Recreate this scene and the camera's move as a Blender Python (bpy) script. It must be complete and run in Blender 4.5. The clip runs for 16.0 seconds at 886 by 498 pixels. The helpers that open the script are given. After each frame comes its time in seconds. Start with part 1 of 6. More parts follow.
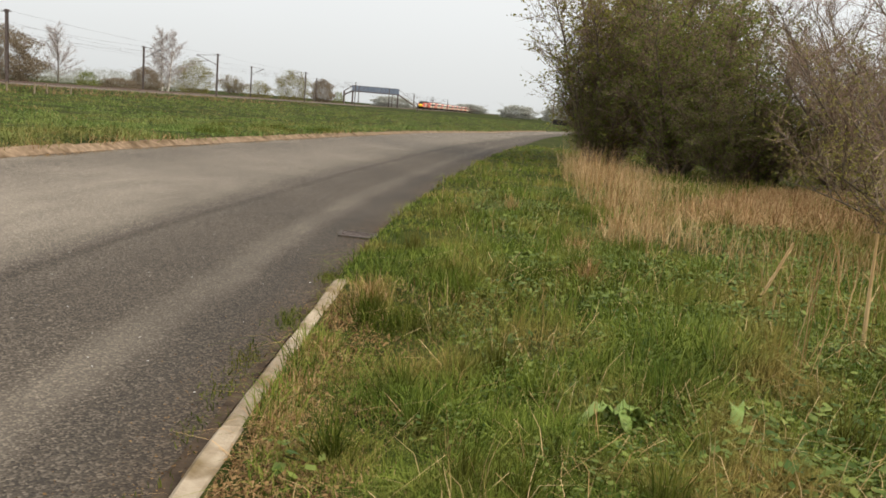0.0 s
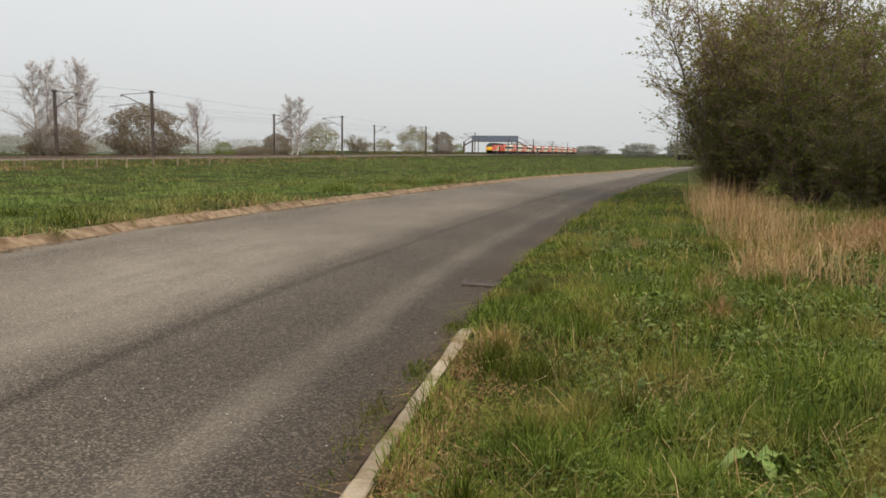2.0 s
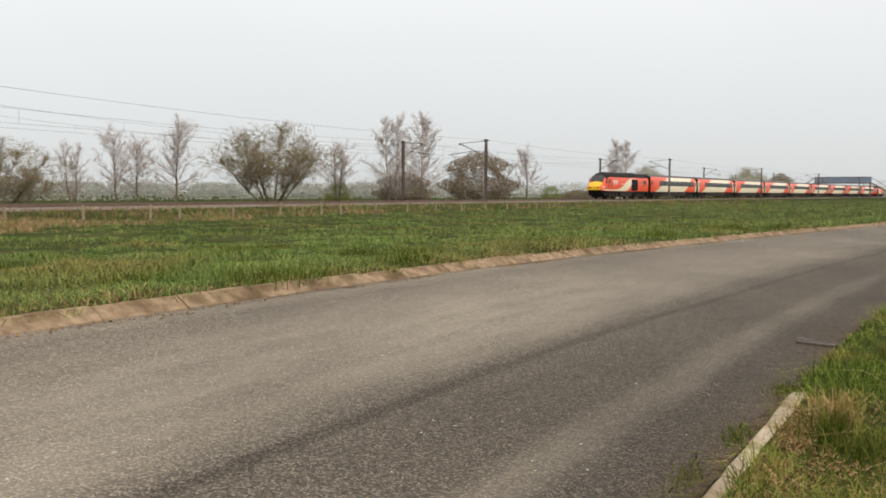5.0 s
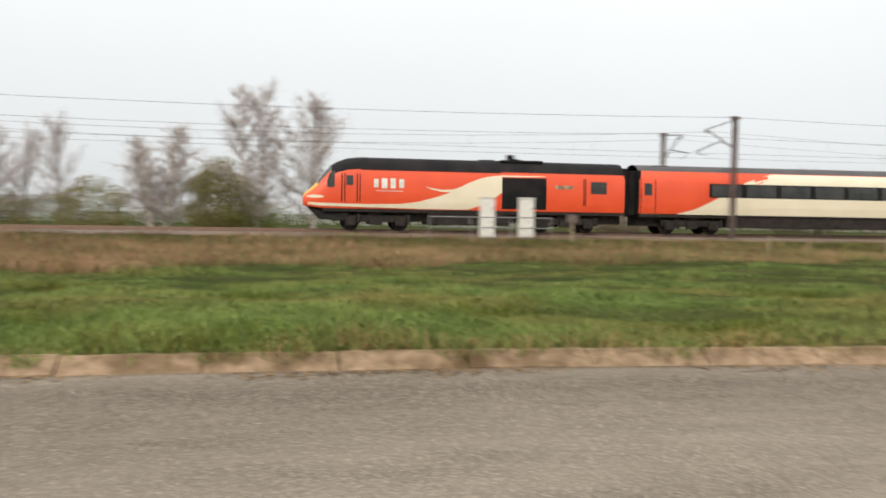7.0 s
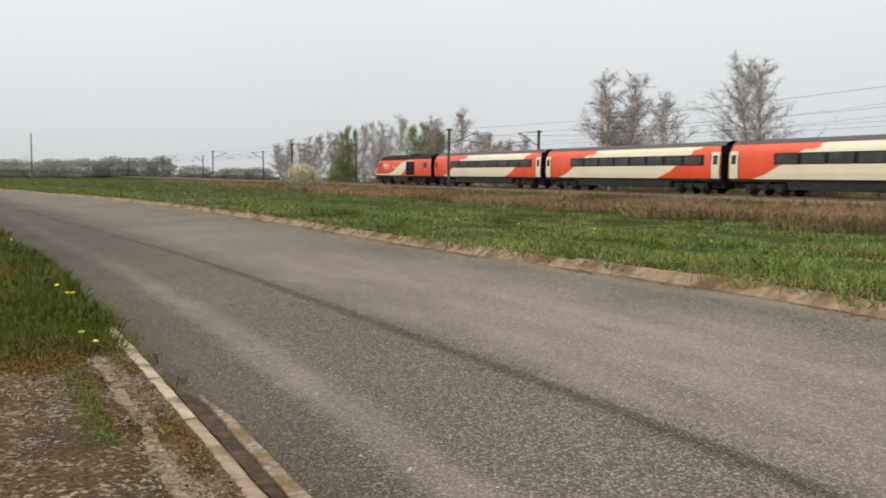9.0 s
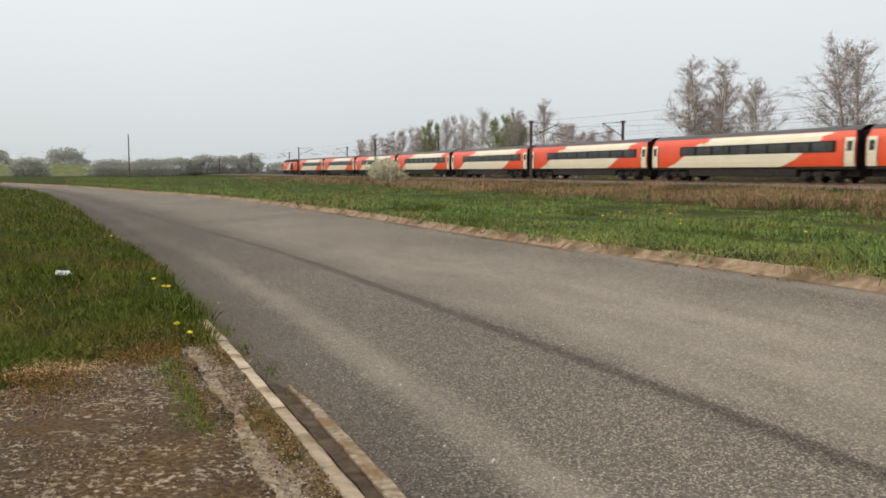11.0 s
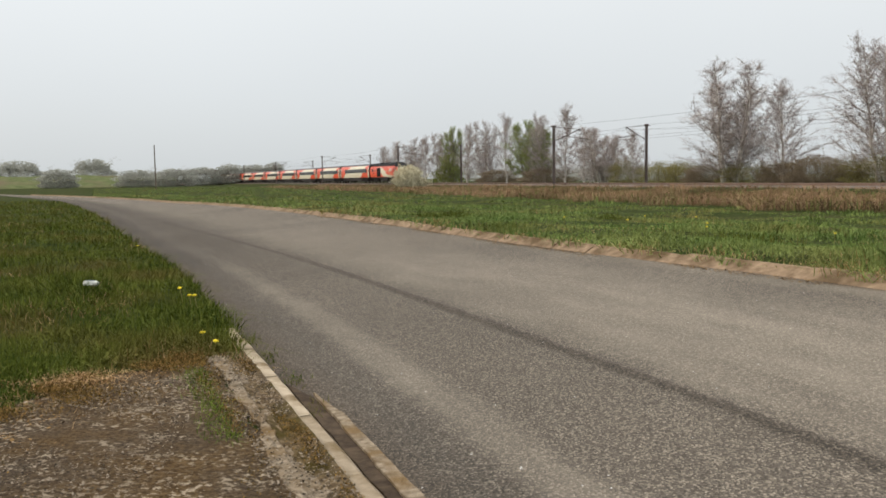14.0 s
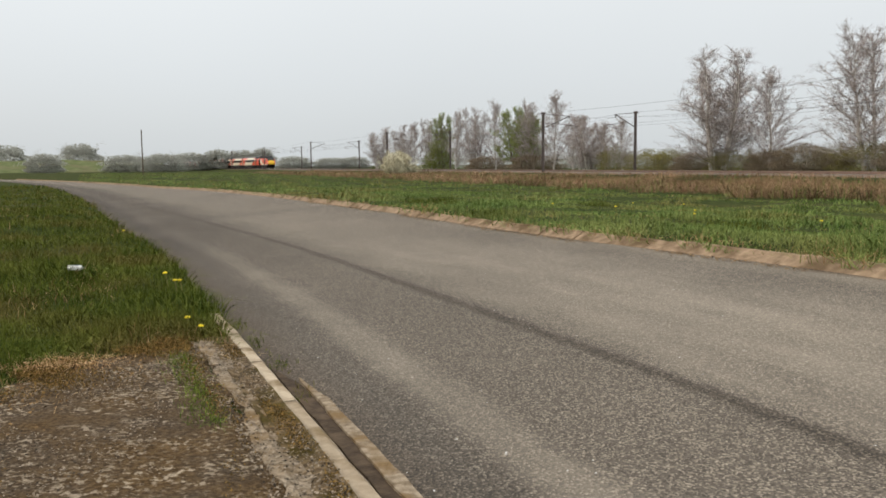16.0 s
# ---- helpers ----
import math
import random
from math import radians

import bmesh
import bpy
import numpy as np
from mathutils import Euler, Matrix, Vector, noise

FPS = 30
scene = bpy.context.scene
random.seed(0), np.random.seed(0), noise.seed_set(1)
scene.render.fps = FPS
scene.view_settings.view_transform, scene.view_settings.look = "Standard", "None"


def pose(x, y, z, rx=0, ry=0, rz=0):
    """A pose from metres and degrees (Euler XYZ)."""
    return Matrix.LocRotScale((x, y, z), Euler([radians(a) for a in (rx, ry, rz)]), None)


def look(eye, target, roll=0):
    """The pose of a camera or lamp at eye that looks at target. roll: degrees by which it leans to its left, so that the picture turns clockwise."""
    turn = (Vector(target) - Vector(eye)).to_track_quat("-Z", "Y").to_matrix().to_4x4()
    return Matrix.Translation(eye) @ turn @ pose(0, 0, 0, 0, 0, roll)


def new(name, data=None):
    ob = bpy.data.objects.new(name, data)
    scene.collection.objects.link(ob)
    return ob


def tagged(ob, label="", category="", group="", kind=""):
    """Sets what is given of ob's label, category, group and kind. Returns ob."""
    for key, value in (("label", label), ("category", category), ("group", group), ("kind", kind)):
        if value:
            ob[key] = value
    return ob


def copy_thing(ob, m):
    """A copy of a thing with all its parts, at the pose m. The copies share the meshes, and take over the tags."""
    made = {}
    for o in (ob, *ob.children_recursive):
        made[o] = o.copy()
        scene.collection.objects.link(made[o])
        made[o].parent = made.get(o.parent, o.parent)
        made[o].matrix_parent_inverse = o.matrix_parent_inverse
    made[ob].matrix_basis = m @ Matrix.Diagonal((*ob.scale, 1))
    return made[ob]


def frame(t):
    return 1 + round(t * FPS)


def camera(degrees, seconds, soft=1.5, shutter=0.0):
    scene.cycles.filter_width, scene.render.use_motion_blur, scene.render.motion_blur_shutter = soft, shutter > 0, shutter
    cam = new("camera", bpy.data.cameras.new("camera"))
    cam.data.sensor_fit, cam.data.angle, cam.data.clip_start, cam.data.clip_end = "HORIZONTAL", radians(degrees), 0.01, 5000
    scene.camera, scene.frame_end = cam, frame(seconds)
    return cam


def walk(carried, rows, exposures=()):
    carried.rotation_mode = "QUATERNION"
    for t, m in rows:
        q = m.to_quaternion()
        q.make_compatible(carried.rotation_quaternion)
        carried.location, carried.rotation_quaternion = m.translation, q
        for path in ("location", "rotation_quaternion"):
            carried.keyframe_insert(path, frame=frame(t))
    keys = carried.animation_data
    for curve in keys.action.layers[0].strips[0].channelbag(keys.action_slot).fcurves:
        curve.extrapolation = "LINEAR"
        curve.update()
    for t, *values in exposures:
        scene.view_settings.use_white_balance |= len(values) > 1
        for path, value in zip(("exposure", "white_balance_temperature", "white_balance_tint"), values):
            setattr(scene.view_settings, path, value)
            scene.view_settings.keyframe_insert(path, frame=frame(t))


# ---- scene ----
PATH = [
    (0.0, -0.041, 0.118, 1.290, -0.20, -9.57, -4.78),
    (0.5, -0.012, 0.129, 1.286, -0.11, -8.92, -2.00),
    (1.0, -0.009, 0.133, 1.286, 1.90, -9.43, -2.12),
    (1.5, -0.006, 0.137, 1.287, 4.86, -8.35, -1.42),
    (2.0, -0.013, 0.124, 1.296, 8.01, -6.72, -0.59),
    (2.5, -0.016, 0.108, 1.299, 9.08, -5.54, -0.81),
    (3.0, -0.019, 0.106, 1.298, 9.33, -4.98, -0.63),
    (5.5, 0.010, 0.247, 1.308, 34.69, -3.73, -1.47),
    (6.0, -0.018, 0.215, 1.306, 39.37, -3.63, -2.46),
    (6.5, -0.072, 0.130, 1.319, 54.81, -3.71, -0.53),
    (7.0, -0.106, 0.012, 1.320, 81.56, -2.27, -0.93),
    (7.2, -0.109, -0.006, 1.320, 98.66, -1.55, -1.48),
    (7.4, -0.089, -0.048, 1.311, 114.85, -2.44, -0.97),
    (7.5, -0.079, -0.046, 1.304, 123.51, -3.06, -1.24),
    (7.7, -0.052, -0.031, 1.316, 136.00, -3.97, -0.01),
    (8.0, -0.014, -0.025, 1.305, 146.07, -3.00, 0.87),
    (8.4, 0.033, -0.045, 1.324, 149.97, -3.62, -0.66),
    (8.5, 0.046, -0.047, 1.318, 150.96, -3.74, -1.17),
    (9.0, 0.043, -0.092, 1.291, 159.88, -4.83, -0.92),
    (9.5, 0.036, -0.087, 1.291, 163.66, -4.99, -0.58),
    (10.0, 0.042, -0.079, 1.289, 164.84, -5.10, -0.62),
    (12.5, 0.045, -0.097, 1.283, 165.94, -5.45, 0.33),
    (13.0, 0.046, -0.107, 1.280, 166.12, -5.09, 0.27),
    (13.5, 0.044, -0.106, 1.283, 166.52, -4.93, 0.61),
    (14.0, 0.040, -0.108, 1.283, 167.11, -4.89, 0.80),
    (14.5, 0.034, -0.114, 1.277, 167.25, -5.08, 0.67),
    (15.0, 0.031, -0.126, 1.275, 167.09, -5.56, 0.68),
    (15.5, 0.024, -0.126, 1.278, 166.93, -5.62, 0.70),
    (16.0, 0.022, -0.128, 1.271, 166.36, -5.82, 0.52),
]
cam = camera(56.3, 16.0, soft=1.7, shutter=0.15)
walk(cam, [(t, pose(x, y, z, 90 + pitch, roll, yaw)) for t, x, y, z, yaw, pitch, roll in PATH],
     exposures=[(0.0, 0.15, 6750, 11), (1.5, 0.10, 6750, 11), (2.2, -0.20, 6700, 11), (3.0, -0.52, 6700, 11), (5.3, 0.10, 6700, 11), (6.5, 0.16, 6700, 11), (7.4, 0.10, 6650, 11), (8.0, -0.06, 6600, 10), (9.0, -0.04, 6500, 10), (12.5, -0.03, 6500, 10), (16.0, -0.04, 6500, 10)])

# ---- sky: bright overcast, a soft sun behind haze ----
world = bpy.data.worlds.new("overcast_sky")
scene.world = world
world.use_nodes = True
wn, wl = world.node_tree.nodes, world.node_tree.links
wn.clear()
sky = wn.new("ShaderNodeTexSky")
sky.sky_type, sky.sun_disc = "NISHITA", False
sky.sun_elevation, sky.sun_rotation = radians(41), radians(115)
sky.dust_density, sky.air_density = 4.0, 1.0
sky_level = wn.new("ShaderNodeMix")
sky_level.data_type = "RGBA"
scale_sky = wn.new("ShaderNodeVectorMath")
scale_sky.operation = "SCALE"
scale_sky.inputs["Scale"].default_value = 0.10
tex = wn.new("ShaderNodeTexCoord")
sep = wn.new("ShaderNodeSeparateXYZ")
ramp = wn.new("ShaderNodeValToRGB")
els = ramp.color_ramp.elements
els[0].position, els[0].color = 0.0, (0.70, 0.74, 0.755, 1)
els[1].position, els[1].color = 1.0, (1.55, 1.58, 1.60, 1)
e = els.new(0.10)
e.color = (0.80, 0.84, 0.862, 1)
e = els.new(0.26)
e.color = (0.955, 0.99, 1.0, 1)
cloud = wn.new("ShaderNodeTexNoise")
cloud.inputs["Scale"].default_value, cloud.inputs["Detail"].default_value = 1.6, 3.0
cloud_map = wn.new("ShaderNodeMapRange")
cloud_map.inputs["To Min"].default_value, cloud_map.inputs["To Max"].default_value = 0.94, 1.06
cloud_mul = wn.new("ShaderNodeVectorMath")
cloud_mul.operation = "SCALE"
bg = wn.new("ShaderNodeBackground")
bg.inputs["Strength"].default_value = 1.0
out = wn.new("ShaderNodeOutputWorld")
wl.new(tex.outputs["Generated"], sep.inputs[0])
wl.new(sep.outputs["Z"], ramp.inputs[0])
wl.new(tex.outputs["Generated"], cloud.inputs["Vector"])
wl.new(cloud.outputs["Fac"], cloud_map.inputs[0])
wl.new(ramp.outputs[0], cloud_mul.inputs[0])
wl.new(cloud_map.outputs[0], cloud_mul.inputs["Scale"])
wl.new(sky.outputs[0], scale_sky.inputs[0])
sky_level.inputs[0].default_value = 0.9
wl.new(scale_sky.outputs[0], sky_level.inputs[6])
wl.new(cloud_mul.outputs[0], sky_level.inputs[7])
wl.new(sky_level.outputs[2], bg.inputs[0])
wl.new(bg.outputs[0], out.inputs[0])
sun = new("sun", bpy.data.lights.new("sun", "SUN"))
sun.data.energy, sun.data.angle, sun.data.color = 1.7, radians(14), (1.0, 0.90, 0.76)
sun.matrix_world = look((0, 0, 50), (-52, 24, 0))


# ---- materials ----
def mat(name, c1, c2=None, scale=4.0, rough=0.8, metal=0.0, bump=0.0, bscale=None, detail=6.0, per="", c3=None, big=0.0, spec=0.3, mixed_by=0.6, placed=False, thin=0.0):
    """A surface whose colour runs from c1 to c2 by grain, with wide patches of c3, and by object or by piece."""
    m = bpy.data.materials.new(name)
    m.use_nodes = True
    n, l = m.node_tree.nodes, m.node_tree.links
    b = n["Principled BSDF"]
    b.inputs["Roughness"].default_value, b.inputs["Metallic"].default_value = rough, metal
    b.inputs["Specular IOR Level"].default_value = spec
    co = n.new("ShaderNodeTexCoord")
    where = n.new("ShaderNodeNewGeometry").outputs["Position"] if placed else co.outputs["Object"]
    c2 = c2 or tuple(v * 0.8 for v in c1)
    no = n.new("ShaderNodeTexNoise")
    no.inputs["Scale"].default_value, no.inputs["Detail"].default_value = scale, detail
    l.new(where, no.inputs["Vector"])
    r = n.new("ShaderNodeValToRGB")
    r.color_ramp.elements[0].position, r.color_ramp.elements[0].color = 0.32, (*c1, 1)
    r.color_ramp.elements[1].position, r.color_ramp.elements[1].color = 0.68, (*c2, 1)
    src = no.outputs["Fac"]
    if per:
        rnd = n.new("ShaderNodeNewGeometry" if per == "island" else "ShaderNodeObjectInfo").outputs["Random Per Island" if per == "island" else "Random"]
        ad = n.new("ShaderNodeMix")
        ad.inputs[0].default_value = mixed_by
        l.new(src, ad.inputs[2])
        l.new(rnd, ad.inputs[3])
        src = ad.outputs[0]
    l.new(src, r.inputs[0])
    col = r.outputs[0]
    if c3:
        n2 = n.new("ShaderNodeTexNoise")
        n2.inputs["Scale"].default_value, n2.inputs["Detail"].default_value = big or scale * 0.12, 4.0
        l.new(where, n2.inputs["Vector"])
        mr = n.new("ShaderNodeMapRange")
        mr.inputs["From Min"].default_value, mr.inputs["From Max"].default_value = 0.48, 0.66
        l.new(n2.outputs["Fac"], mr.inputs[0])
        mx = n.new("ShaderNodeMix")
        mx.data_type = "RGBA"
        l.new(mr.outputs[0], mx.inputs[0])
        l.new(col, mx.inputs[6])
        mx.inputs[7].default_value = (*c3, 1)
        col = mx.outputs[2]
    l.new(col, b.inputs["Base Color"])
    if thin:
        glow, both = n.new("ShaderNodeBsdfTranslucent"), n.new("ShaderNodeMixShader")
        both.inputs[0].default_value = thin
        l.new(col, glow.inputs[0])
        l.new(b.outputs[0], both.inputs[1])
        l.new(glow.outputs[0], both.inputs[2])
        l.new(both.outputs[0], n["Material Output"].inputs[0])
    if bump:
        bn = n.new("ShaderNodeTexNoise")
        bn.inputs["Scale"].default_value, bn.inputs["Detail"].default_value = bscale or scale * 4, 5.0
        l.new(where, bn.inputs["Vector"])
        bu = n.new("ShaderNodeBump")
        bu.inputs["Strength"].default_value, bu.inputs["Distance"].default_value = bump, 0.02
        l.new(bn.outputs["Fac"], bu.inputs["Height"])
        l.new(bu.outputs[0], b.inputs["Normal"])
    return m


def asphalt_material():
    """Worn grey road surface: stone chips, dusty wheel tracks along it, brown dirt at its edges."""
    m = bpy.data.materials.new("worn_asphalt")
    m.use_nodes = True
    n, l = m.node_tree.nodes, m.node_tree.links
    b = n["Principled BSDF"]
    b.inputs["Roughness"].default_value = 0.82
    b.inputs["Specular IOR Level"].default_value = 0.2
    co = n.new("ShaderNodeTexCoord")
    uv = n.new("ShaderNodeSeparateXYZ")
    l.new(co.outputs["UV"], uv.inputs[0])

    def noise_at(s, d=5.0, vec=None):
        t = n.new("ShaderNodeTexNoise")
        t.inputs["Scale"].default_value, t.inputs["Detail"].default_value = s, d
        l.new(vec or co.outputs["Object"], t.inputs["Vector"])
        return t.outputs["Fac"]

    def ramp_of(src, stops):
        r = n.new("ShaderNodeValToRGB")
        el = r.color_ramp.elements
        for i, (p, c) in enumerate(stops):
            k = el[i] if i < 2 else el.new(p)
            k.position, k.color = p, (c, c, c, 1) if isinstance(c, (int, float)) else (*c, 1)
        l.new(src, r.inputs[0])
        return r.outputs[0]

    def mixed(f, a, c, mode="MIX"):
        x = n.new("ShaderNodeMix")
        x.data_type, x.blend_type = "RGBA", mode
        for s, i in ((f, 0), (a, 6), (c, 7)):
            if isinstance(s, (int, float)):
                x.inputs[i].default_value = s
            elif isinstance(s, tuple):
                x.inputs[i].default_value = (*s, 1)
            else:
                l.new(s, x.inputs[i])
        return x.outputs[2]

    vor = n.new("ShaderNodeTexVoronoi")
    vor.inputs["Scale"].default_value = 105
    l.new(co.outputs["Object"], vor.inputs["Vector"])
    chips = ramp_of(vor.outputs["Color"], [(0.15, (0.052, 0.043, 0.034)), (0.97, (0.37, 0.315, 0.245)), (0.6, (0.130, 0.107, 0.082))])
    fine = ramp_of(noise_at(160, 3), [(0.3, 0.75), (0.7, 1.2)])
    col = mixed(1.0, chips, fine, "MULTIPLY")
    # dusty lanes run along the road: u is the share across it
    stretch = n.new("ShaderNodeMapping")
    stretch.inputs["Scale"].default_value = (16.0, 0.7, 1.0)
    l.new(co.outputs["UV"], stretch.inputs["Vector"])
    streak = noise_at(1.0, 6, stretch.outputs[0])
    wob = n.new("ShaderNodeMath")
    wob.operation = "MULTIPLY_ADD"
    l.new(noise_at(0.8, 3), wob.inputs[0])
    wob.inputs[1].default_value, wob.inputs[2].default_value = 0.05, -0.025
    uu = n.new("ShaderNodeMath")
    uu.operation = "ADD"
    l.new(uv.outputs["X"], uu.inputs[0])
    l.new(wob.outputs[0], uu.inputs[1])
    lanes = ramp_of(uu.outputs[0], [(0.0, 0.55), (1.0, 0.25), (0.10, 0.05), (0.30, 0.42), (0.45, 0.48), (0.58, 0.36), (0.635, 0.0),
                                    (0.70, 0.05), (0.82, 0.06), (0.85, 0.46), (0.872, 0.42), (0.90, 0.03)])
    soft = ramp_of(streak, [(0.3, 0.38), (0.7, 1.0)])
    # Brightness put into the colour: inner half darkened ahead and far behind.
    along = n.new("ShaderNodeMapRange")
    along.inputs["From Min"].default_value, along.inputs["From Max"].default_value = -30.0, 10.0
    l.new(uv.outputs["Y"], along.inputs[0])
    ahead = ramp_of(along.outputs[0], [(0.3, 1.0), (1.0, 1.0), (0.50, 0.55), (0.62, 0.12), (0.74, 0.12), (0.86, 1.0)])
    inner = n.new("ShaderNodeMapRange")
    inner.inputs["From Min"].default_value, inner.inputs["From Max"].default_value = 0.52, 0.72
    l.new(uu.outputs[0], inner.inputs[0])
    toned = n.new("ShaderNodeMath")
    toned.operation = "MULTIPLY"
    l.new(ahead, toned.inputs[0])
    l.new(inner.outputs[0], toned.inputs[1])
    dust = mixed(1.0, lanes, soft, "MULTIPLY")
    # The pale dust also fades both ways along the lane, to match tone.
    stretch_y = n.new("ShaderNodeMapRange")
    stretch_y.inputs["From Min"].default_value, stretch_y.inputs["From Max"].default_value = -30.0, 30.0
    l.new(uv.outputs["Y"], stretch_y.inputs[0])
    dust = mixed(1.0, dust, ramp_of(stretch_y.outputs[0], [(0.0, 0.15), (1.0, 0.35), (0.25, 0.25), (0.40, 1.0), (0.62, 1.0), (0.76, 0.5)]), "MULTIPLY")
    dust = mixed(toned.outputs[0], dust, mixed(0.45, dust, (0.0, 0.0, 0.0)))
    col = mixed(toned.outputs[0], col, mixed(1.0, col, (0.56, 0.54, 0.52), "MULTIPLY"))
    col = mixed(dust, col, (0.35, 0.30, 0.235))
    dirt = ramp_of(uu.outputs[0], [(0.0, 0.8), (1.0, 0.6), (0.022, 0.0), (0.925, 0.0), (0.96, 0.25)])
    col = mixed(dirt, col, mixed(1.0, chips, (0.78, 0.62, 0.48), "MULTIPLY"))
    joint_uv = n.new("ShaderNodeUVMap")
    joint_uv.uv_map = "joint"
    joint = n.new("ShaderNodeSeparateXYZ")
    l.new(joint_uv.outputs[0], joint.inputs[0])
    stray = n.new("ShaderNodeMath")
    stray.operation = "MULTIPLY_ADD"
    l.new(noise_at(9, 5), stray.inputs[0])
    stray.inputs[1].default_value, stray.inputs[2].default_value = 0.030, -0.015
    at = n.new("ShaderNodeMath")
    at.operation = "ADD"
    l.new(joint.outputs["X"], at.inputs[0])
    l.new(stray.outputs[0], at.inputs[1])
    band = ramp_of(at.outputs[0], [(0.455, 0.0), (0.545, 0.0), (0.478, 0.85), (0.510, 0.92)])
    band = mixed(1.0, band, ramp_of(noise_at(40, 6), [(0.35, 0.55), (0.6, 1.0)]), "MULTIPLY")
    col = mixed(band, col, mixed(1.0, chips, (0.40, 0.38, 0.36), "MULTIPLY"))
    rim = ramp_of(uu.outputs[0], [(0.87, 1.0), (1.0, 0.62), (0.925, 0.72)])
    col = mixed(1.0, col, rim, "MULTIPLY")
    patch = ramp_of(noise_at(0.35, 4), [(0.35, 0.92), (0.7, 1.22)])
    col = mixed(1.0, col, patch, "MULTIPLY")
    l.new(col, b.inputs["Base Color"])
    bu = n.new("ShaderNodeBump")
    bu.inputs["Strength"].default_value, bu.inputs["Distance"].default_value = 0.55, 0.012
    l.new(vor.outputs["Distance"], bu.inputs["Height"])
    l.new(bu.outputs[0], b.inputs["Normal"])
    return m


def tarmac_material():
    """Old footway tarmac: dark crumbled binder, bare pale stones in patches, brown moss stain."""
    m = bpy.data.materials.new("broken_tarmac")
    m.use_nodes = True
    n, l = m.node_tree.nodes, m.node_tree.links
    b = n["Principled BSDF"]
    b.inputs["Roughness"].default_value, b.inputs["Specular IOR Level"].default_value = 0.95, 0.05
    co = n.new("ShaderNodeTexCoord").outputs["Object"]

    def grain(scale, detail, lo, hi):
        t = n.new("ShaderNodeTexNoise")
        t.inputs["Scale"].default_value, t.inputs["Detail"].default_value = scale, detail
        t.inputs["Roughness"].default_value = 0.65
        l.new(co, t.inputs["Vector"])
        r = n.new("ShaderNodeMapRange")
        r.inputs["From Min"].default_value, r.inputs["From Max"].default_value = lo, hi
        l.new(t.outputs["Fac"], r.inputs[0])
        return r.outputs[0]

    def blend(f, a, c):
        x = n.new("ShaderNodeMix")
        x.data_type = "RGBA"
        l.new(f, x.inputs[0])
        for v, i in ((a, 6), (c, 7)):
            if isinstance(v, tuple):
                x.inputs[i].default_value = (*v, 1)
            else:
                l.new(v, x.inputs[i])
        return x.outputs[2]

    def times(a, c):
        x = n.new("ShaderNodeMath")
        x.operation = "MULTIPLY"
        l.new(a, x.inputs[0])
        l.new(c, x.inputs[1])
        return x.outputs[0]

    col = blend(grain(60, 6, 0.35, 0.7), (0.036, 0.027, 0.019), (0.150, 0.110, 0.073))
    col = blend(grain(2.2, 5, 0.36, 0.62), col, blend(grain(45, 4, 0.4, 0.65), (0.064, 0.039, 0.018), (0.165, 0.107, 0.051)))
    flecks = grain(30, 10, 0.525, 0.60)
    col = blend(times(flecks, grain(3.2, 5, 0.42, 0.60)), col, (0.40, 0.325, 0.235))
    l.new(col, b.inputs["Base Color"])
    bu = n.new("ShaderNodeBump")
    bu.inputs["Strength"].default_value, bu.inputs["Distance"].default_value = 0.9, 0.012
    l.new(grain(38, 8, 0.3, 0.75), bu.inputs["Height"])
    l.new(bu.outputs[0], b.inputs["Normal"])
    return m


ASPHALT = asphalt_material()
SOIL = mat("meadow_soil", (0.020, 0.030, 0.006), (0.045, 0.056, 0.013), 2.6, 0.95, bump=0.6, bscale=9, c3=(0.054, 0.055, 0.017), big=0.35, spec=0.03)
KERB = mat("kerb_concrete", (0.36, 0.258, 0.168), (0.18, 0.122, 0.076), 9, 0.9, bump=0.7, bscale=40, c3=(0.12, 0.080, 0.043), big=2.2, placed=True, spec=0.08)
CRUMBLE = mat("crumbling_concrete", (0.14, 0.10, 0.062), (0.37, 0.30, 0.215), 22, 0.9, bump=0.9, bscale=45, detail=9, c3=(0.19, 0.125, 0.062), big=5, spec=0.08)
KERB_PALE = mat("pale_kerb_concrete", (0.52, 0.43, 0.315), (0.31, 0.245, 0.17), 14, 0.9, bump=0.5, bscale=60, per="object", c3=(0.20, 0.145, 0.08), big=4, mixed_by=0.3, spec=0.08)
GUTTER = mat("gutter_concrete", (0.105, 0.075, 0.050), (0.045, 0.032, 0.022), 11, 0.9, bump=0.5, bscale=50, spec=0.08)
PAVE = tarmac_material()
MOSS = mat("dry_moss", (0.060, 0.042, 0.014), (0.25, 0.150, 0.045), 14, 0.95, per="island", spec=0.05)
GRASS = mat("grass_blades", (0.038, 0.072, 0.008), (0.220, 0.268, 0.046), 2.4, 0.75, per="island", c3=(0.27, 0.21, 0.062), big=1.3, mixed_by=0.35, spec=0.08)
FIELD = mat("meadow_grass", (0.062, 0.114, 0.024), (0.248, 0.312, 0.090), 0.75, 0.8, per="island", c3=(0.225, 0.195, 0.065), big=0.22, mixed_by=0.22, spec=0.06)
# Darker than FIELD: lusher growth, with some of its shade in the colour.
LUSH = mat("lush_grass", (0.028, 0.048, 0.004), (0.140, 0.160, 0.026), 1.6, 0.8, per="island", c3=(0.130, 0.108, 0.028), big=0.7, mixed_by=0.35, spec=0.05)
LITTER = mat("dead_leaves", (0.070, 0.038, 0.016), (0.29, 0.18, 0.08), 9, 0.9, per="island", spec=0.05)
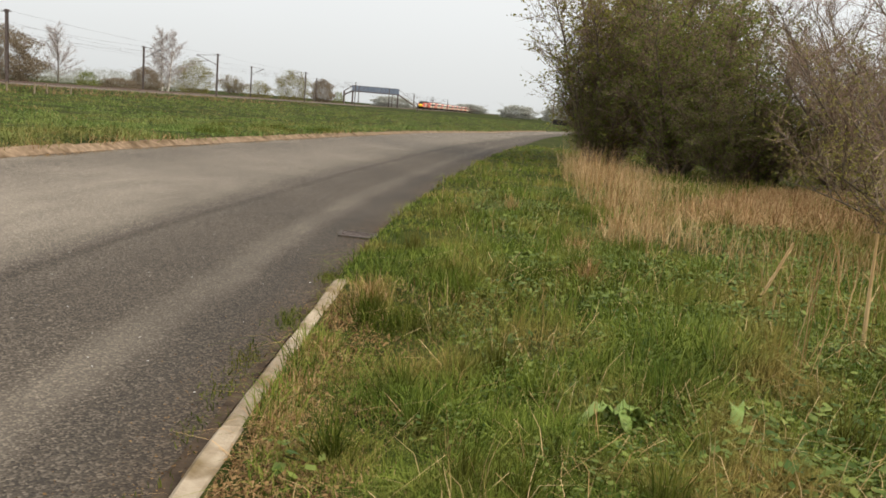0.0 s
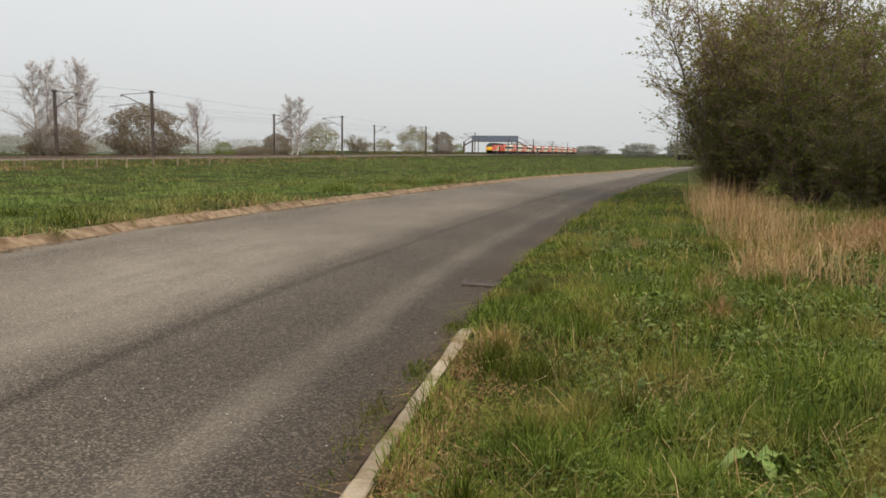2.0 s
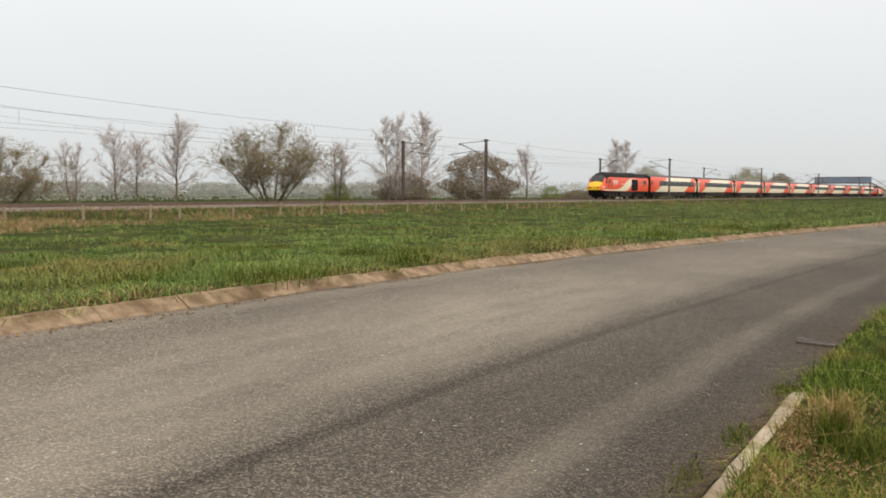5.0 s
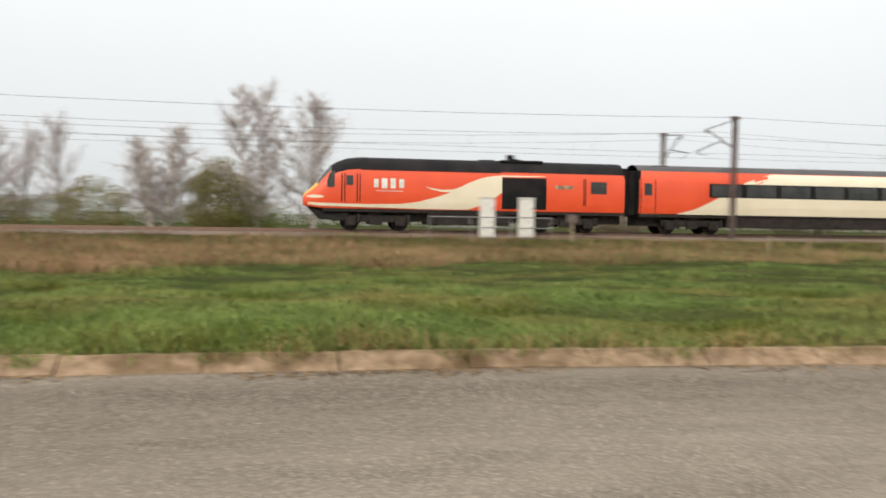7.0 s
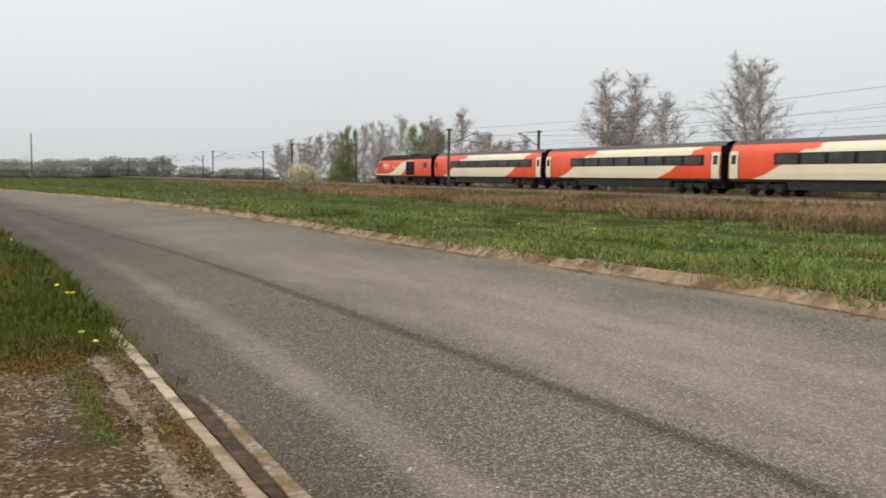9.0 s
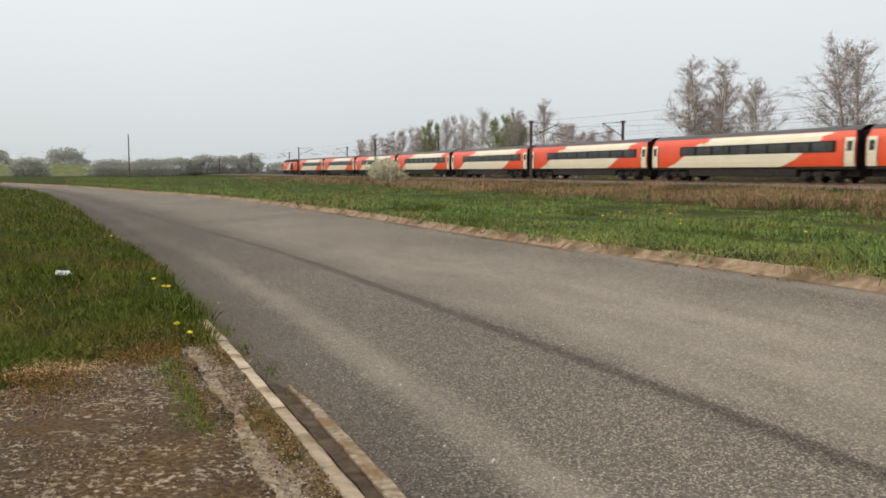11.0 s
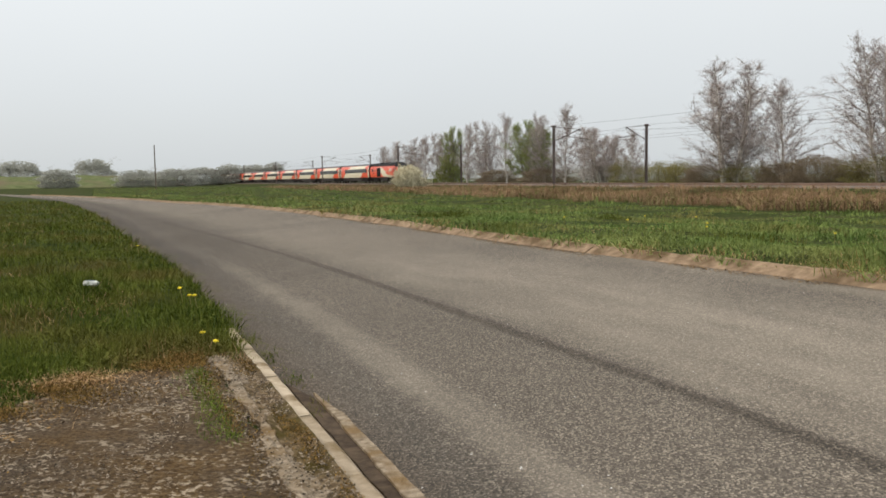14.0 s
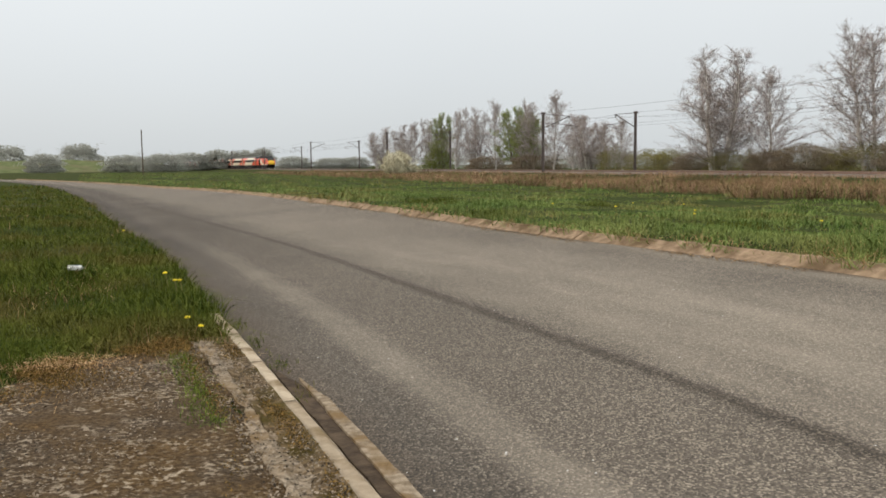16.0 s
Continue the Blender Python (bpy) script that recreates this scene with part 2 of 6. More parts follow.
CHIP = mat("stone_chips", (0.04, 0.032, 0.024), (0.34, 0.275, 0.205), 9, 0.9, per="island", spec=0.05)
DIRT = mat("kerb_dirt", (0.075, 0.050, 0.028), (0.23, 0.165, 0.095), 24, 0.95, bump=0.8, bscale=40, c3=(0.075, 0.055, 0.015), big=5, spec=0.05)
STRAW = mat("dead_grass", (0.27, 0.150, 0.060), (0.54, 0.36, 0.19), 2.0, 0.8, per="island", spec=0.08)
STRAW_PALE = mat("pale_straw", (0.42, 0.262, 0.118), (0.68, 0.49, 0.265), 2.0, 0.8, per="island", spec=0.08)
BANK = mat("bank_growth", (0.19, 0.108, 0.060), (0.44, 0.285, 0.165), 0.5, 0.9, per="island", c3=(0.10, 0.070, 0.034), big=0.12, mixed_by=0.3, spec=0.08)
BALLAST = mat("track_ballast", (0.11, 0.085, 0.07), (0.24, 0.185, 0.155), 14, 0.95, bump=1.0, bscale=24, c3=(0.12, 0.08, 0.06), big=0.3)
RAIL = mat("rail_steel", (0.10, 0.062, 0.045), (0.16, 0.105, 0.08), 6, 0.55, 0.6)
SLEEPER = mat("sleeper_concrete", (0.26, 0.235, 0.21), (0.17, 0.15, 0.13), 5, 0.9)
STEEL = mat("weathered_steel", (0.115, 0.085, 0.075), (0.20, 0.165, 0.15), 3, 0.6, 0.4)
GALV = mat("galvanised_steel", (0.30, 0.30, 0.30), (0.21, 0.20, 0.20), 5, 0.5, 0.6)
WIRE = mat("wire_metal", (0.10, 0.10, 0.105), (0.16, 0.16, 0.16), 2, 0.5, 0.5)
BARK = mat("brown_bark", (0.10, 0.078, 0.055), (0.19, 0.15, 0.11), 9, 0.95, bump=0.5)
BIRCH = mat("birch_bark", (0.70, 0.65, 0.58), (0.32, 0.275, 0.245), 2.6, 0.8, bump=0.3)
TWIG = mat("brown_twigs", (0.19, 0.145, 0.115), (0.36, 0.29, 0.235), 0.8, 0.9, per="island", spec=0.06)
TWIG_PALE = mat("grey_twigs", (0.32, 0.27, 0.25), (0.53, 0.465, 0.435), 0.6, 0.9, per="island", spec=0.06)
BUD = mat("spring_buds", (0.165, 0.150, 0.045), (0.33, 0.29, 0.115), 0.8, 0.8, per="island", spec=0.06, thin=0.35)
LEAF = mat("hedge_leaves", (0.155, 0.160, 0.032), (0.42, 0.385, 0.105), 0.7, 0.75, per="island", c3=(0.25, 0.22, 0.06), big=0.3, spec=0.1, thin=0.5)
FRESH = mat("fresh_leaves", (0.20, 0.26, 0.065), (0.38, 0.43, 0.14), 0.7, 0.75, per="island", spec=0.1, thin=0.5)
LEAF_DARK = mat("ivy_leaves", (0.110, 0.145, 0.032), (0.30, 0.325, 0.085), 0.8, 0.75, per="island", spec=0.1, thin=0.5)
THICKET = mat("thicket_brown", (0.19, 0.145, 0.098), (0.31, 0.25, 0.17), 0.8, 0.9, per="island", spec=0.08, thin=0.4)
# Distance haze is put into these pale colours; the air itself is clear.
LEAF_HAZED = mat("hazed_leaves", (0.40, 0.405, 0.36), (0.47, 0.465, 0.41), 0.4, 0.9, per="island", mixed_by=0.3, spec=0.02, thin=0.5)
TWIG_HAZED = mat("hazed_twigs", (0.34, 0.32, 0.30), (0.46, 0.435, 0.41), 0.4, 0.9, per="island")
BLOSSOM = mat("white_blossom", (0.52, 0.46, 0.30), (0.72, 0.67, 0.50), 0.8, 0.7, per="island")
WOOD = mat("post_wood", (0.33, 0.27, 0.19), (0.22, 0.17, 0.115), 6, 0.9)
RED = mat("train_red", (0.80, 0.098, 0.032), (0.73, 0.082, 0.028), 0.7, 0.32, spec=0.5)
CREAM = mat("train_cream", (0.80, 0.73, 0.56), (0.74, 0.66, 0.49), 0.7, 0.35, spec=0.5)
BLACK = mat("train_black", (0.010, 0.010, 0.011), (0.022, 0.020, 0.020), 1.2, 0.75, spec=0.12)
ROOF = mat("train_roof_grey", (0.055, 0.053, 0.055), (0.085, 0.08, 0.08), 1.0, 0.6)
YELLOW = mat("train_yellow", (0.80, 0.47, 0.02), (0.72, 0.41, 0.02), 1.0, 0.4)
GLASS = mat("train_glass", (0.030, 0.033, 0.034), (0.06, 0.06, 0.055), 0.9, 0.25, spec=0.3)
UNDER = mat("underframe", (0.014, 0.012, 0.011), (0.036, 0.029, 0.025), 3, 0.85)
WHITE = mat("white_paint", (0.78, 0.77, 0.73), (0.62, 0.60, 0.55), 4, 0.6)
BLUE = mat("bridge_blue", (0.16, 0.20, 0.27), (0.22, 0.26, 0.33), 1.5, 0.6)
FLOWER = mat("dandelion_yellow", (0.85, 0.68, 0.02), (0.80, 0.58, 0.02), 20, 0.7)
EMBANK = mat("rough_bank_grass", (0.085, 0.105, 0.042), (0.15, 0.165, 0.075), 0.35, 0.95, c3=(0.15, 0.125, 0.075), big=0.08, spec=0.03)
WEED = mat("green_weeds", (0.042, 0.078, 0.012), (0.172, 0.212, 0.046), 5, 0.6, per="island", mixed_by=0.5, spec=0.15)
BRAMBLE = mat("reddish_twigs", (0.17, 0.110, 0.078), (0.36, 0.26, 0.195), 0.8, 0.9, per="island", spec=0.06)
DOCK = mat("dock_leaf", (0.16, 0.25, 0.05), (0.28, 0.35, 0.10), 7, 0.45, bump=0.3)
IRON = mat("cast_iron", (0.05, 0.043, 0.036), (0.12, 0.10, 0.08), 14, 0.75, 0.2, spec=0.1)


# ---- mesh helpers ----
def mesh_of(name, verts, faces, material=None, smooth=False):
    me = bpy.data.meshes.new(name)
    me.from_pydata([tuple(v) for v in verts], [], faces)
    if material:
        me.materials.append(material)
    if smooth:
        me.polygons.foreach_set("use_smooth", [True] * len(me.polygons))
    me.update()
    return me


def part(name, data, material, parent=None, label=""):
    """One mesh object from a bmesh or a mesh, under a thing or a part."""
    if isinstance(data, bmesh.types.BMesh):
        me = bpy.data.meshes.new(name)
        data.to_mesh(me)
        data.free()
        data = me
    if material and not data.materials:
        data.materials.append(material)
    ob = new(name, data)
    ob.parent = parent
    if label:
        tagged(ob, label)
    return ob


def box(bm, x0, x1, y0, y1, z0, z1, bevel=0.0):
    r = bmesh.ops.create_cube(bm, size=1.0)
    for v in r["verts"]:
        v.co = Vector(((x0 + x1) / 2 + v.co.x * (x1 - x0), (y0 + y1) / 2 + v.co.y * (y1 - y0), (z0 + z1) / 2 + v.co.z * (z1 - z0)))
    if bevel:
        es = list({e for v in r["verts"] for e in v.link_edges})
        bmesh.ops.bevel(bm, geom=es, offset=bevel, segments=2, affect="EDGES")


def boxes(*rows, bevel=0.0):
    bm = bmesh.new()
    for r in rows:
        box(bm, *r, bevel=bevel)
    return bm


def rod(bm, a, b, r0, r1=None, sides=8):
    a, b = Vector(a), Vector(b)
    d = b - a
    m = Matrix.Translation((a + b) / 2) @ d.to_track_quat("Z", "Y").to_matrix().to_4x4()
    bmesh.ops.create_cone(bm, cap_ends=True, segments=sides, radius1=r0, radius2=r0 if r1 is None else r1, depth=d.length, matrix=m)


def rods(*rows, sides=8):
    bm = bmesh.new()
    for r in rows:
        rod(bm, *r, sides=sides)
    return bm


def thing(name, label, category, m=None, group="", kind=""):
    ob = new(name)
    ob.empty_display_size = 0.2
    tagged(ob, label, category, group, kind)
    if m is not None:
        ob.matrix_basis = m
    return ob


def tubes(paths, sides=3):
    """Tapered tubes: (points, radii) pairs; returns verts and faces."""
    verts, faces = [], []
    ring = [(math.cos(2 * math.pi * k / sides), math.sin(2 * math.pi * k / sides)) for k in range(sides)]
    for pts, rad in paths:
        base = len(verts)
        for i, p in enumerate(pts):
            d = pts[min(i + 1, len(pts) - 1)] - pts[max(i - 1, 0)]
            d = d.normalized() if d.length else Vector((0, 0, 1))
            u = d.cross(Vector((0.3, 0.9, 0.1)))
            u = u.normalized() if u.length > 1e-6 else Vector((1, 0, 0))
            w = d.cross(u)
            for c, s in ring:
                verts.append(p + (u * c + w * s) * rad[i])
        for i in range(len(pts) - 1):
            for k in range(sides):
                a, b = base + i * sides + k, base + i * sides + (k + 1) % sides
                faces.append((a, b, b + sides, a + sides))
    return verts, faces


# ---- the plan: road edges, railway line, ground height ----
def spline(nodes):
    nodes = sorted(nodes)
    py, px = np.array([n[0] for n in nodes], float), np.array([n[1] for n in nodes], float)
    mm = np.gradient(px, py)

    def at(y):
        y = np.asarray(y, float)
        k = np.clip(np.searchsorted(py, y, side="right") - 1, 0, len(py) - 2)
        h = py[k + 1] - py[k]
        u = (y - py[k]) / h
        inner = (2 * u**3 - 3 * u**2 + 1) * px[k] + (u**3 - 2 * u * u + u) * h * mm[k] + (3 * u * u - 2 * u**3) * px[k + 1] + (u**3 - u * u) * h * mm[k + 1]
        lo, hi = px[0] + (y - py[0]) * mm[0], px[-1] + (y - py[-1]) * mm[-1]
        return np.where(y < py[0], lo, np.where(y > py[-1], hi, inner))

    return at


far_line = spline([(-110, 28.7), (-72, 11.5), (-46, 2.5), (-20.5, -3.0), (-10.85, -4.5), (-6.6, -5.4), (-2, -5.82), (3.5, -6.02), (8, -5.93), (12.4, -5.67), (21, -4.75), (32, -3.4), (51, -0.7), (92, 8.5), (140, 24)])


def far_edge(y):
    return far_line(y) + 0.165


near_edge = spline([(-100, 27.6), (-64, 14.0), (-32.5, 5.4), (-18.1, 2.4), (-12, 1.03), (-7.1, 0.21), (-4.1, -0.28), (-3.2, -0.42), (-1, -0.69), (2.5, -0.78), (5, -0.72), (8.6, -0.55), (15, 0.06), (18, 0.42), (29, 1.85), (43, 4.0), (94, 14.4), (140, 29.5)])
rail_x = spline([(800, 54.9), (600, 20.3), (450, -1.43), (330, -17.81), (240, -28.44), (170, -35.3), (110, -40.38), (60, -43.85), (20, -44.89), (-20, -43.27), (-60, -39.23), (-110, -32.37), (-170, -23.31), (-240, -11.93), (-330, 3.98), (-450, 23.97), (-600, 43.37), (-800, 61.74)])
RAIL_Z = 0.50
_y = np.arange(900, -900, -2.0)
_x = rail_x(_y)
_s = np.concatenate([[0], np.cumsum(np.hypot(np.diff(_x), 2.0))])
_s -= _s[450]


def on_line(s, off=0.0):
    """The place s metres along the railway from the point abreast of the origin, off metres to the road's side, and the heading there."""
    x, y = np.interp(s, _s, _x), np.interp(s, _s, _y)
    x2, y2 = np.interp(s + 1, _s, _x), np.interp(s + 1, _s, _y)
    h = math.atan2(y2 - y, x2 - x)
    return x - math.sin(h) * off, y + math.cos(h) * off, h


def road_z(x, y):
    return -0.0441 * np.clip(x, -6.6, 5.0) - 0.004 * np.clip(y, -60, 60)


def ease(v):
    v = np.clip(v, 0, 1)
    return v * v * (3 - 2 * v)


def ground_z(x, y):
    """Height of the soil: verge by the near edge, dipping meadow past the far edge, the low railway bank."""
    x, y = np.asarray(x, float), np.asarray(y, float)
    xf, xn, xr = far_edge(y), near_edge(y), rail_x(y)
    slope = (rail_x(y + 1) - rail_x(y - 1)) / 2
    w = (x - xr) / np.sqrt(1 + slope**2)
    verge = road_z(xn, y) + 0.012 + 0.055 * ease((x - xn) / 0.14) + 0.05 * ease((x - xn) / 2.0)
    u = xf - x
    meadow = (road_z(xf, y) + 0.06 + 0.03 * ease((u - 0.25) / 0.6)) * (1 - ease(u / 15)) + (-0.22) * ease(u / 15)
    bank = meadow + (0.26 - meadow) * ease((9.5 - w) / 5.5)
    bank = np.where(w < -9, 0.26 - 0.5 * ease((-9 - w) / 4), bank)
    z = np.where(x > xn, verge, np.where(x < xf, bank, road_z(x, y) - 0.12))
    rough = 0.025 * (np.sin(x * 1.7 + 0.6 * np.sin(y * 0.9)) + np.sin(y * 1.3 + 1.1 * np.sin(x * 0.7)))
    return z + np.where((x > xn + 0.3) | (x < xf - 0.3), rough, 0)


# ---- ground: one sheet to the horizon ----
def build_ground():
    ys = np.concatenate([[-4000, -2200, -1300, -900], np.arange(-700, -200, 50), np.arange(-200, -70, 10), np.arange(-70, -25, 3),
                         np.arange(-25, 30, 0.6), np.arange(30, 80, 3), np.arange(80, 200, 10), np.arange(200, 700, 50), [700, 900, 1300, 2200, 4000]])
    cols = []
    xr, xf, xn = rail_x(ys), far_edge(ys), near_edge(ys)
    for o in (-4000, -1500, -600, -250, -120, -60, -30, -20, -14, -12, -10, -8, -4, 0, 3, 4, 5, 6, 7, 8, 9.5, 12):
        cols.append(xr + o)
    a, b = xr + 12, xf - 0.16
    for f in (0.15, 0.3, 0.45, 0.58, 0.68, 0.76, 0.83, 0.885, 0.925, 0.955, 0.98, 0.992):
        cols.append(a + (b - a) * f)
    cols += [b, xf + 0.04, xn - 0.04, xn + 0.012, xn + 0.11, xn + 0.35, xn + 0.7, xn + 1.1, xn + 1.6, xn + 2.2, xn + 3, xn + 4, xn + 6, xn + 9, xn + 14, xn + 25, xn + 60, xn + 200, xn + 900, xn + 4000]
    X = np.stack(cols, 1)
    Y = np.repeat(ys[:, None], X.shape[1], 1)
    Z = ground_z(X, Y)
    r, c = X.shape
    verts = np.stack([X, Y, Z], 2).reshape(-1, 3)
    faces = [(i * c + j, i * c + j + 1, (i + 1) * c + j + 1, (i + 1) * c + j) for i in range(r - 1) for j in range(c - 1)]
    ob = new("ground", mesh_of("ground", verts, faces, SOIL, True))
    tagged(ob, "soil under green meadow grass and verges", "ground", kind="structure")


build_ground()


def build_road():
    ys = np.concatenate([np.arange(-300, -60, 6), np.arange(-60, -20, 1.5), np.arange(-20, 30, 0.5), np.arange(30, 80, 2), np.arange(80, 300, 8)])
    us = np.linspace(0, 1, 13)
    xf, xn = far_edge(ys), near_edge(ys)
    X = xf[:, None] + (xn - xf)[:, None] * us[None]
    Y = np.repeat(ys[:, None], len(us), 1)
    Z = road_z(X, Y) + 0.004 * np.sin(np.pi * us)[None] ** 2
    c = len(us)
    verts = np.stack([X, Y, Z], 2).reshape(-1, 3)
    faces = [(i * c + j, i * c + j + 1, (i + 1) * c + j + 1, (i + 1) * c + j) for i in range(len(ys) - 1) for j in range(c - 1)]
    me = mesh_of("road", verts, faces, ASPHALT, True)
    uv = me.uv_layers.new(name="UVMap")
    flat = np.stack([np.repeat(us[None], len(ys), 0), Y], 2).reshape(-1, 2)
    idx = np.empty(len(me.loops), dtype=np.int32)
    me.loops.foreach_get("vertex_index", idx)
    uv.data.foreach_set("uv", flat[idx].ravel().astype(np.float32))
    ob = new("road", me)
    tagged(ob, "worn grey asphalt lane with pale dusty wheel tracks", "road", kind="structure")
    # how far each point lies from the old joint along the lane
    across = me.uv_layers.new(name="joint")
    flat = np.stack([(X - joint_line(ys)[:, None]) * 0.5 + 0.5, Y], 2).reshape(-1, 2)
    across.data.foreach_set("uv", flat[idx].ravel().astype(np.float32))
    rng = np.random.RandomState(4)
    y = rng.uniform(-30, 36, 1500)
    x = far_edge(y) + (near_edge(y) - far_edge(y)) * rng.uniform(0.02, 0.98, 1500)
    a, b = rng.uniform(0, 6.3, 1500), rng.uniform(0.003, 0.007, 1500)
    base = np.stack([x, y, road_z(x, y) + 0.007], 1)
    ring = [base + np.stack([np.cos(a + q) * b, np.sin(a + q) * b, 0 * a], 1) for q in (0, 1.6, 3.0, 4.8)]
    chips = mesh_of("loose_chips", np.stack(ring, 1).reshape(-1, 3), [(4 * k, 4 * k + 1, 4 * k + 2, 4 * k + 3) for k in range(1500)], WHITE)
    tagged(part("loose_chips", chips, None, ob, "pale stone chips lying on the lane"), kind="stuff")


joint_line = spline([(-60, 11.0), (-37, 5.1), (-18.9, 0.73), (-11.2, -0.95), (-7.4, -1.62), (-5, -2.03), (-3, -2.34), (0, -2.52), (3.3, -2.56), (5, -2.52), (7, -2.42), (10.6, -2.06), (15, -1.66), (18.2, -1.30), (34.3, 0.7), (60, 5.0)])
build_road()


def kerb_mesh(length, width, height, batter, seed):
    """One kerbstone: chamfered, slightly chipped, standing in the ground. Along y, top at z = 0."""
    rng = random.Random(seed)
    h = length / 2 - 0.006
    prof = [(-width / 2, -0.25), (-width / 2, -0.015), (-width / 2 + 0.015, 0.0), (width / 2 - batter - 0.02, 0.0), (width / 2 - batter, -0.02), (width / 2, -height), (width / 2, -0.25)]
    verts, faces = [], []
    n = 5
    for i in range(n):
        y = -h + 2 * h * i / (n - 1)
        for x, z in prof:
            j = 0.004 if z > -0.2 else 0
            verts.append((x + rng.uniform(-j, j), y, z + rng.uniform(-j, j)))
    k = len(prof)
    for i in range(n - 1):
        for j in range(k - 1):
            a = i * k + j
            faces.append((a, a + 1, a + 1 + k, a + k))
    faces.append(tuple(range(k)))
    faces.append(tuple(range((n - 1) * k, n * k))[::-1])
    return verts, faces


def build_kerb(name, label, edge, side, y0, y1, material, height, width, batter, near0, near1, seed):
    """A row of kerbstones along an edge. side +1: the road lies towards +x."""
    kerb = thing(name, label, "kerb", kind="structure")
    meshes = [mesh_of("kerb_stone", *kerb_mesh(0.915, width, height, batter, seed + k), material) for k in range(5)]
    y, i, rest_v, rest_f = y0, 0, [], []
    rng = random.Random(seed)
    while y < y1:
        d = float(edge(y + 0.4) - edge(y))
        step = 0.915 / math.hypot(1, d / 0.4)
        ym = y + step / 2
        x = float(edge(ym)) - side * width / 2
        z = float(road_z(edge(ym), ym)) + height + rng.uniform(-0.008, 0.006)
        ang = -math.atan(d / 0.4) + (math.pi if side < 0 else 0) + rng.uniform(-0.012, 0.012)
        m = Matrix.Translation((x, ym, z)) @ Matrix.Rotation(ang, 4, "Z") @ Matrix.Rotation(rng.uniform(-0.02, 0.02), 4, "Y") @ Matrix.Rotation(rng.uniform(-0.006, 0.006), 4, "X")
        if near0 < ym < near1:
            ob = new("kerb_stone", meshes[i % 5])
            ob.parent, ob.matrix_basis = kerb, m
        else:
            v, f = kerb_mesh(0.915, width, height, batter, seed + i % 5)
            o = len(rest_v)
            rest_v += [m @ Vector(p) for p in v]
            rest_f += [tuple(q + o for q in g) for g in f]
        y += step
        i += 1
    if rest_v:
        tagged(part("kerb_run", mesh_of("kerb_run", rest_v, rest_f, material), None, kerb), kind="stuff")


build_kerb("kerb_far", "sandy half-sunk concrete kerbstones along the meadow", far_edge, 1, -100, 110, KERB, 0.10, 0.245, 0.14, -26, 40, 11)
build_kerb("kerb_near", "pale concrete kerbstones beside the verge", near_edge, -1, -7.0, 4.9, KERB_PALE, 0.065, 0.125, 0.02, -10, 10, 23)


# ---- railway: ballast, rails, sleepers ----
def strip_along(offsets, s0, s1, ds):
    """A strip along the railway through (offset, height) pairs."""
    ss = np.arange(s0, s1, ds)
    verts, faces, k = [], [], len(offsets)
    for i, s in enumerate(ss):
        for o, z in offsets:
            x, y, _ = on_line(s, o)
            verts.append((x, y, z))
        if i:
            b = i * k
            faces += [(b - k + j, b - k + j + 1, b + j + 1, b + j) for j in range(k - 1)]
    return verts, faces


TRACKS = (0.0, -3.5)


def build_railway():
    ob = new("track_bed", mesh_of("track_bed", *strip_along([(5.2, 0.12), (2.3, 0.36), (-5.8, 0.36), (-7.2, 0.1)], -850, 700, 6), BALLAST))
    tagged(ob, "brown stone ballast bed of a double-track railway", "track bed", kind="structure")
    for t in TRACKS:
        track = thing("railway_track", "rusty steel rails on concrete sleepers in brown ballast", "railway track", kind="structure", group="railway tracks")
        for g in (-0.7525, 0.7525):
            part("rail", mesh_of("rail", *strip_along([(t + g - 0.07, 0.37), (t + g - 0.036, RAIL_Z), (t + g + 0.036, RAIL_Z), (t + g + 0.07, 0.37)], -850, 700, 4), RAIL), None, track)
        verts, faces = [], []
        for s in np.arange(-220, 260, 0.65):
            x, y, h = on_line(s, t)
            m = Matrix.Translation((x, y, 0.355)) @ Matrix.Rotation(h, 4, "Z")
            o = len(verts)
            verts += [m @ Vector((a, b, c)) for c in (-0.05, 0.03) for a, b in ((-0.13, -1.25), (0.13, -1.25), (0.13, 1.25), (-0.13, 1.25))]
            faces += [(o + 4, o + 5, o + 6, o + 7)] + [(o + k, o + (k + 1) % 4, o + 4 + (k + 1) % 4, o + 4 + k) for k in range(4)]
        tagged(part("sleepers", mesh_of("sleepers", verts, faces, SLEEPER), None, track), kind="stuff")


build_railway()


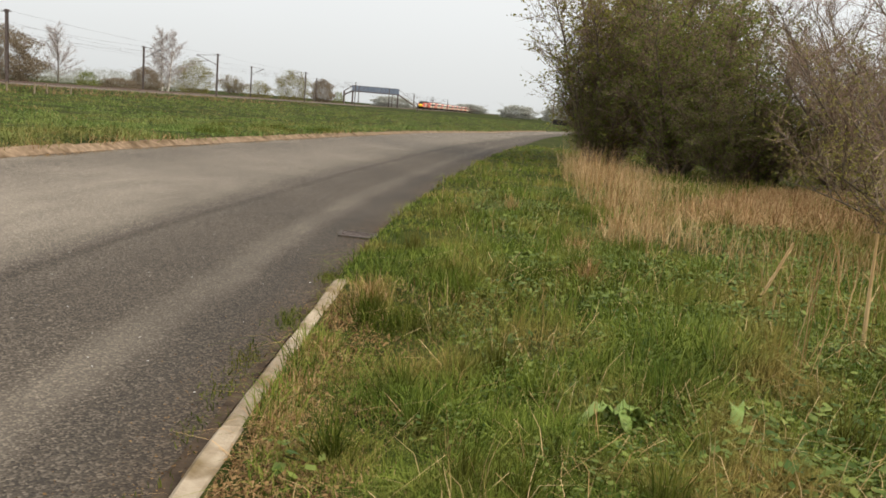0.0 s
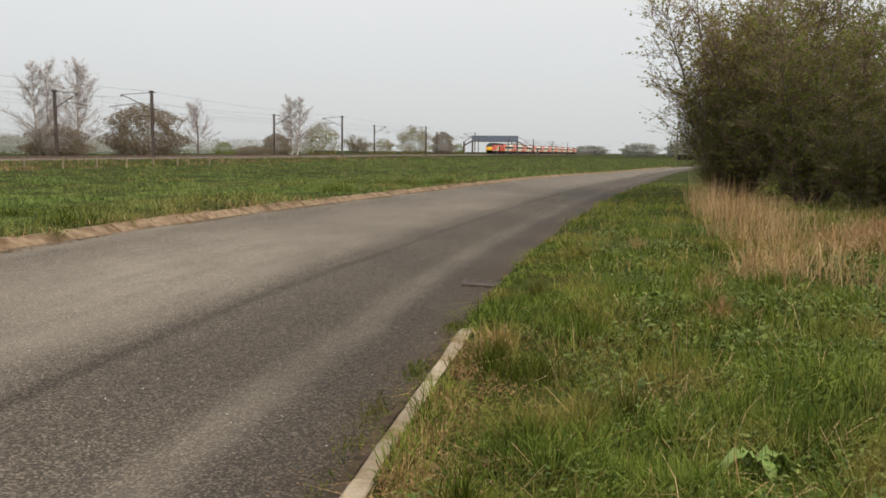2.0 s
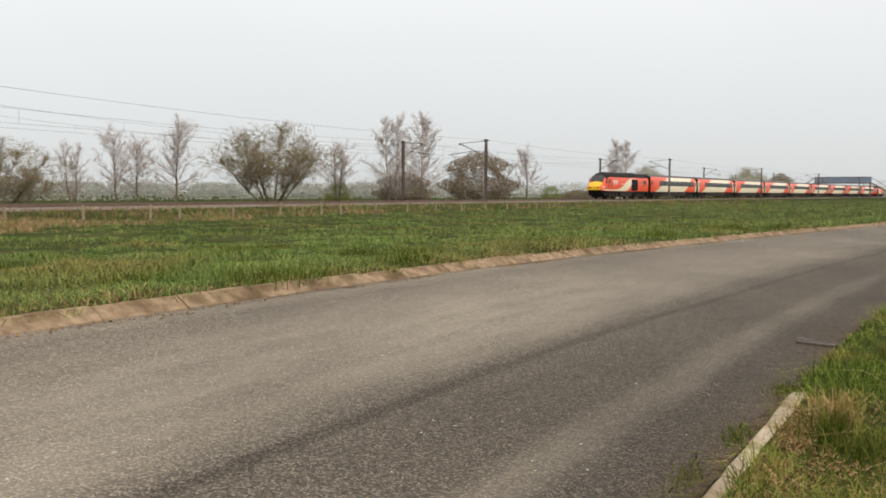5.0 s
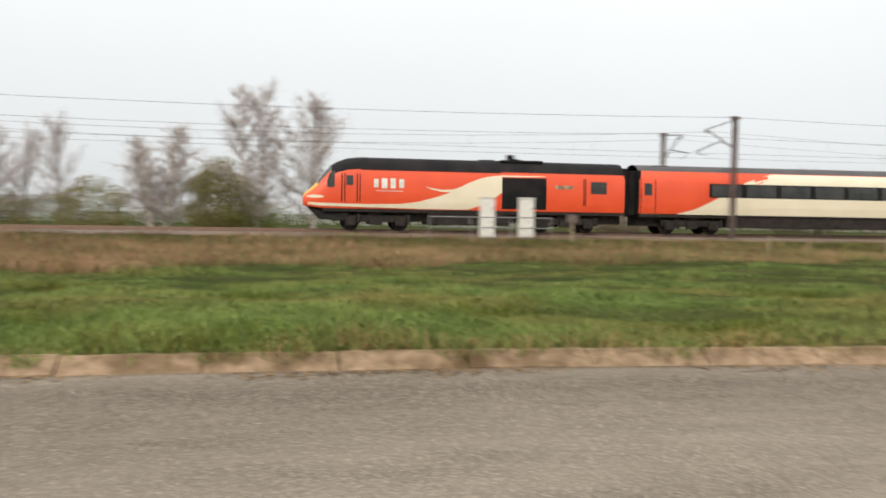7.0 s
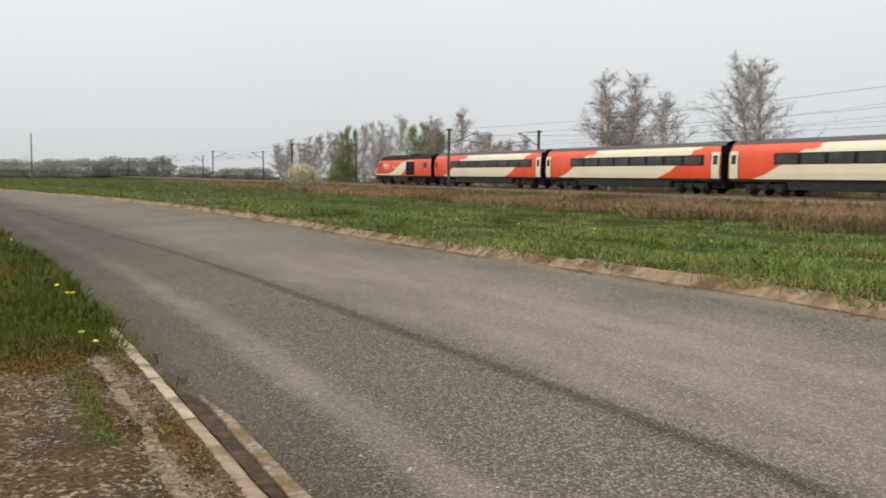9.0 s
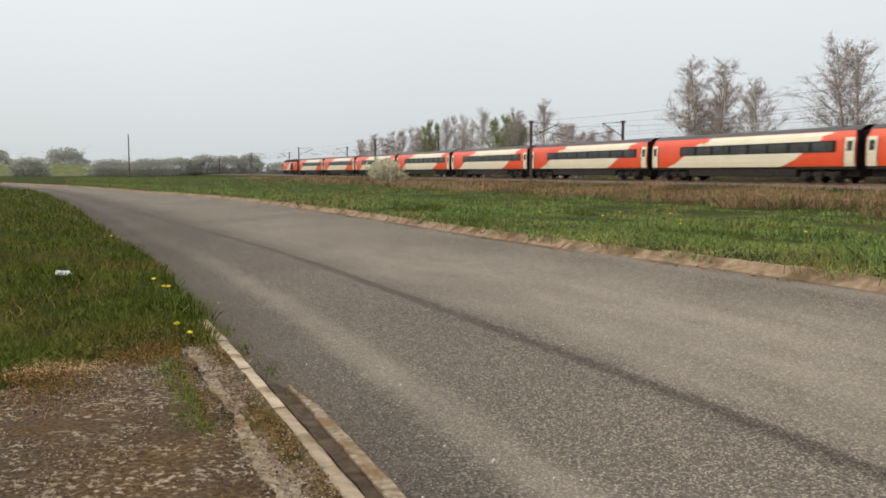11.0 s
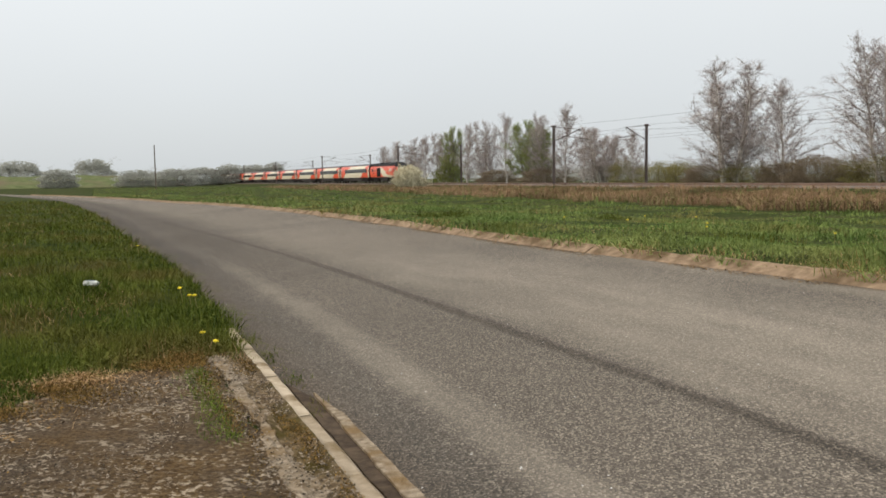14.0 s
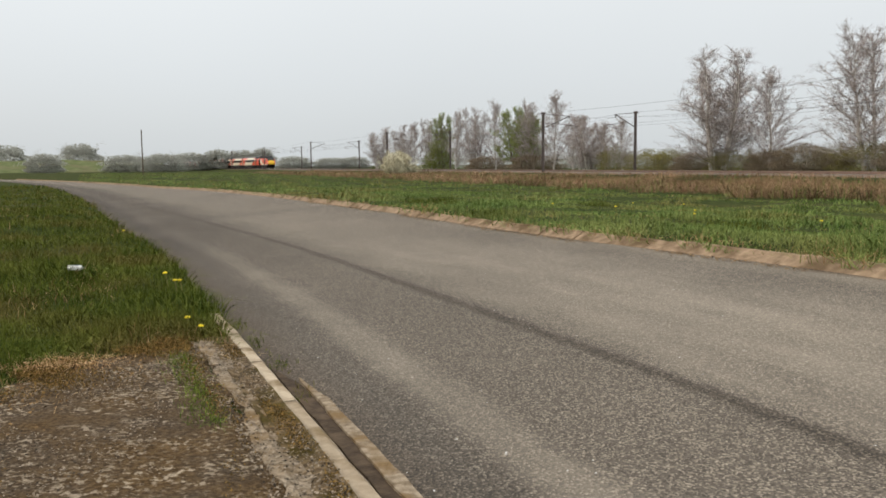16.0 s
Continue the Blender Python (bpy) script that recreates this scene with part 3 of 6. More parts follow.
# ---- overhead line: masts with cantilevers, wires ----
def build_mast(reach):
    """A mast at the origin, its arm reaching along +y over the track."""
    mast = thing("catenary_mast", "dark steel overhead-line mast with cantilever arm beside the track", "catenary mast", group="overhead line masts")
    post = bmesh.new()
    box(post, -0.10, 0.10, -0.012, 0.012, -0.3, 6.5)
    box(post, -0.12, -0.096, -0.11, 0.11, -0.3, 6.5)
    box(post, 0.096, 0.12, -0.11, 0.11, -0.3, 6.5)
    part("post", post, STEEL, mast)
    part("base", boxes((-0.35, 0.35, -0.35, 0.35, -0.6, -0.02), bevel=0.03), SLEEPER, mast)
    part("top_bracket", boxes((-0.2, 0.2, -0.14, 0.14, 6.42, 6.56), (-0.05, 0.05, -0.45, 0.3, 6.36, 6.43)), STEEL, mast)
    part("top_tie", rods(((0, 0.1, 6.38), (0, reach * 0.75, 6.2), 0.03)), STEEL, mast)
    part("strut", rods(((0, 0.1, 4.85), (0, reach * 0.78, 6.22), 0.045)), STEEL, mast)
    part("registration_arm", rods(((0, reach * 0.36, 5.38), (0, reach * 1.08, 5.02), 0.032), ((0, reach * 0.98, 5.07), (0, reach * 0.98, 4.8), 0.02), ((0, reach * 0.98, 4.82), (0, reach * 0.72, 4.72), 0.015)), STEEL, mast)
    for a, b in (((0, 0.1, 4.85), (0, 0.34, 4.97)), ((0, reach * 0.77, 6.24), (0, reach * 0.77, 5.98))):
        part("insulator", rods((a, b, 0.075), sides=10), GALV, mast)
    return mast


NEAR_MASTS = [-470, -414, -358, -302, -246, -190, -134.2, -78.1, -22.0, 34.1, 88.5, 144, 199.7, 256, 312, 368, 424, 480]
FAR_MASTS = [-470, -414, -358, -294, -237, -180.4, -128.2, -76.1, -22.0, 32.1, 84.4, 138, 191.6, 248, 304, 360, 416, 472]
mast_near, mast_far = build_mast(4.3), build_mast(3.4)
for proto, rows, off, flip in ((mast_near, NEAR_MASTS, 2.9, 1), (mast_far, FAR_MASTS, -6.4, -1)):
    for i, s in enumerate(rows):
        x, y, h = on_line(s, off)
        m = pose(x, y, 0.36, 0, 0, math.degrees(h) + (180 if flip > 0 else 0))
        if i == 0:
            proto.matrix_basis = m
        else:
            copy_thing(proto, m)


def build_wires():
    for rows, off, side in ((NEAR_MASTS, 2.9, 1), (FAR_MASTS, -6.4, -1)):
        run = thing("overhead_wires", "thin dark overhead wires strung between the masts", "overhead wires", kind="structure")
        over = off - side * 2.85
        for name, o, z, sag, r in (("earth_wire", off, 6.86, 0.35, 0.010), ("catenary_wire", off - side * 2.2, 6.32, 0.85, 0.008), ("contact_wire", over, 5.15, 0.03, 0.008)):
            bm_paths = []
            for a, b in zip(rows, rows[1:]):
                pts = []
                for k in range(9):
                    f = k / 8
                    x, y, _ = on_line(a + (b - a) * f, o)
                    pts.append(Vector((x, y, z - sag * 4 * f * (1 - f))))
                bm_paths.append((pts, [r] * 9))
            part(name, mesh_of(name, *tubes(bm_paths, 4), WIRE), None, run)
        drops = []
        for a, b in zip(rows, rows[1:]):
            for k in range(1, 8):
                f = k / 8
                x, y, _ = on_line(a + (b - a) * f, off - side * 2.5)
                drops.append(([Vector((x, y, 5.14)), Vector((x, y, 6.32 - 0.85 * 4 * f * (1 - f)))], [0.006, 0.006]))
        part("droppers", mesh_of("droppers", *tubes(drops, 3), WIRE), None, run)


build_wires()

# ---- the train ----
PROFILE = [(1.30, 1.15), (1.355, 1.5), (1.37, 2.0), (1.36, 2.5), (1.325, 2.9), (1.25, 3.2), (1.06, 3.5), (0.72, 3.74), (0.36, 3.85), (0.0, 3.88)]


def half_width(z):
    return float(np.interp(z, [p[1] for p in PROFILE[:7]], [p[0] for p in PROFILE[:7]]))


def loft(stations, lo, hi, both=True):
    """Skin between profile rows lo and hi over stations (x, top, width share), on both flanks."""
    verts, faces = [], []
    for flank in (1, -1):
        o, k = len(verts), hi - lo + 1
        for x, top, ws, bot in stations:
            for y, z in PROFILE[lo:hi + 1]:
                verts.append((x, flank * y * ws, bot + (z - 1.15) * (top - bot) / 2.73))
        for i in range(len(stations) - 1):
            for j in range(k - 1):
                a = o + i * k + j
                q = (a, a + 1, a + 1 + k, a + k)
                faces.append(q if flank > 0 else q[::-1])
    return verts, faces


def flank_panel(name, cols, material, parent, half, proud=0.008, narrow=None, label=""):
    """A livery field or window on both flanks: columns (distance from the front, low, high)."""
    for side in (1, -1):
        verts, faces = [], []
        n = 12
        for d, lo, hi in cols:
            for k in range(n):
                z = lo + (hi - lo) * k / (n - 1)
                ws = float(np.interp(d, *narrow)) if narrow else 1.0
                verts.append((half - d, side * (half_width(z) * ws + proud), z))
        for i in range(len(cols) - 1):
            for k in range(n - 1):
                a = i * n + k
                q = (a, a + n, a + n + 1, a + 1)
                faces.append(q if side > 0 else q[::-1])
        part(name, mesh_of(name, verts, faces, material), None, parent, label)


def build_bogie(parent, x, heavy):
    bogie = part("bogie", boxes((x - 1.75, x + 1.75, 0.95, 1.12, 0.45, 0.80), (x - 1.75, x + 1.75, -1.12, -0.95, 0.45, 0.80), (x - 0.4, x + 0.4, -1.1, 1.1, 0.45, 0.95),
                                (x - 0.32, x + 0.32, 1.08, 1.28, 0.32, 0.72), (x - 0.32, x + 0.32, -1.28, -1.08, 0.32, 0.72), bevel=0.02), UNDER, parent)
    for w in (-1.3, 1.3):
        part("wheelset", rods(((x + w, -0.80, 0.46), (x + w, -0.68, 0.46), 0.46), ((x + w, 0.68, 0.46), (x + w, 0.80, 0.46), 0.46), ((x + w, -0.7, 0.46), (x + w, 0.7, 0.46), 0.08), sides=24), UNDER, bogie)
        for side in (1, -1):
            y0 = side * 1.1
            part("axle_box", boxes((x + w - 0.28, x + w + 0.28, min(y0, y0 + side * 0.2), max(y0, y0 + side * 0.2), 0.25, 0.72), bevel=0.04), UNDER, bogie)
            part("spring", rods(((x + w - 0.42, y0 + side * 0.08, 0.4), (x + w - 0.42, y0 + side * 0.08, 0.85), 0.10), sides=10), UNDER, bogie)


def build_power_car():
    L, half = 17.8, 8.9
    car = thing("power_car", "red and cream diesel power car with black roof and yellow nose", "locomotive", group="power cars")
    nose = [(0.0, 1.78, 0.74, 1.30), (0.12, 1.95, 0.82, 1.26), (0.35, 2.12, 0.88, 1.22), (0.75, 2.52, 0.93, 1.18), (1.1, 3.02, 0.96, 1.15), (1.45, 3.42, 0.975, 1.15), (1.8, 3.62, 0.99, 1.15), (2.3, 3.80, 1.0, 1.15), (3.0, 3.88, 1.0, 1.15)]
    st = [(half - d, t, w, b) for d, t, w, b in nose] + [(half - d, 3.88, 1.0, 1.15) for d in (5, 8, 11, 14, 17.35)]
    narrow = ([n[0] for n in nose], [n[2] for n in nose])
    part("body", mesh_of("body", *loft(st, 0, 5), RED, True), None, car, "glossy red bodyside")
    part("roof", mesh_of("roof", *loft(st[6:], 5, 9), BLACK, True), None, car, "matt black roof")
    part("windscreen", mesh_of("windscreen", *loft(st[3:6], 6, 9), GLASS, True), None, car, "raked dark windscreen")
    part("brow", mesh_of("brow", *loft(st[5:7], 5, 9), BLACK, True), None, car, "black brow over the windscreen")
    part("nose_panel", mesh_of("nose_panel", *loft(st[:4], 6, 9), YELLOW, True), None, car, "yellow warning panel")
    part("nose_cheek", mesh_of("nose_cheek", *loft(st[:6], 5, 6), RED, True), None, car, "red shoulder of the nose")
    front = [(half + 0.004, s * y * 0.74, 1.30 + (z - 1.15) * 0.48 / 2.73) for s in (1,) for y, z in PROFILE] + [(half + 0.004, -y * 0.74, 1.30 + (z - 1.15) * 0.48 / 2.73) for y, z in PROFILE[-2::-1]]
    part("nose_tip", mesh_of("nose_tip", front, [tuple(range(len(front)))], YELLOW), None, car)
    for s in (0.62, -0.62):
        part("headlight", boxes((half - 0.33, half + 0.012, s - 0.2, s + 0.2, 1.55, 1.72), bevel=0.02), BLACK, car, "dark sunken headlamp")
    bm = bmesh.new()
    pts = [(0.15, 1.32), (0.9, 0.55), (2.3, 0.55), (2.3, 1.18), (0.3, 1.3)]
    vs = [[bm.verts.new((half - d, y * (0.78 if d < 0.5 else 1.0), z)) for d, z in pts] for y in (-1.2, 1.2)]
    bm.faces.new(vs[0])
    bm.faces.new(vs[1][::-1])
    for i in range(len(pts)):
        j = (i + 1) % len(pts)
        bm.faces.new((vs[0][i], vs[1][i], vs[1][j], vs[0][j]))
    part("nose_skirt", bm, BLACK, car, "black skirt under the nose")
    # livery
    flank_panel("cream_band", [(0.25, 1.32, 1.45), (0.8, 1.27, 1.42), (1.5, 1.25, 1.40), (3.2, 1.22, 1.38), (5.0, 1.20, 1.42)], CREAM, car, half, 0.035, narrow=narrow, label="cream line along the sill")
    flank_panel("cream_flash", [(0.18, 1.70, 1.76), (0.5, 1.66, 1.82), (0.9, 1.68, 1.80), (1.05, 1.72, 1.76)], CREAM, car, half, 0.012, narrow, "cream flash on the nose")
    flank_panel("cream_swoosh", [(5.0, 1.20, 1.42), (6.0, 1.18, 1.56), (7.0, 1.18, 1.84), (7.6, 1.18, 2.06), (8.0, 1.18, 2.29), (8.4, 1.18, 2.48), (8.7, 1.20, 2.62), (9.2, 1.37, 2.82), (9.6, 1.55, 2.93), (10.0, 1.8, 2.99), (10.45, 2.12, 3.03)], CREAM, car, half, label="cream sweep on the bodyside")
    flank_panel("cream_tail", [(6.35, 2.32, 2.34), (6.7, 2.2, 2.28), (7.2, 2.09, 2.20), (7.7, 2.08, 2.22), (8.0, 2.12, 2.29)], CREAM, car, half, 0.010)
    flank_panel("cream_top_line", [(10.45, 2.97, 3.04), (12.0, 2.98, 3.04), (12.85, 3.02, 3.05)], CREAM, car, half)
    flank_panel("grille", [(10.45, 1.25, 2.93), (11.6, 1.25, 2.93), (12.9, 1.25, 2.93)], BLACK, car, half, 0.016, label="black louvred radiator grille")
    flank_panel("roof_cove", [(2.95, 3.16, 3.42), (10.4, 3.16, 3.42)], BLACK, car, half, 0.02, label="black cantrail louvres")
    for z in np.arange(1.36, 2.9, 0.13):
        flank_panel("louvre", [(10.5, z, z + 0.03), (12.85, z, z + 0.03)], BLACK, car, half, 0.03)
    flank_panel("cab_door", [(2.0, 1.45, 3.0), (2.68, 1.45, 3.0)], RED, car, half, 0.012, label="red cab door")
    for d in (1.95, 2.10, 2.74, 2.88, 14.98, 15.08):
        flank_panel("handrail", [(d, 1.5, 2.95), (d + 0.045, 1.5, 2.95)], BLACK, car, half, 0.03, label="black door pillar")
    flank_panel("cab_door_window", [(2.2, 2.35, 2.85), (2.55, 2.35, 2.85)], GLASS, car, half, 0.02)
    flank_panel("cab_side_window", [(1.22, 2.25, 2.55), (1.35, 2.22, 2.95), (1.6, 2.25, 3.1)], GLASS, car, half, 0.012, narrow, "cab side window")
    flank_panel("guard_door", [(15.14, 1.2, 3.05), (16.4, 1.2, 3.05)], RED, car, half, 0.010, label="red luggage door")
    flank_panel("guard_window", [(15.4, 2.15, 2.8), (16.3, 2.15, 2.8)], GLASS, car, half, 0.022)
    flank_panel("nameplate", [(13.4, 2.38, 2.56), (14.4, 2.38, 2.56)], KERB_PALE, car, half, 0.02, label="small metal nameplate")
    # the operator's mark: plain white shapes
    for a, b, lo, hi in ((3.62, 3.86, 2.26, 2.70), (4.02, 4.32, 2.22, 2.74), (4.48, 4.76, 2.22, 2.74), (4.94, 5.20, 2.26, 2.70), (3.75, 5.15, 2.07, 2.10)):
        flank_panel("white_mark", [(a, lo, hi), (b, lo, hi)], WHITE, car, half, 0.012)
    # ends, underframe
    part("rear_end", boxes((-8.55, -8.42, -1.3, 1.3, 1.15, 3.6), (-8.9, -8.5, -0.75, 0.75, 1.1, 3.55), bevel=0.03), BLACK, car, "black gangway end")
    part("inner_frame", boxes((-8.4, 7.4, -0.85, 0.85, 0.5, 1.1)), UNDER, car)
    part("fuel_tank", boxes((-2.0, 2.4, -1.25, 1.25, 0.35, 1.05), bevel=0.06), UNDER, car)
    part("solebar", boxes((-8.5, 7.9, -1.28, 1.28, 0.98, 1.16)), UNDER, car)
    part("roof_fan_housing", boxes((-4.0, -1.6, -0.8, 0.8, 3.74, 3.90), bevel=0.06), BLACK, car)
    part("exhaust", boxes((-1.4, -0.5, -0.35, 0.35, 3.80, 3.91), bevel=0.04), BLACK, car)
    build_bogie(car, 5.15, True)
    build_bogie(car, -5.15, True)
    return car


def build_coach(first):
    L, half = 23.0, 11.5
    car = thing("passenger_coach", "red and cream passenger coach with dark ribbon windows", "train coach", group="coaches of the train")
    st = [(half - d, 3.88, 1.0, 1.15) for d in (0.35, 4, 8, 12, 16, 20, 22.65)]
    part("body", mesh_of("body", *loft(st, 0, 6), RED, True), None, car, "glossy red bodyside")
    part("roof", mesh_of("roof", *loft(st, 6, 9), ROOF, True), None, car, "dark grey roof")
    flank_panel("cream_field", [(2.6, 1.13, 1.16), (3.6, 1.13, 1.42), (4.6, 1.13, 1.9), (5.2, 1.13, 2.2), (6.0, 1.13, 2.72), (6.8, 1.13, 3.05), (8.2, 1.13, 3.47), (15.9, 1.13, 3.47), (16.6, 1.3, 3.47), (17.6, 1.75, 3.47), (18.6, 2.4, 3.47), (19.4, 2.8, 3.47), (20.6, 3.40, 3.47)], CREAM, car, half, 0.024, label="cream middle of the bodyside")
    flank_panel("window_band", [(4.4, 2.10, 2.86), (21.0, 2.10, 2.86)], BLACK, car, half, 0.032, label="dark ribbon of windows")
    for k in range(8):
        a = 4.55 + 2.06 * k
        flank_panel("window", [(a, 2.15, 2.80), (a + 1.75, 2.15, 2.80)], GLASS, car, half, 0.038)
    for end, d in ((0, 0.45), (1, 21.75)):
        red = first and end == 0
        flank_panel("door", [(d, 1.15, 3.05), (d + 0.8, 1.15, 3.05)], RED if red else CREAM, car, half, 0.036, label="red end door" if red else "cream end door")
        flank_panel("door_window", [(d + 0.18, 2.15, 2.80), (d + 0.62, 2.15, 2.80)], GLASS, car, half, 0.044)
        for e in (d - 0.03, d + 0.8):
            flank_panel("door_pillar", [(e, 1.15, 3.05), (e + 0.035, 1.15, 3.05)], BLACK, car, half, 0.042)
        flank_panel("door_handle", [(d + 0.08, 1.85, 1.95), (d + 0.15, 1.85, 1.95)], GALV, car, half, 0.052)
    for s in (1, -1):
        part("gangway", boxes((min(s * 11.1, s * 11.53), max(s * 11.1, s * 11.53), -0.75, 0.75, 1.05, 3.5), (min(s * 11.05, s * 11.2), max(s * 11.05, s * 11.2), -1.3, 1.3, 1.1, 3.5), bevel=0.03), BLACK, car, "black gangway bellows")
        part("roof_vent", boxes((s * 9.6 - 0.5, s * 9.6 + 0.5, -0.5, 0.5, 3.70, 3.86), bevel=0.04), ROOF, car)
    part("inner_frame", boxes((-11.0, 11.0, -0.8, 0.8, 0.45, 1.05)), UNDER, car)
    part("underframe_skirt", boxes((-6.0, 6.0, -1.27, 1.27, 0.42, 1.12), bevel=0.05), UNDER, car, "black equipment skirt")
    part("solebar", boxes((-11.1, 11.1, -1.27, 1.27, 0.96, 1.12)), UNDER, car)
    build_bogie(car, 8.0, False)
    build_bogie(car, -8.0, False)
    return car


front_car, lead_coach, coach = build_power_car(), build_coach(True), build_coach(False)
TRAIN = [(front_car, 8.9, 1), (lead_coach, 17.9 + 11.52, 1), (coach, 17.9 + 23.05 + 11.52, 1)]
for i in range(2, 9):
    TRAIN.append((copy_thing(coach, pose(0, 0, 0)), 17.9 + 23.05 * i + 11.52, 1))
TRAIN.append((copy_thing(front_car, pose(0, 0, 0)), 17.9 + 23.05 * 9 + 8.9, -1))


def train_front(t):
    """Metres along the line of the train's nose: a little under 57 m/s, easing off."""
    return 0.9 + 56.25 * (t - 7) - 0.055 * (t - 7) ** 2


def motions():
    for car, back, way in TRAIN:
        rows = []
        for k in range(33):
            t = k * 0.5
            s = train_front(t) - back
            xa, ya, _ = on_line(s + 6)
            xb, yb, _ = on_line(s - 6)
            rows.append((t, pose((xa + xb) / 2, (ya + yb) / 2, RAIL_Z, 0, 0, math.degrees(math.atan2(ya - yb, xa - xb)) + (0 if way > 0 else 180))))
        walk(car, rows)


# ---- trees ----
def grow(rng, p, d, length, radius, level, spec, limbs, twigs):
    """One branch and what springs from it. spec: per level (children, share of length, spread, droop)."""
    n = 5 if level < 2 else 3 if level == 2 else 1
    pts, rad = [p.copy()], [radius]
    for i in range(n):
        d = (d + Vector((rng.uniform(-1, 1), rng.uniform(-1, 1), rng.uniform(-1, 1))) * spec["wobble"] + Vector((0, 0, spec["lift"][level]))).normalized()
        p = p + d * (length / n)
        pts.append(p.copy())
        rad.append(max(radius * (1 - 0.85 * (i + 1) / n), 0.004))
    (limbs if level < spec["woody"] else twigs).append((pts, rad))
    if level + 1 >= len(spec["kids"]):
        return
    count = spec["kids"][level + 1]
    if level == 0 and spec["cone"] > 0.5:
        count = max(10, int(count / spec.get("stems", 1) ** 0.6))
    for k in range(count):
        f = spec["from"][level] + (1 - spec["from"][level]) * (k + rng.random()) / count
        i = min(int(f * n), n - 1)
        q = pts[i].lerp(pts[i + 1], f * n - i)
        axis = (pts[i + 1] - pts[i]).normalized()
        side = axis.cross(Vector((rng.gauss(0, 1), rng.gauss(0, 1), rng.gauss(0, 1)))).normalized()
        dd = (axis * math.cos(spec["spread"][level]) + side * math.sin(spec["spread"][level])).normalized()
        shape = (1 - spec["cone"] * f) if level == 0 else 1 - 0.4 * f
        grow(rng, q, dd, length * spec["share"][level] * shape * rng.uniform(0.75, 1.2), max(radius * spec["thin"] * (1 - 0.6 * f), spec["min"]), level + 1, spec, limbs, twigs)


SPECS = {
    "bushy": dict(kids=[1, 5, 4, 3], **{"from": [0.1, 0.15, 0.1]}, share=[0.55, 0.5, 0.5], spread=[0.5, 0.7, 0.8], lift=[0.05, 0.03, 0.0, -0.02], wobble=0.2, woody=1, thin=0.5, min=0.022, cone=0.2),
}


def leaf_cloud(rng, tips, count, size, spread):
    """Small two-sided leaves scattered round the twigs' ends."""
    n = len(tips)
    r = np.random.RandomState(rng.randint(0, 99999))
    base = np.array([tuple(t) for t in tips])[r.randint(0, n, count)] + r.normal(0, spread, (count, 3))
    a = r.normal(0, 1, (count, 3))
    a /= np.linalg.norm(a, axis=1, keepdims=True)
    b = np.cross(a, r.normal(0, 1, (count, 3)))
    b /= np.linalg.norm(b, axis=1, keepdims=True)
    s = (size * r.uniform(0.6, 1.3, count))[:, None]
    quad = np.stack([base - a * s * 0.5, base + b * s * 0.28, base + a * s * 0.5, base - b * s * 0.28], 1)
    return quads_mesh("leaves", quad.reshape(-1, 3), 4)


def fill_points(seed, count, low, wide, tall):
    """Lumpy places through a rounded crown, from low metres up to its top."""
    r = np.random.RandomState(seed)
    u = r.normal(0, 1, (count, 3))
    u /= np.linalg.norm(u, axis=1, keepdims=True)
    base = low + (tall - low) * 0.36
    p = u * (r.uniform(0.25, 1.0, count) ** 0.4)[:, None] * np.array([wide, wide, (tall - low) * 0.64]) + np.array([0, 0, base])
    p = p[p[:, 2] > low + 0.02]
    lump = np.sin(p[:, 0] * 1.3 + seed) + np.sin(p[:, 1] * 1.5 + 1.2 * p[:, 2]) + np.sin(p[:, 2] * 1.1 + seed * 2)
    p = p[lump > -1.1]
    p[:, :2] *= (0.9 + 0.13 * np.sin(p[:, 2] * 1.4 + seed) + 0.08 * np.sin(np.arctan2(p[:, 1], p[:, 0]) * 3 + seed))[:, None]
    return p


def quads_mesh(name, verts, k):
    """A mesh of separate k-cornered faces."""
    me = bpy.data.meshes.new(name)
    n = len(verts)
    me.vertices.add(n)
    me.vertices.foreach_set("co", verts.astype(np.float32).ravel())
    me.loops.add(n)
    me.loops.foreach_set("vertex_index", np.arange(n, dtype=np.int32))
    me.polygons.add(n // k)
    me.polygons.foreach_set("loop_start", np.arange(0, n, k, dtype=np.int32))
    me.update(calc_edges=True)
    return me


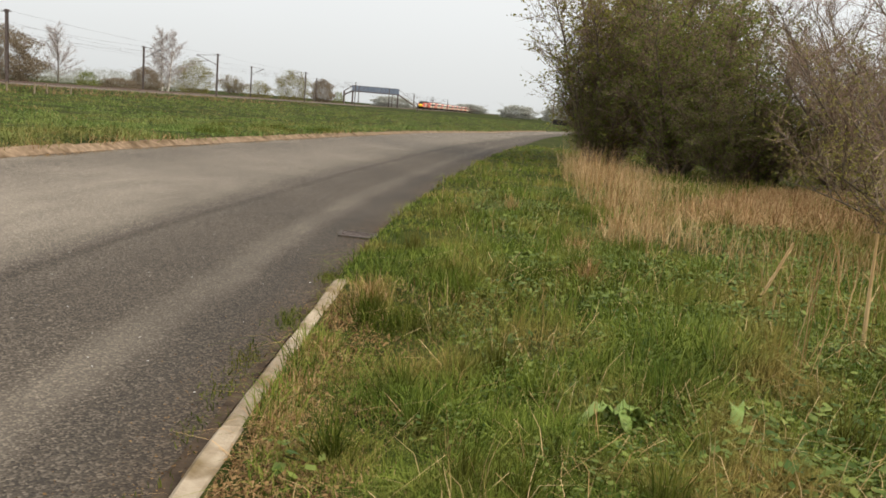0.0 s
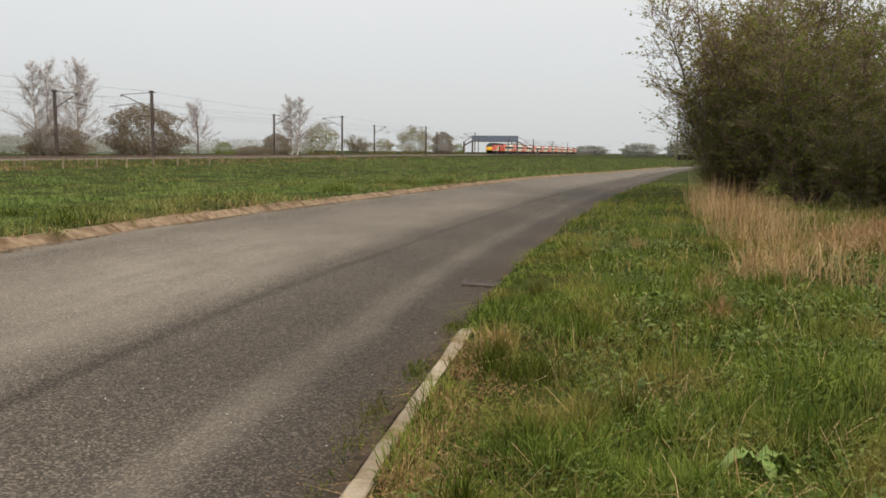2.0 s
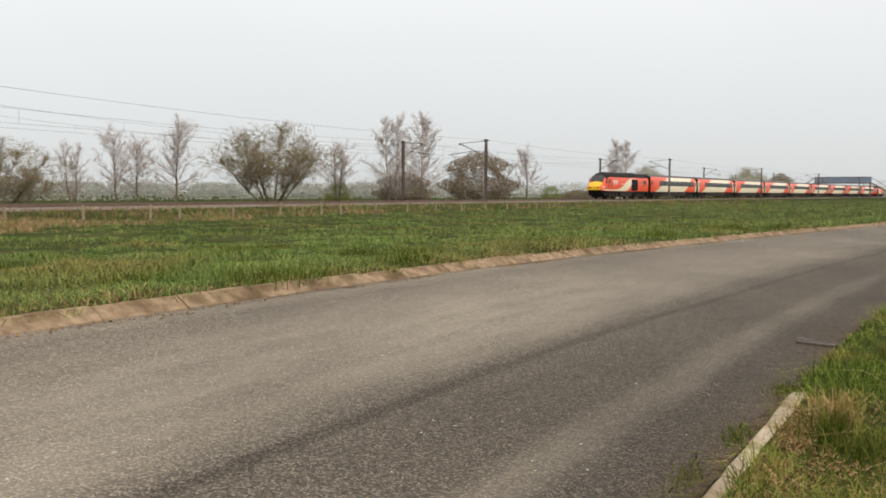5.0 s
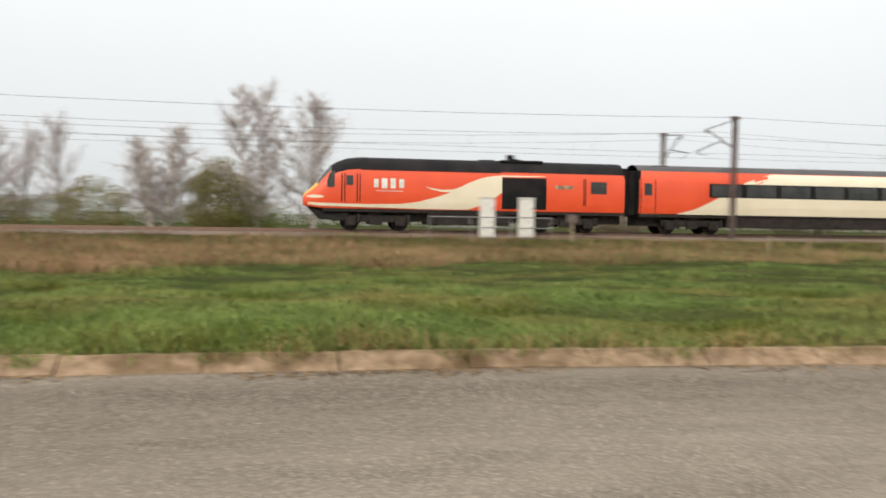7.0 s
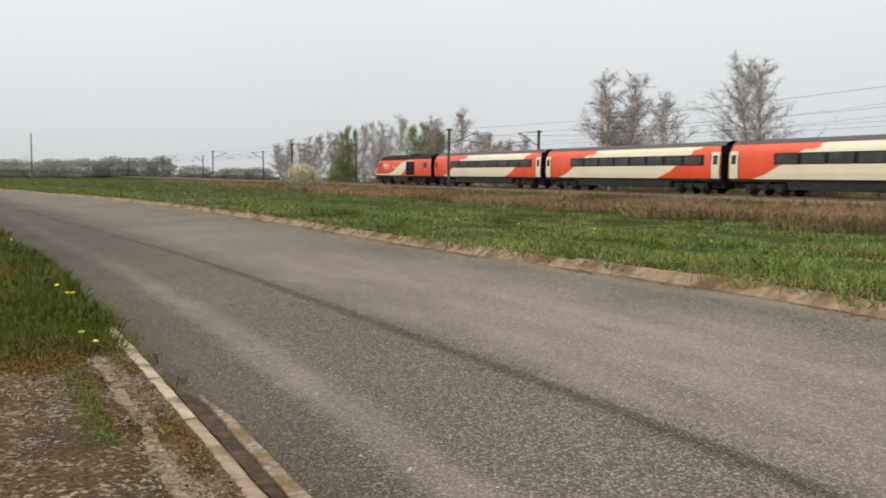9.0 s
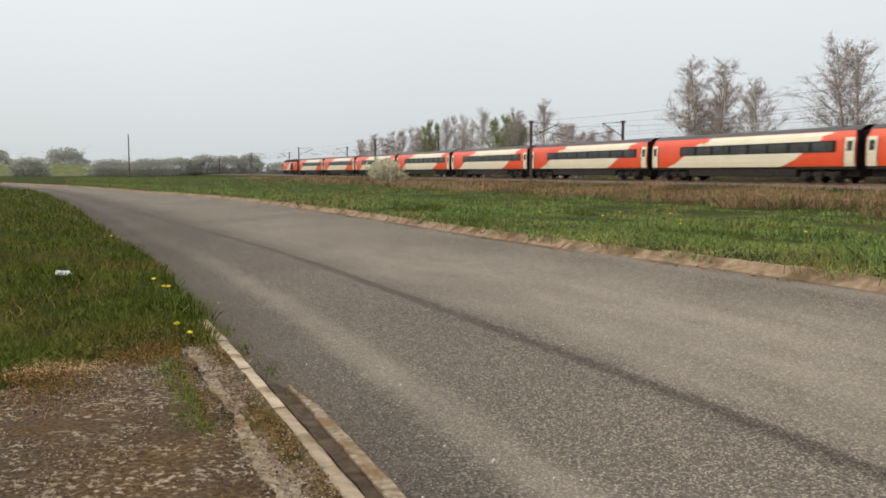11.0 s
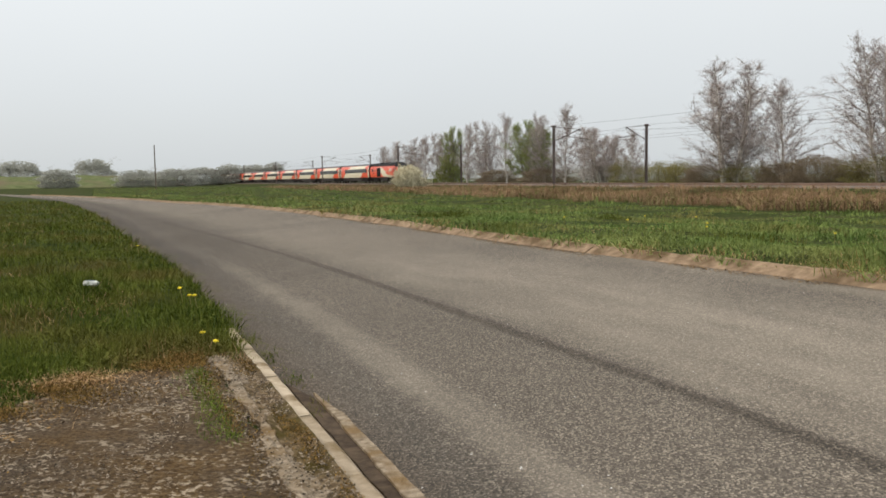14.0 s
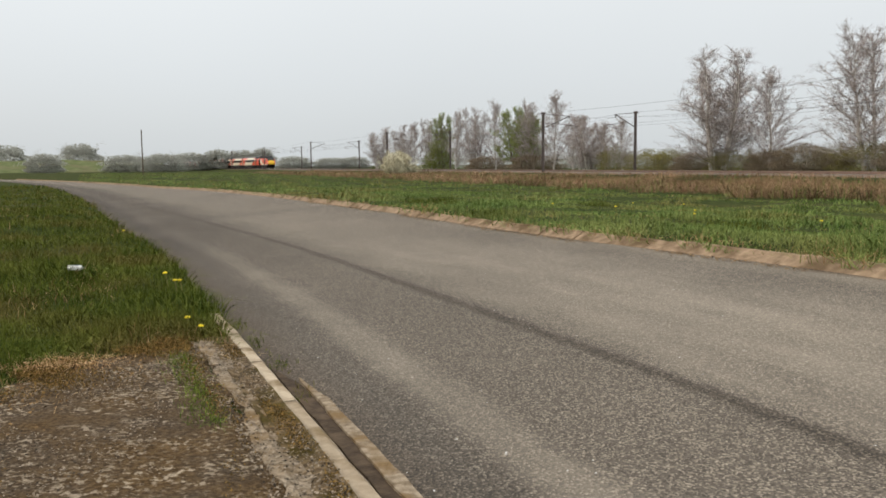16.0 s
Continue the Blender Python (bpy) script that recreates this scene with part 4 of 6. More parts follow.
def make_tree(kind, seed, label, category="tree", stems=1, fan=0.0, leaves=0, leaf=0.09, leaf_mat=None, bark=BARK, twig=TWIG, group="trees along the railway", spread=0.16, fill=0, fill_size=0.3, low=0.0):
    """A tree of unit height 10 m: trunk and limbs, then a crown of twigs, buds or leaves."""
    rng = random.Random(seed)
    spec = dict(SPECS[kind], stems=stems)
    tree = thing("tree" if category == "tree" else category, label, category, group=group)
    limbs, twigs = [], []
    for k in range(stems):
        a = 2 * math.pi * (k + rng.random() * 0.6) / stems
        tilt = fan * rng.uniform(0.5, 1.1) if stems > 1 else 0.02
        d = Vector((math.cos(a) * math.sin(tilt), math.sin(a) * math.sin(tilt), math.cos(tilt)))
        ln = 10 * rng.uniform(0.82, 1.0) if stems > 1 else 10
        grow(rng, Vector((math.cos(a) * 0.25 * (stems > 1), math.sin(a) * 0.25 * (stems > 1), -0.15)), d, ln, 0.17 if stems == 1 else 0.10, 0, spec, limbs, twigs)
    part("trunk", mesh_of("trunk", *tubes(limbs, 6), bark, True), None, tree)
    crown = part("crown", mesh_of("crown", *tubes(twigs, 3), twig), None, tree, "fine bare twigs" if not leaves else "twigs in bud")
    if leaves:
        tips = [p[-1] for p, _ in twigs] + [p[len(p) // 2] for p, _ in twigs]
        me = leaf_cloud(rng, tips, leaves, leaf, spread)
        part("leaves", me, leaf_mat, crown)
    if fill:
        ends = np.array([tuple(q[-1]) for q, _ in twigs])
        p = fill_points(seed, fill, low, np.percentile(np.hypot(ends[:, 0], ends[:, 1]), 90), ends[:, 2].max() * 0.97)
        part("foliage", leaf_cloud(rng, [Vector(q) for q in p], len(p), fill_size, 0.1), leaf_mat, tree, "dense outer growth")
    return tree


def slivers(rng, base, way, count, length, width, droop, stray=0.5):
    """The finest twigs: long thin triangles that spring from points base along way, and where they end."""
    r = np.random.RandomState(rng.randint(0, 99999))
    i = r.randint(0, len(base), count)
    b = base[i] + r.normal(0, 0.07, (count, 3))
    d = way[i] + r.normal(0, stray, (count, 3)) + np.array([0, 0, droop])
    d /= np.linalg.norm(d, axis=1, keepdims=True)
    side = np.cross(d, r.normal(0, 1, (count, 3)))
    side *= width / 2 / np.linalg.norm(side, axis=1, keepdims=True)
    tip = b + d * (length * r.uniform(0.4, 1.3, count))[:, None]
    return np.stack([b - side, b + side, tip], 1), b, tip


def fine_tree(seed, label, category="tree", stems=1, fan=0.0, reach=2.0, base=0.12, rise=0.75, limbs=34, twigs=6500, twig_len=0.55, width=0.022, droop=-0.25, bark=BARK, twig=TWIG, buds=0, bud=0.06, bud_mat=None,
              group="trees along the railway", trunk=0.13, round_top=0.0, bow=0.0, dome=0, dome_wide=5.0, dome_low=2.0):
    """A tree of unit height 10 m: stems, ascending limbs, side branches and a haze of fine twigs, with buds or leaves along them."""
    rng = random.Random(seed)
    tree = thing(category, label, category, group=group)
    wood, thin, roots, ways = [], [], [], []
    for k in range(stems):
        a = 2 * math.pi * (k + rng.random() * 0.6) / stems if stems < 5 else k * 2.4
        lean = fan * (rng.uniform(0.35, 1.1) if stems < 5 else 1.1 * math.sqrt((k + 0.3) / stems)) if stems > 1 else 0.03
        high = 10 * (rng.uniform(0.78, 1.0) if k else 1.0) * math.cos(lean * 0.8) * (1 - 0.34 * lean)
        p = Vector((math.cos(a), math.sin(a), 0)) * (0.3 if stems > 1 else 0.0) + Vector((0, 0, -0.15))
        out = Vector((math.cos(a), math.sin(a), 0))
        pts, rad, n = [p.copy()], [trunk], 9
        for i in range(n):
            f = (i + 1) / n
            tilt = lean * (1 - 0.35 * f + bow * f)
            d = out * math.sin(tilt) + Vector((0, 0, math.cos(tilt))) + Vector((rng.gauss(0, 0.05), rng.gauss(0, 0.05), 0))
            p = p + d.normalized() * (high / math.cos(lean * 0.8) / n)
            pts.append(p.copy())
            rad.append(max(trunk * (1 - f) ** 0.9, 0.014))
        wood.append((pts, rad))
        count = max(8, int(limbs / stems ** 0.75))
        for j in range(count):
            f = base + (0.97 - base) * (j + rng.random()) / count
            i = min(int(f * n), n - 1)
            q = pts[i].lerp(pts[i + 1], f * n - i)
            g = (f - base) / (1 - base)
            shape = (1 - 0.80 * g ** 1.25) * (0.62 + 0.38 * min(g / 0.22, 1)) * (1 - round_top) + round_top * math.sqrt(max(1 - g * g, 0.02))
            ln = reach / stems ** 0.3 * shape * rng.uniform(0.7, 1.25) + 0.25
            az = rng.uniform(0, 2 * math.pi)
            el = min(rise * rng.uniform(0.75, 1.2) * (1 if round_top > 0.5 else 0.62 + 0.5 * g) + 0.2 * g, 1.15)
            d = Vector((math.cos(az) * math.cos(el), math.sin(az) * math.cos(el), math.sin(el)))
            lp, lr, m = [q.copy()], [0.013 + 0.022 * (1 - f)], 4
            for e in range(m):
                d = (d + Vector((rng.gauss(0, 0.12), rng.gauss(0, 0.12), rng.gauss(0.06, 0.1) - 0.10 * e * bow))).normalized()
                q = q + d * (ln / m)
                lp.append(q.copy())
                lr.append(max(lr[0] * (1 - 0.8 * (e + 1) / m), 0.008))
                for _ in range(2):
                    roots.append(tuple(lp[-2].lerp(q, rng.random())))
                    ways.append(tuple(d))
            wood.append((lp, lr))
            for _ in range(max(4, int(ln * 4.5))):
                e = rng.randint(0, m - 1)
                u = lp[e].lerp(lp[e + 1], rng.random())
                dd = ((lp[e + 1] - lp[e]).normalized() + Vector((rng.gauss(0, 0.5), rng.gauss(0, 0.5), rng.gauss(0.2, 0.4)))).normalized()
                sl = min(ln, 2.2) * rng.uniform(0.25, 0.5)
                v1 = u + dd * sl * 0.5
                v2 = v1 + (dd + Vector((0, 0, droop))).normalized() * sl * 0.5
                thin.append(([u, v1, v2], [0.011, 0.008, 0.004]))
                for w in (0.4, 0.7, 1.0):
                    roots.append(tuple(u.lerp(v2, w)))
                    ways.append(tuple(dd))
    part("trunk", mesh_of("trunk", *tubes(wood, 5), bark, True), None, tree)
    crown = part("crown", mesh_of("crown", *tubes(thin, 3), twig), None, tree, "fine twigs in bud" if buds else "fine bare twigs")
    if dome:
        q = fill_points(seed, dome, dome_low, dome_wide, 9.8)
        roots = np.concatenate([np.array(roots), q])
        up = (q - np.array([0, 0, 1.0])) / np.linalg.norm(q - np.array([0, 0, 1.0]), axis=1, keepdims=True)
        ways = np.concatenate([np.array(ways), up])
    tri, b0, tips = slivers(rng, np.array(roots), np.array(ways), twigs, twig_len, width, droop)
    part("twig_haze", quads_mesh("twig_haze", tri.reshape(-1, 3), 3), twig, crown)
    if buds:
        r = np.random.RandomState(seed)
        i = r.randint(0, len(tips), buds)
        at = b0[i] + (tips[i] - b0[i]) * (r.uniform(0, 1, buds) ** 0.7)[:, None]
        part("leaves", leaf_cloud(rng, at, buds, bud, 0.02), bud_mat, crown, "small young leaves")
    return tree


PROTO = {
    "birch_a": fine_tree(1, "tall silver birch with white trunk and drooping bare twigs", bark=BIRCH, twig=TWIG_PALE, reach=3.1, rise=0.95, limbs=60, twigs=12000, twig_len=0.36, width=0.014, round_top=0.3, droop=-0.1, base=0.1, buds=500, bud=0.06, bud_mat=BUD),
    "birch_b": fine_tree(2, "silver birch with pale forked trunks and grey twigs", bark=BIRCH, twig=TWIG_PALE, stems=2, fan=0.13, reach=3.1, rise=1.0, limbs=80, twigs=14000, twig_len=0.36, width=0.014, round_top=0.3, droop=-0.1, base=0.1, buds=700, bud=0.06, bud_mat=BUD),
    "birch_c": fine_tree(3, "clump of slender silver birches with brownish twigs", bark=BIRCH, twig=TWIG_PALE, stems=4, fan=0.2, reach=3.1, base=0.1, rise=1.05, limbs=110, twigs=19000, twig_len=0.36, width=0.014, round_top=0.3, droop=-0.1, buds=1500, bud=0.06, bud_mat=BUD),
    "bare_a": fine_tree(4, "leafless tree with upswept grey-brown branches", reach=4.4, base=0.2, rise=0.9, limbs=36, twigs=8000, width=0.014, droop=0.15, round_top=0.3, twig=TWIG_PALE),
    "bare_b": fine_tree(5, "slender leafless tree behind the railway", stems=2, fan=0.16, reach=4.2, rise=0.95, limbs=44, twigs=9000, width=0.014, droop=0.1, round_top=0.3, twig=TWIG_PALE),
    "willow": fine_tree(6, "wide many-stemmed willow in yellow-green bud", stems=12, fan=0.95, reach=3.8, base=0.3, rise=0.95, limbs=110, twigs=26000, width=0.015, droop=0.2, dome=4500, dome_wide=6.6, dome_low=1.6, buds=30000, bud=0.10, bud_mat=BUD, round_top=0.8, trunk=0.09),
    "round": fine_tree(7, "round-headed tree in early bud", stems=8, fan=0.75, reach=3.8, base=0.3, rise=0.85, limbs=100, twigs=24000, width=0.015, droop=0.2, dome=3500, dome_wide=5.6, dome_low=2.4, buds=26000, bud=0.10, bud_mat=BUD, round_top=0.8, trunk=0.09),
    "dense": make_tree("bushy", 8, "dense rounded dark brown thicket", stems=12, fan=1.0, leaves=2500, leaf=0.14, leaf_mat=THICKET, spread=0.4, fill=32000, fill_size=0.29),
    "olive": make_tree("bushy", 9, "bushy olive-green tree coming into leaf", stems=8, fan=0.75, leaves=6000, leaf=0.13, leaf_mat=BUD, spread=0.4, fill=15000, fill_size=0.28, low=0.3),
    "green": fine_tree(10, "tree in fresh green leaf among birches", stems=3, fan=0.2, reach=4.0, rise=0.9, limbs=60, twigs=6000, droop=-0.1, buds=26000, bud=0.13, bud_mat=FRESH, round_top=0.4),
    "bush": make_tree("bushy", 11, "rounded evergreen bush by the railway", "bush", stems=12, fan=1.1, leaves=3000, leaf=0.3, leaf_mat=LEAF_DARK, spread=0.45, group="bushes along the railway", fill=7000, fill_size=0.5),
    "far": make_tree("bushy", 12, "distant round skyline tree, haze painted into its pale colour", stems=10, fan=0.8, leaves=1500, leaf=0.35, leaf_mat=LEAF_HAZED, twig=TWIG_HAZED, bark=TWIG_HAZED, spread=0.45, group="distant trees", fill=9500, fill_size=0.72),
}
USED = set()


def line_cut(az, off):
    """Where the bearing (degrees to the left of ahead) meets the line off metres from the near track."""
    a = radians(az)
    best, found = 9e9, (0.0, 0.0)
    for s in np.arange(-420, 420, 2.0):
        x, y, _ = on_line(s, off)
        e = abs((math.atan2(-x, y) - a + math.pi) % (2 * math.pi) - math.pi)
        if e < best:
            best, found = e, (x, y)
    return found


def plant(kind, az, rise, wide=None, off=-14.0, dist=None, native=4.0, turn=None):
    """A tree on a bearing, rise the tangent of its top's elevation, wide its breadth in degrees."""
    if dist:
        x, y = -math.sin(radians(az)) * dist, math.cos(radians(az)) * dist
    else:
        x, y = line_cut(az, off)
    r = math.hypot(x, y)
    z = float(ground_z(x, y)) - 0.05
    tall = (1.3 + rise * r - z) / NATIVE[kind][0]
    broad = radians(wide) * r / NATIVE[kind][1] if wide else tall
    m = pose(x, y, z, 0, 0, turn if turn is not None else (az * 37) % 360) @ Matrix.Diagonal((broad, broad, tall, 1))
    if kind in USED:
        copy_thing(PROTO[kind], m @ Matrix.Diagonal([1 / v for v in PROTO[kind].scale] + [1]))
    else:
        USED.add(kind)
        PROTO[kind].matrix_basis = m


NATIVE = {}
for kind, tree in PROTO.items():
    co = np.concatenate([np.array([v.co[:] for v in o.data.vertices]) for o in tree.children_recursive])
    NATIVE[kind] = (co[:, 2].max() * 0.985, np.percentile(np.hypot(co[:, 0], co[:, 1]), 93) * 2)

for row in [("willow", 58.0, 0.0600, 7.6), ("bare_b", 54.2, 0.0591, 2.0), ("bare_a", 51.9, 0.0792, 3.0), ("bare_a", 50.6, 0.070, 2.6), ("bare_a", 48.46, 0.0943, 3.4),
            ("round", 41.6, 0.0868, 7.6), ("bare_b", 36.96, 0.0639, 3.1), ("bush", 37.2, 0.016, 2.2), ("birch_b", 33.3, 0.0972, 3.2), ("birch_a", 31.5, 0.0998, 2.9), ("dense", 33.0, 0.026, 4.0),
            ("dense", 27.6, 0.0514, 5.2), ("bare_a", 24.5, 0.0612, 2.2), ("bush", 22.6, 0.0117, 1.5), ("dense", 20.9, 0.005, 2.4), ("birch_b", 18.1, 0.0672, 2.6), ("olive", 16.4, 0.0373, 2.6), ("dense", 19.4, 0.02, 2.0),
            ("round", 14.0, 0.020, 2.0), ("olive", 12.2, 0.017, 2.0), ("olive", 10.0, 0.0339, 2.5), ("dense", 8.0, 0.0242, 1.7), ("bush", 6.9, 0.012, 0.8),
            ("dense", 69.0, 0.0284, 3.5), ("birch_b", 93.6, 0.1596, 5.6), ("birch_a", 91.2, 0.150, 5.2), ("olive", 97.0, 0.0739, 4.6), ("bare_a", 105.6, 0.1165, 3.0), ("bare_a", 108.8, 0.1005, 2.6),
            ("birch_c", 100.5, 0.1028, 4.6), ("birch_b", 121.2, 0.1368, 4.0), ("birch_c", 118.6, 0.1423, 4.2), ("birch_a", 116.4, 0.1194, 3.2), ("birch_a", 113.2, 0.1186, 4.4), ("bare_b", 110.5, 0.0962, 4.6),
            ("olive", 110.0, 0.030, 5.0), ("olive", 103.5, 0.045, 5.0), ("bush", 94.0, 0.035, 4.0), ("dense", 137.0, 0.030, 4.5), ("round", 141.5, 0.022, 3.0), ("round", 145.5, 0.016, 2.5), ("dense", 149.5, 0.012, 3.0), ("bare_b", 131.6, 0.0501, 2.9), ("bare_a", 128.7, 0.0339, 2.4),
            ("birch_c", 170.84, 0.0463, 1.7), ("birch_c", 169.3, 0.0494, 1.8), ("birch_a", 168.4, 0.0532, 1.3), ("birch_b", 165.7, 0.0674, 1.7), ("birch_c", 164.0, 0.0703, 2.0), ("birch_a", 162.7, 0.0786, 1.9),
            ("green", 161.4, 0.0689, 2.6), ("birch_a", 158.9, 0.0885, 2.2), ("birch_b", 157.5, 0.0615, 3.0), ("bush", 166.75, 0.022, 2.5), ("dense", 160.0, 0.012, 4.0), ("dense", 163.5, 0.01, 3.0),
            ("birch_c", 148.0, 0.1274, 5.6), ("birch_a", 145.1, 0.1066, 3.6), ("birch_b", 139.6, 0.1509, 6.0), ("olive", 154.9, 0.0243, 2.5), ("olive", 96.4, 0.070, 5.0), ("birch_b", 160.2, 0.078, 2.6), ("birch_c", 156.3, 0.058, 2.8), ("birch_a", 155.4, 0.05, 2.0), ("birch_c", 167.2, 0.055, 2.0), ("birch_a", 154.2, 0.056, 2.0), ("green", 160.5, 0.06, 2.4), ("green", 166.4, 0.062, 1.6), ("olive", 151.0, 0.0192, 3.0), ("olive", 147.0, 0.016, 3.5), ("olive", 152.6, 0.019, 3.5), ("dense", 143.0, 0.021, 4.0), ("olive", 139.4, 0.024, 5.0), ("dense", 135.4, 0.024, 4.5), ("olive", 132.0, 0.026, 4.5), ("dense", 145.2, 0.014, 3.0)]:
    plant(*row)
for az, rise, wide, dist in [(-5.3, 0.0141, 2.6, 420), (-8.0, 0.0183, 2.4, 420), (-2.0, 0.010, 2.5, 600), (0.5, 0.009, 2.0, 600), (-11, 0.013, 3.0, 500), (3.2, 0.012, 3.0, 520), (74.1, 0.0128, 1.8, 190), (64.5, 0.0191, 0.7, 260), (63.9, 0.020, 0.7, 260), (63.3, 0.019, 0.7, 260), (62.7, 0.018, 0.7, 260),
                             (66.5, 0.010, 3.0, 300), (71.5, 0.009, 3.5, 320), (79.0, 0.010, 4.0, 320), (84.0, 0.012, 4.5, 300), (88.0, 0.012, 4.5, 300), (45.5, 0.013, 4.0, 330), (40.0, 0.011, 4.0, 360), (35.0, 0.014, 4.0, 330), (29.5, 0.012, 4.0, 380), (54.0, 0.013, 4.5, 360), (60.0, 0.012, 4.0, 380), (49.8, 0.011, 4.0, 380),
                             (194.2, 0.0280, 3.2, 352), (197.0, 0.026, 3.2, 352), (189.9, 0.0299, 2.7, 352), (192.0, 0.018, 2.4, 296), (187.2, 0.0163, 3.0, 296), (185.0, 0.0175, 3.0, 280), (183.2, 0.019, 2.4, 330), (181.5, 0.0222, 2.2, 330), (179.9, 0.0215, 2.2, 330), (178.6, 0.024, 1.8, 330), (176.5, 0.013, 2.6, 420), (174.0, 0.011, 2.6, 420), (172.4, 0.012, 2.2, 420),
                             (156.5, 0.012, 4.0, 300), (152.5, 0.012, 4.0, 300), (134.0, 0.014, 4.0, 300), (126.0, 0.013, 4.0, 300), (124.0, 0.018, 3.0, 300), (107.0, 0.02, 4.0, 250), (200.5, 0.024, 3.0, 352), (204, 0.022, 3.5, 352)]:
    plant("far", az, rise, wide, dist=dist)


def far_hedgerow():
    """Low woodland beyond the railway, as small clumps of growth paled in colour for haze."""
    r = np.random.RandomState(91)
    n = 70000
    s = r.uniform(-330, 330, n)
    off = r.uniform(-95, -75, n)
    p = np.array([on_line(a, b)[:2] for a, b in zip(s, off)])
    d = np.hypot(p[:, 0], p[:, 1])
    lump = 0.45 + 0.25 * np.sin(s * 0.11) + 0.2 * np.sin(s * 0.31 + 1) + 0.1 * np.sin(s * 0.9)
    top = 1.3 + d * (0.004 + 0.011 * np.clip(lump, 0, 1))
    z = -0.3 + (top + 0.3) * r.uniform(0, 1, n) ** 0.8
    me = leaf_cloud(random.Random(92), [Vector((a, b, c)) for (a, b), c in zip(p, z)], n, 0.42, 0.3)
    me.materials.append(LEAF_HAZED)
    tagged(new("far_hedgerow", me), "grey-green hedgerow beyond the railway, its colour paled for haze", "hedgerow", kind="stuff")


far_hedgerow()
x, y = line_cut(169.55, 8.5)
blossom = make_tree("bushy", 21, "wild shrub covered in creamy white blossom by the railway bank", "bush", stems=14, fan=1.1, leaves=6000, leaf=0.6, leaf_mat=BLOSSOM, spread=0.45, group="bushes along the railway", fill=7000, fill_size=0.9)
co = np.concatenate([np.array([v.co[:] for v in o.data.vertices]) for o in blossom.children_recursive])
r = math.hypot(x, y)
z = float(ground_z(x, y)) - 0.1
blossom.matrix_basis = pose(x, y, z) @ Matrix.Diagonal((radians(2.6) * r / (np.percentile(np.hypot(co[:, 0], co[:, 1]), 97) * 2),) * 2 + ((1.3 + 0.0155 * r - z) / np.percentile(co[:, 2], 99.5), 1))


# ---- railway furniture ----
def at_bearing(az, off):
    x, y = line_cut(az, off)
    return x, y, float(ground_z(x, y))


def build_cabinet(az, top, wide):
    x, y, z = at_bearing(az, 4.6)
    cab = thing("signal_cabinet", "tall white trackside equipment cabinet with narrow doors", "cabinet", pose(x, y, z, 0, 0, 84), group="trackside cabinets")
    h = top - z
    part("body", boxes((-wide / 2, wide / 2, -0.22, 0.22, 0.05, h), bevel=0.02), WHITE, cab)
    part("roof", boxes((-wide / 2 - 0.04, wide / 2 + 0.04, -0.27, 0.27, h, h + 0.06), bevel=0.02), WHITE, cab)
    part("plinth", boxes((-wide / 2 - 0.05, wide / 2 + 0.05, -0.27, 0.27, -0.3, 0.06)), SLEEPER, cab)
    for lo, hi in ((0.12, h * 0.52), (h * 0.54, h - 0.05)):
        door = part("door", boxes((-wide / 2 + 0.03, wide / 2 - 0.03, -0.24, -0.215, lo, hi), bevel=0.008), WHITE, cab)
        part("handle", boxes((wide / 2 - 0.12, wide / 2 - 0.09, -0.27, -0.235, (lo + hi) / 2 - 0.07, (lo + hi) / 2 + 0.07)), STEEL, door)


build_cabinet(78.15, 2.24, 0.72)
build_cabinet(75.25, 2.24, 0.74)


def build_barrier():
    x, y, z = at_bearing(77.0, 5.4)
    rail = thing("guard_rail", "grey tubular guard rail before the trackside cabinets", "railing", pose(x, y, z, 0, 0, 90))
    for k in range(4):
        part("post", rods(((k * 2.0 - 3.0, 0, -0.2), (k * 2.0 - 3.0, 0, 1.15), 0.028)), GALV, rail)
    for h in (0.62, 1.12):
        part("rail", rods(((-3.0, 0, h), (3.0, 0, h), 0.024)), GALV, rail)


build_barrier()


def build_marker():
    x, y, z = at_bearing(71.6, 5.8)
    post = thing("marker_post", "short yellowish post with a small dark sign box", "marker post", pose(x, y, z, 0, 0, 84))
    part("post", boxes((-0.07, 0.07, -0.05, 0.05, -0.2, 0.92), bevel=0.01), WOOD, post)
    part("sign", boxes((-0.25, 0.25, -0.1, 0.1, 0.92, 1.32), bevel=0.02), STEEL, post)


build_marker()


def build_signal():
    x, y, z = at_bearing(76.65, -6.6)
    sig = thing("railway_signal", "dark colour-light railway signal on a slim post", "railway signal", pose(x, y, z, 0, 0, 0))
    part("post", rods(((0, 0, -0.2), (0, 0, 4.3), 0.09)), STEEL, sig)
    head = part("signal_head", boxes((-0.12, 0.16, -0.24, 0.24, 3.25, 5.0), bevel=0.05), BLACK, sig)
    for k in range(4):
        part("hood", rods(((0.1, 0.18, 3.5 + 0.38 * k), (0.1, 0.62, 3.46 + 0.38 * k), 0.13, 0.12)), BLACK, head)
    part("ladder", rods(((0.1, -1.15, 0.0), (0.1, -0.3, 3.2), 0.035), ((0.45, -1.15, 0.0), (0.45, -0.3, 3.2), 0.035), *[((0.1, -1.15 + 0.85 * f, 3.2 * f), (0.45, -1.15 + 0.85 * f, 3.2 * f), 0.02) for f in (0.1, 0.2, 0.3, 0.4, 0.5, 0.6, 0.7, 0.8, 0.9)]), GALV, sig)
    part("platform", rods(((0.1, -1.0, 3.3), (0.1, 0.2, 3.3), 0.03), ((0.1, -1.0, 3.3), (0.1, -1.0, 3.5), 0.03)), GALV, sig)


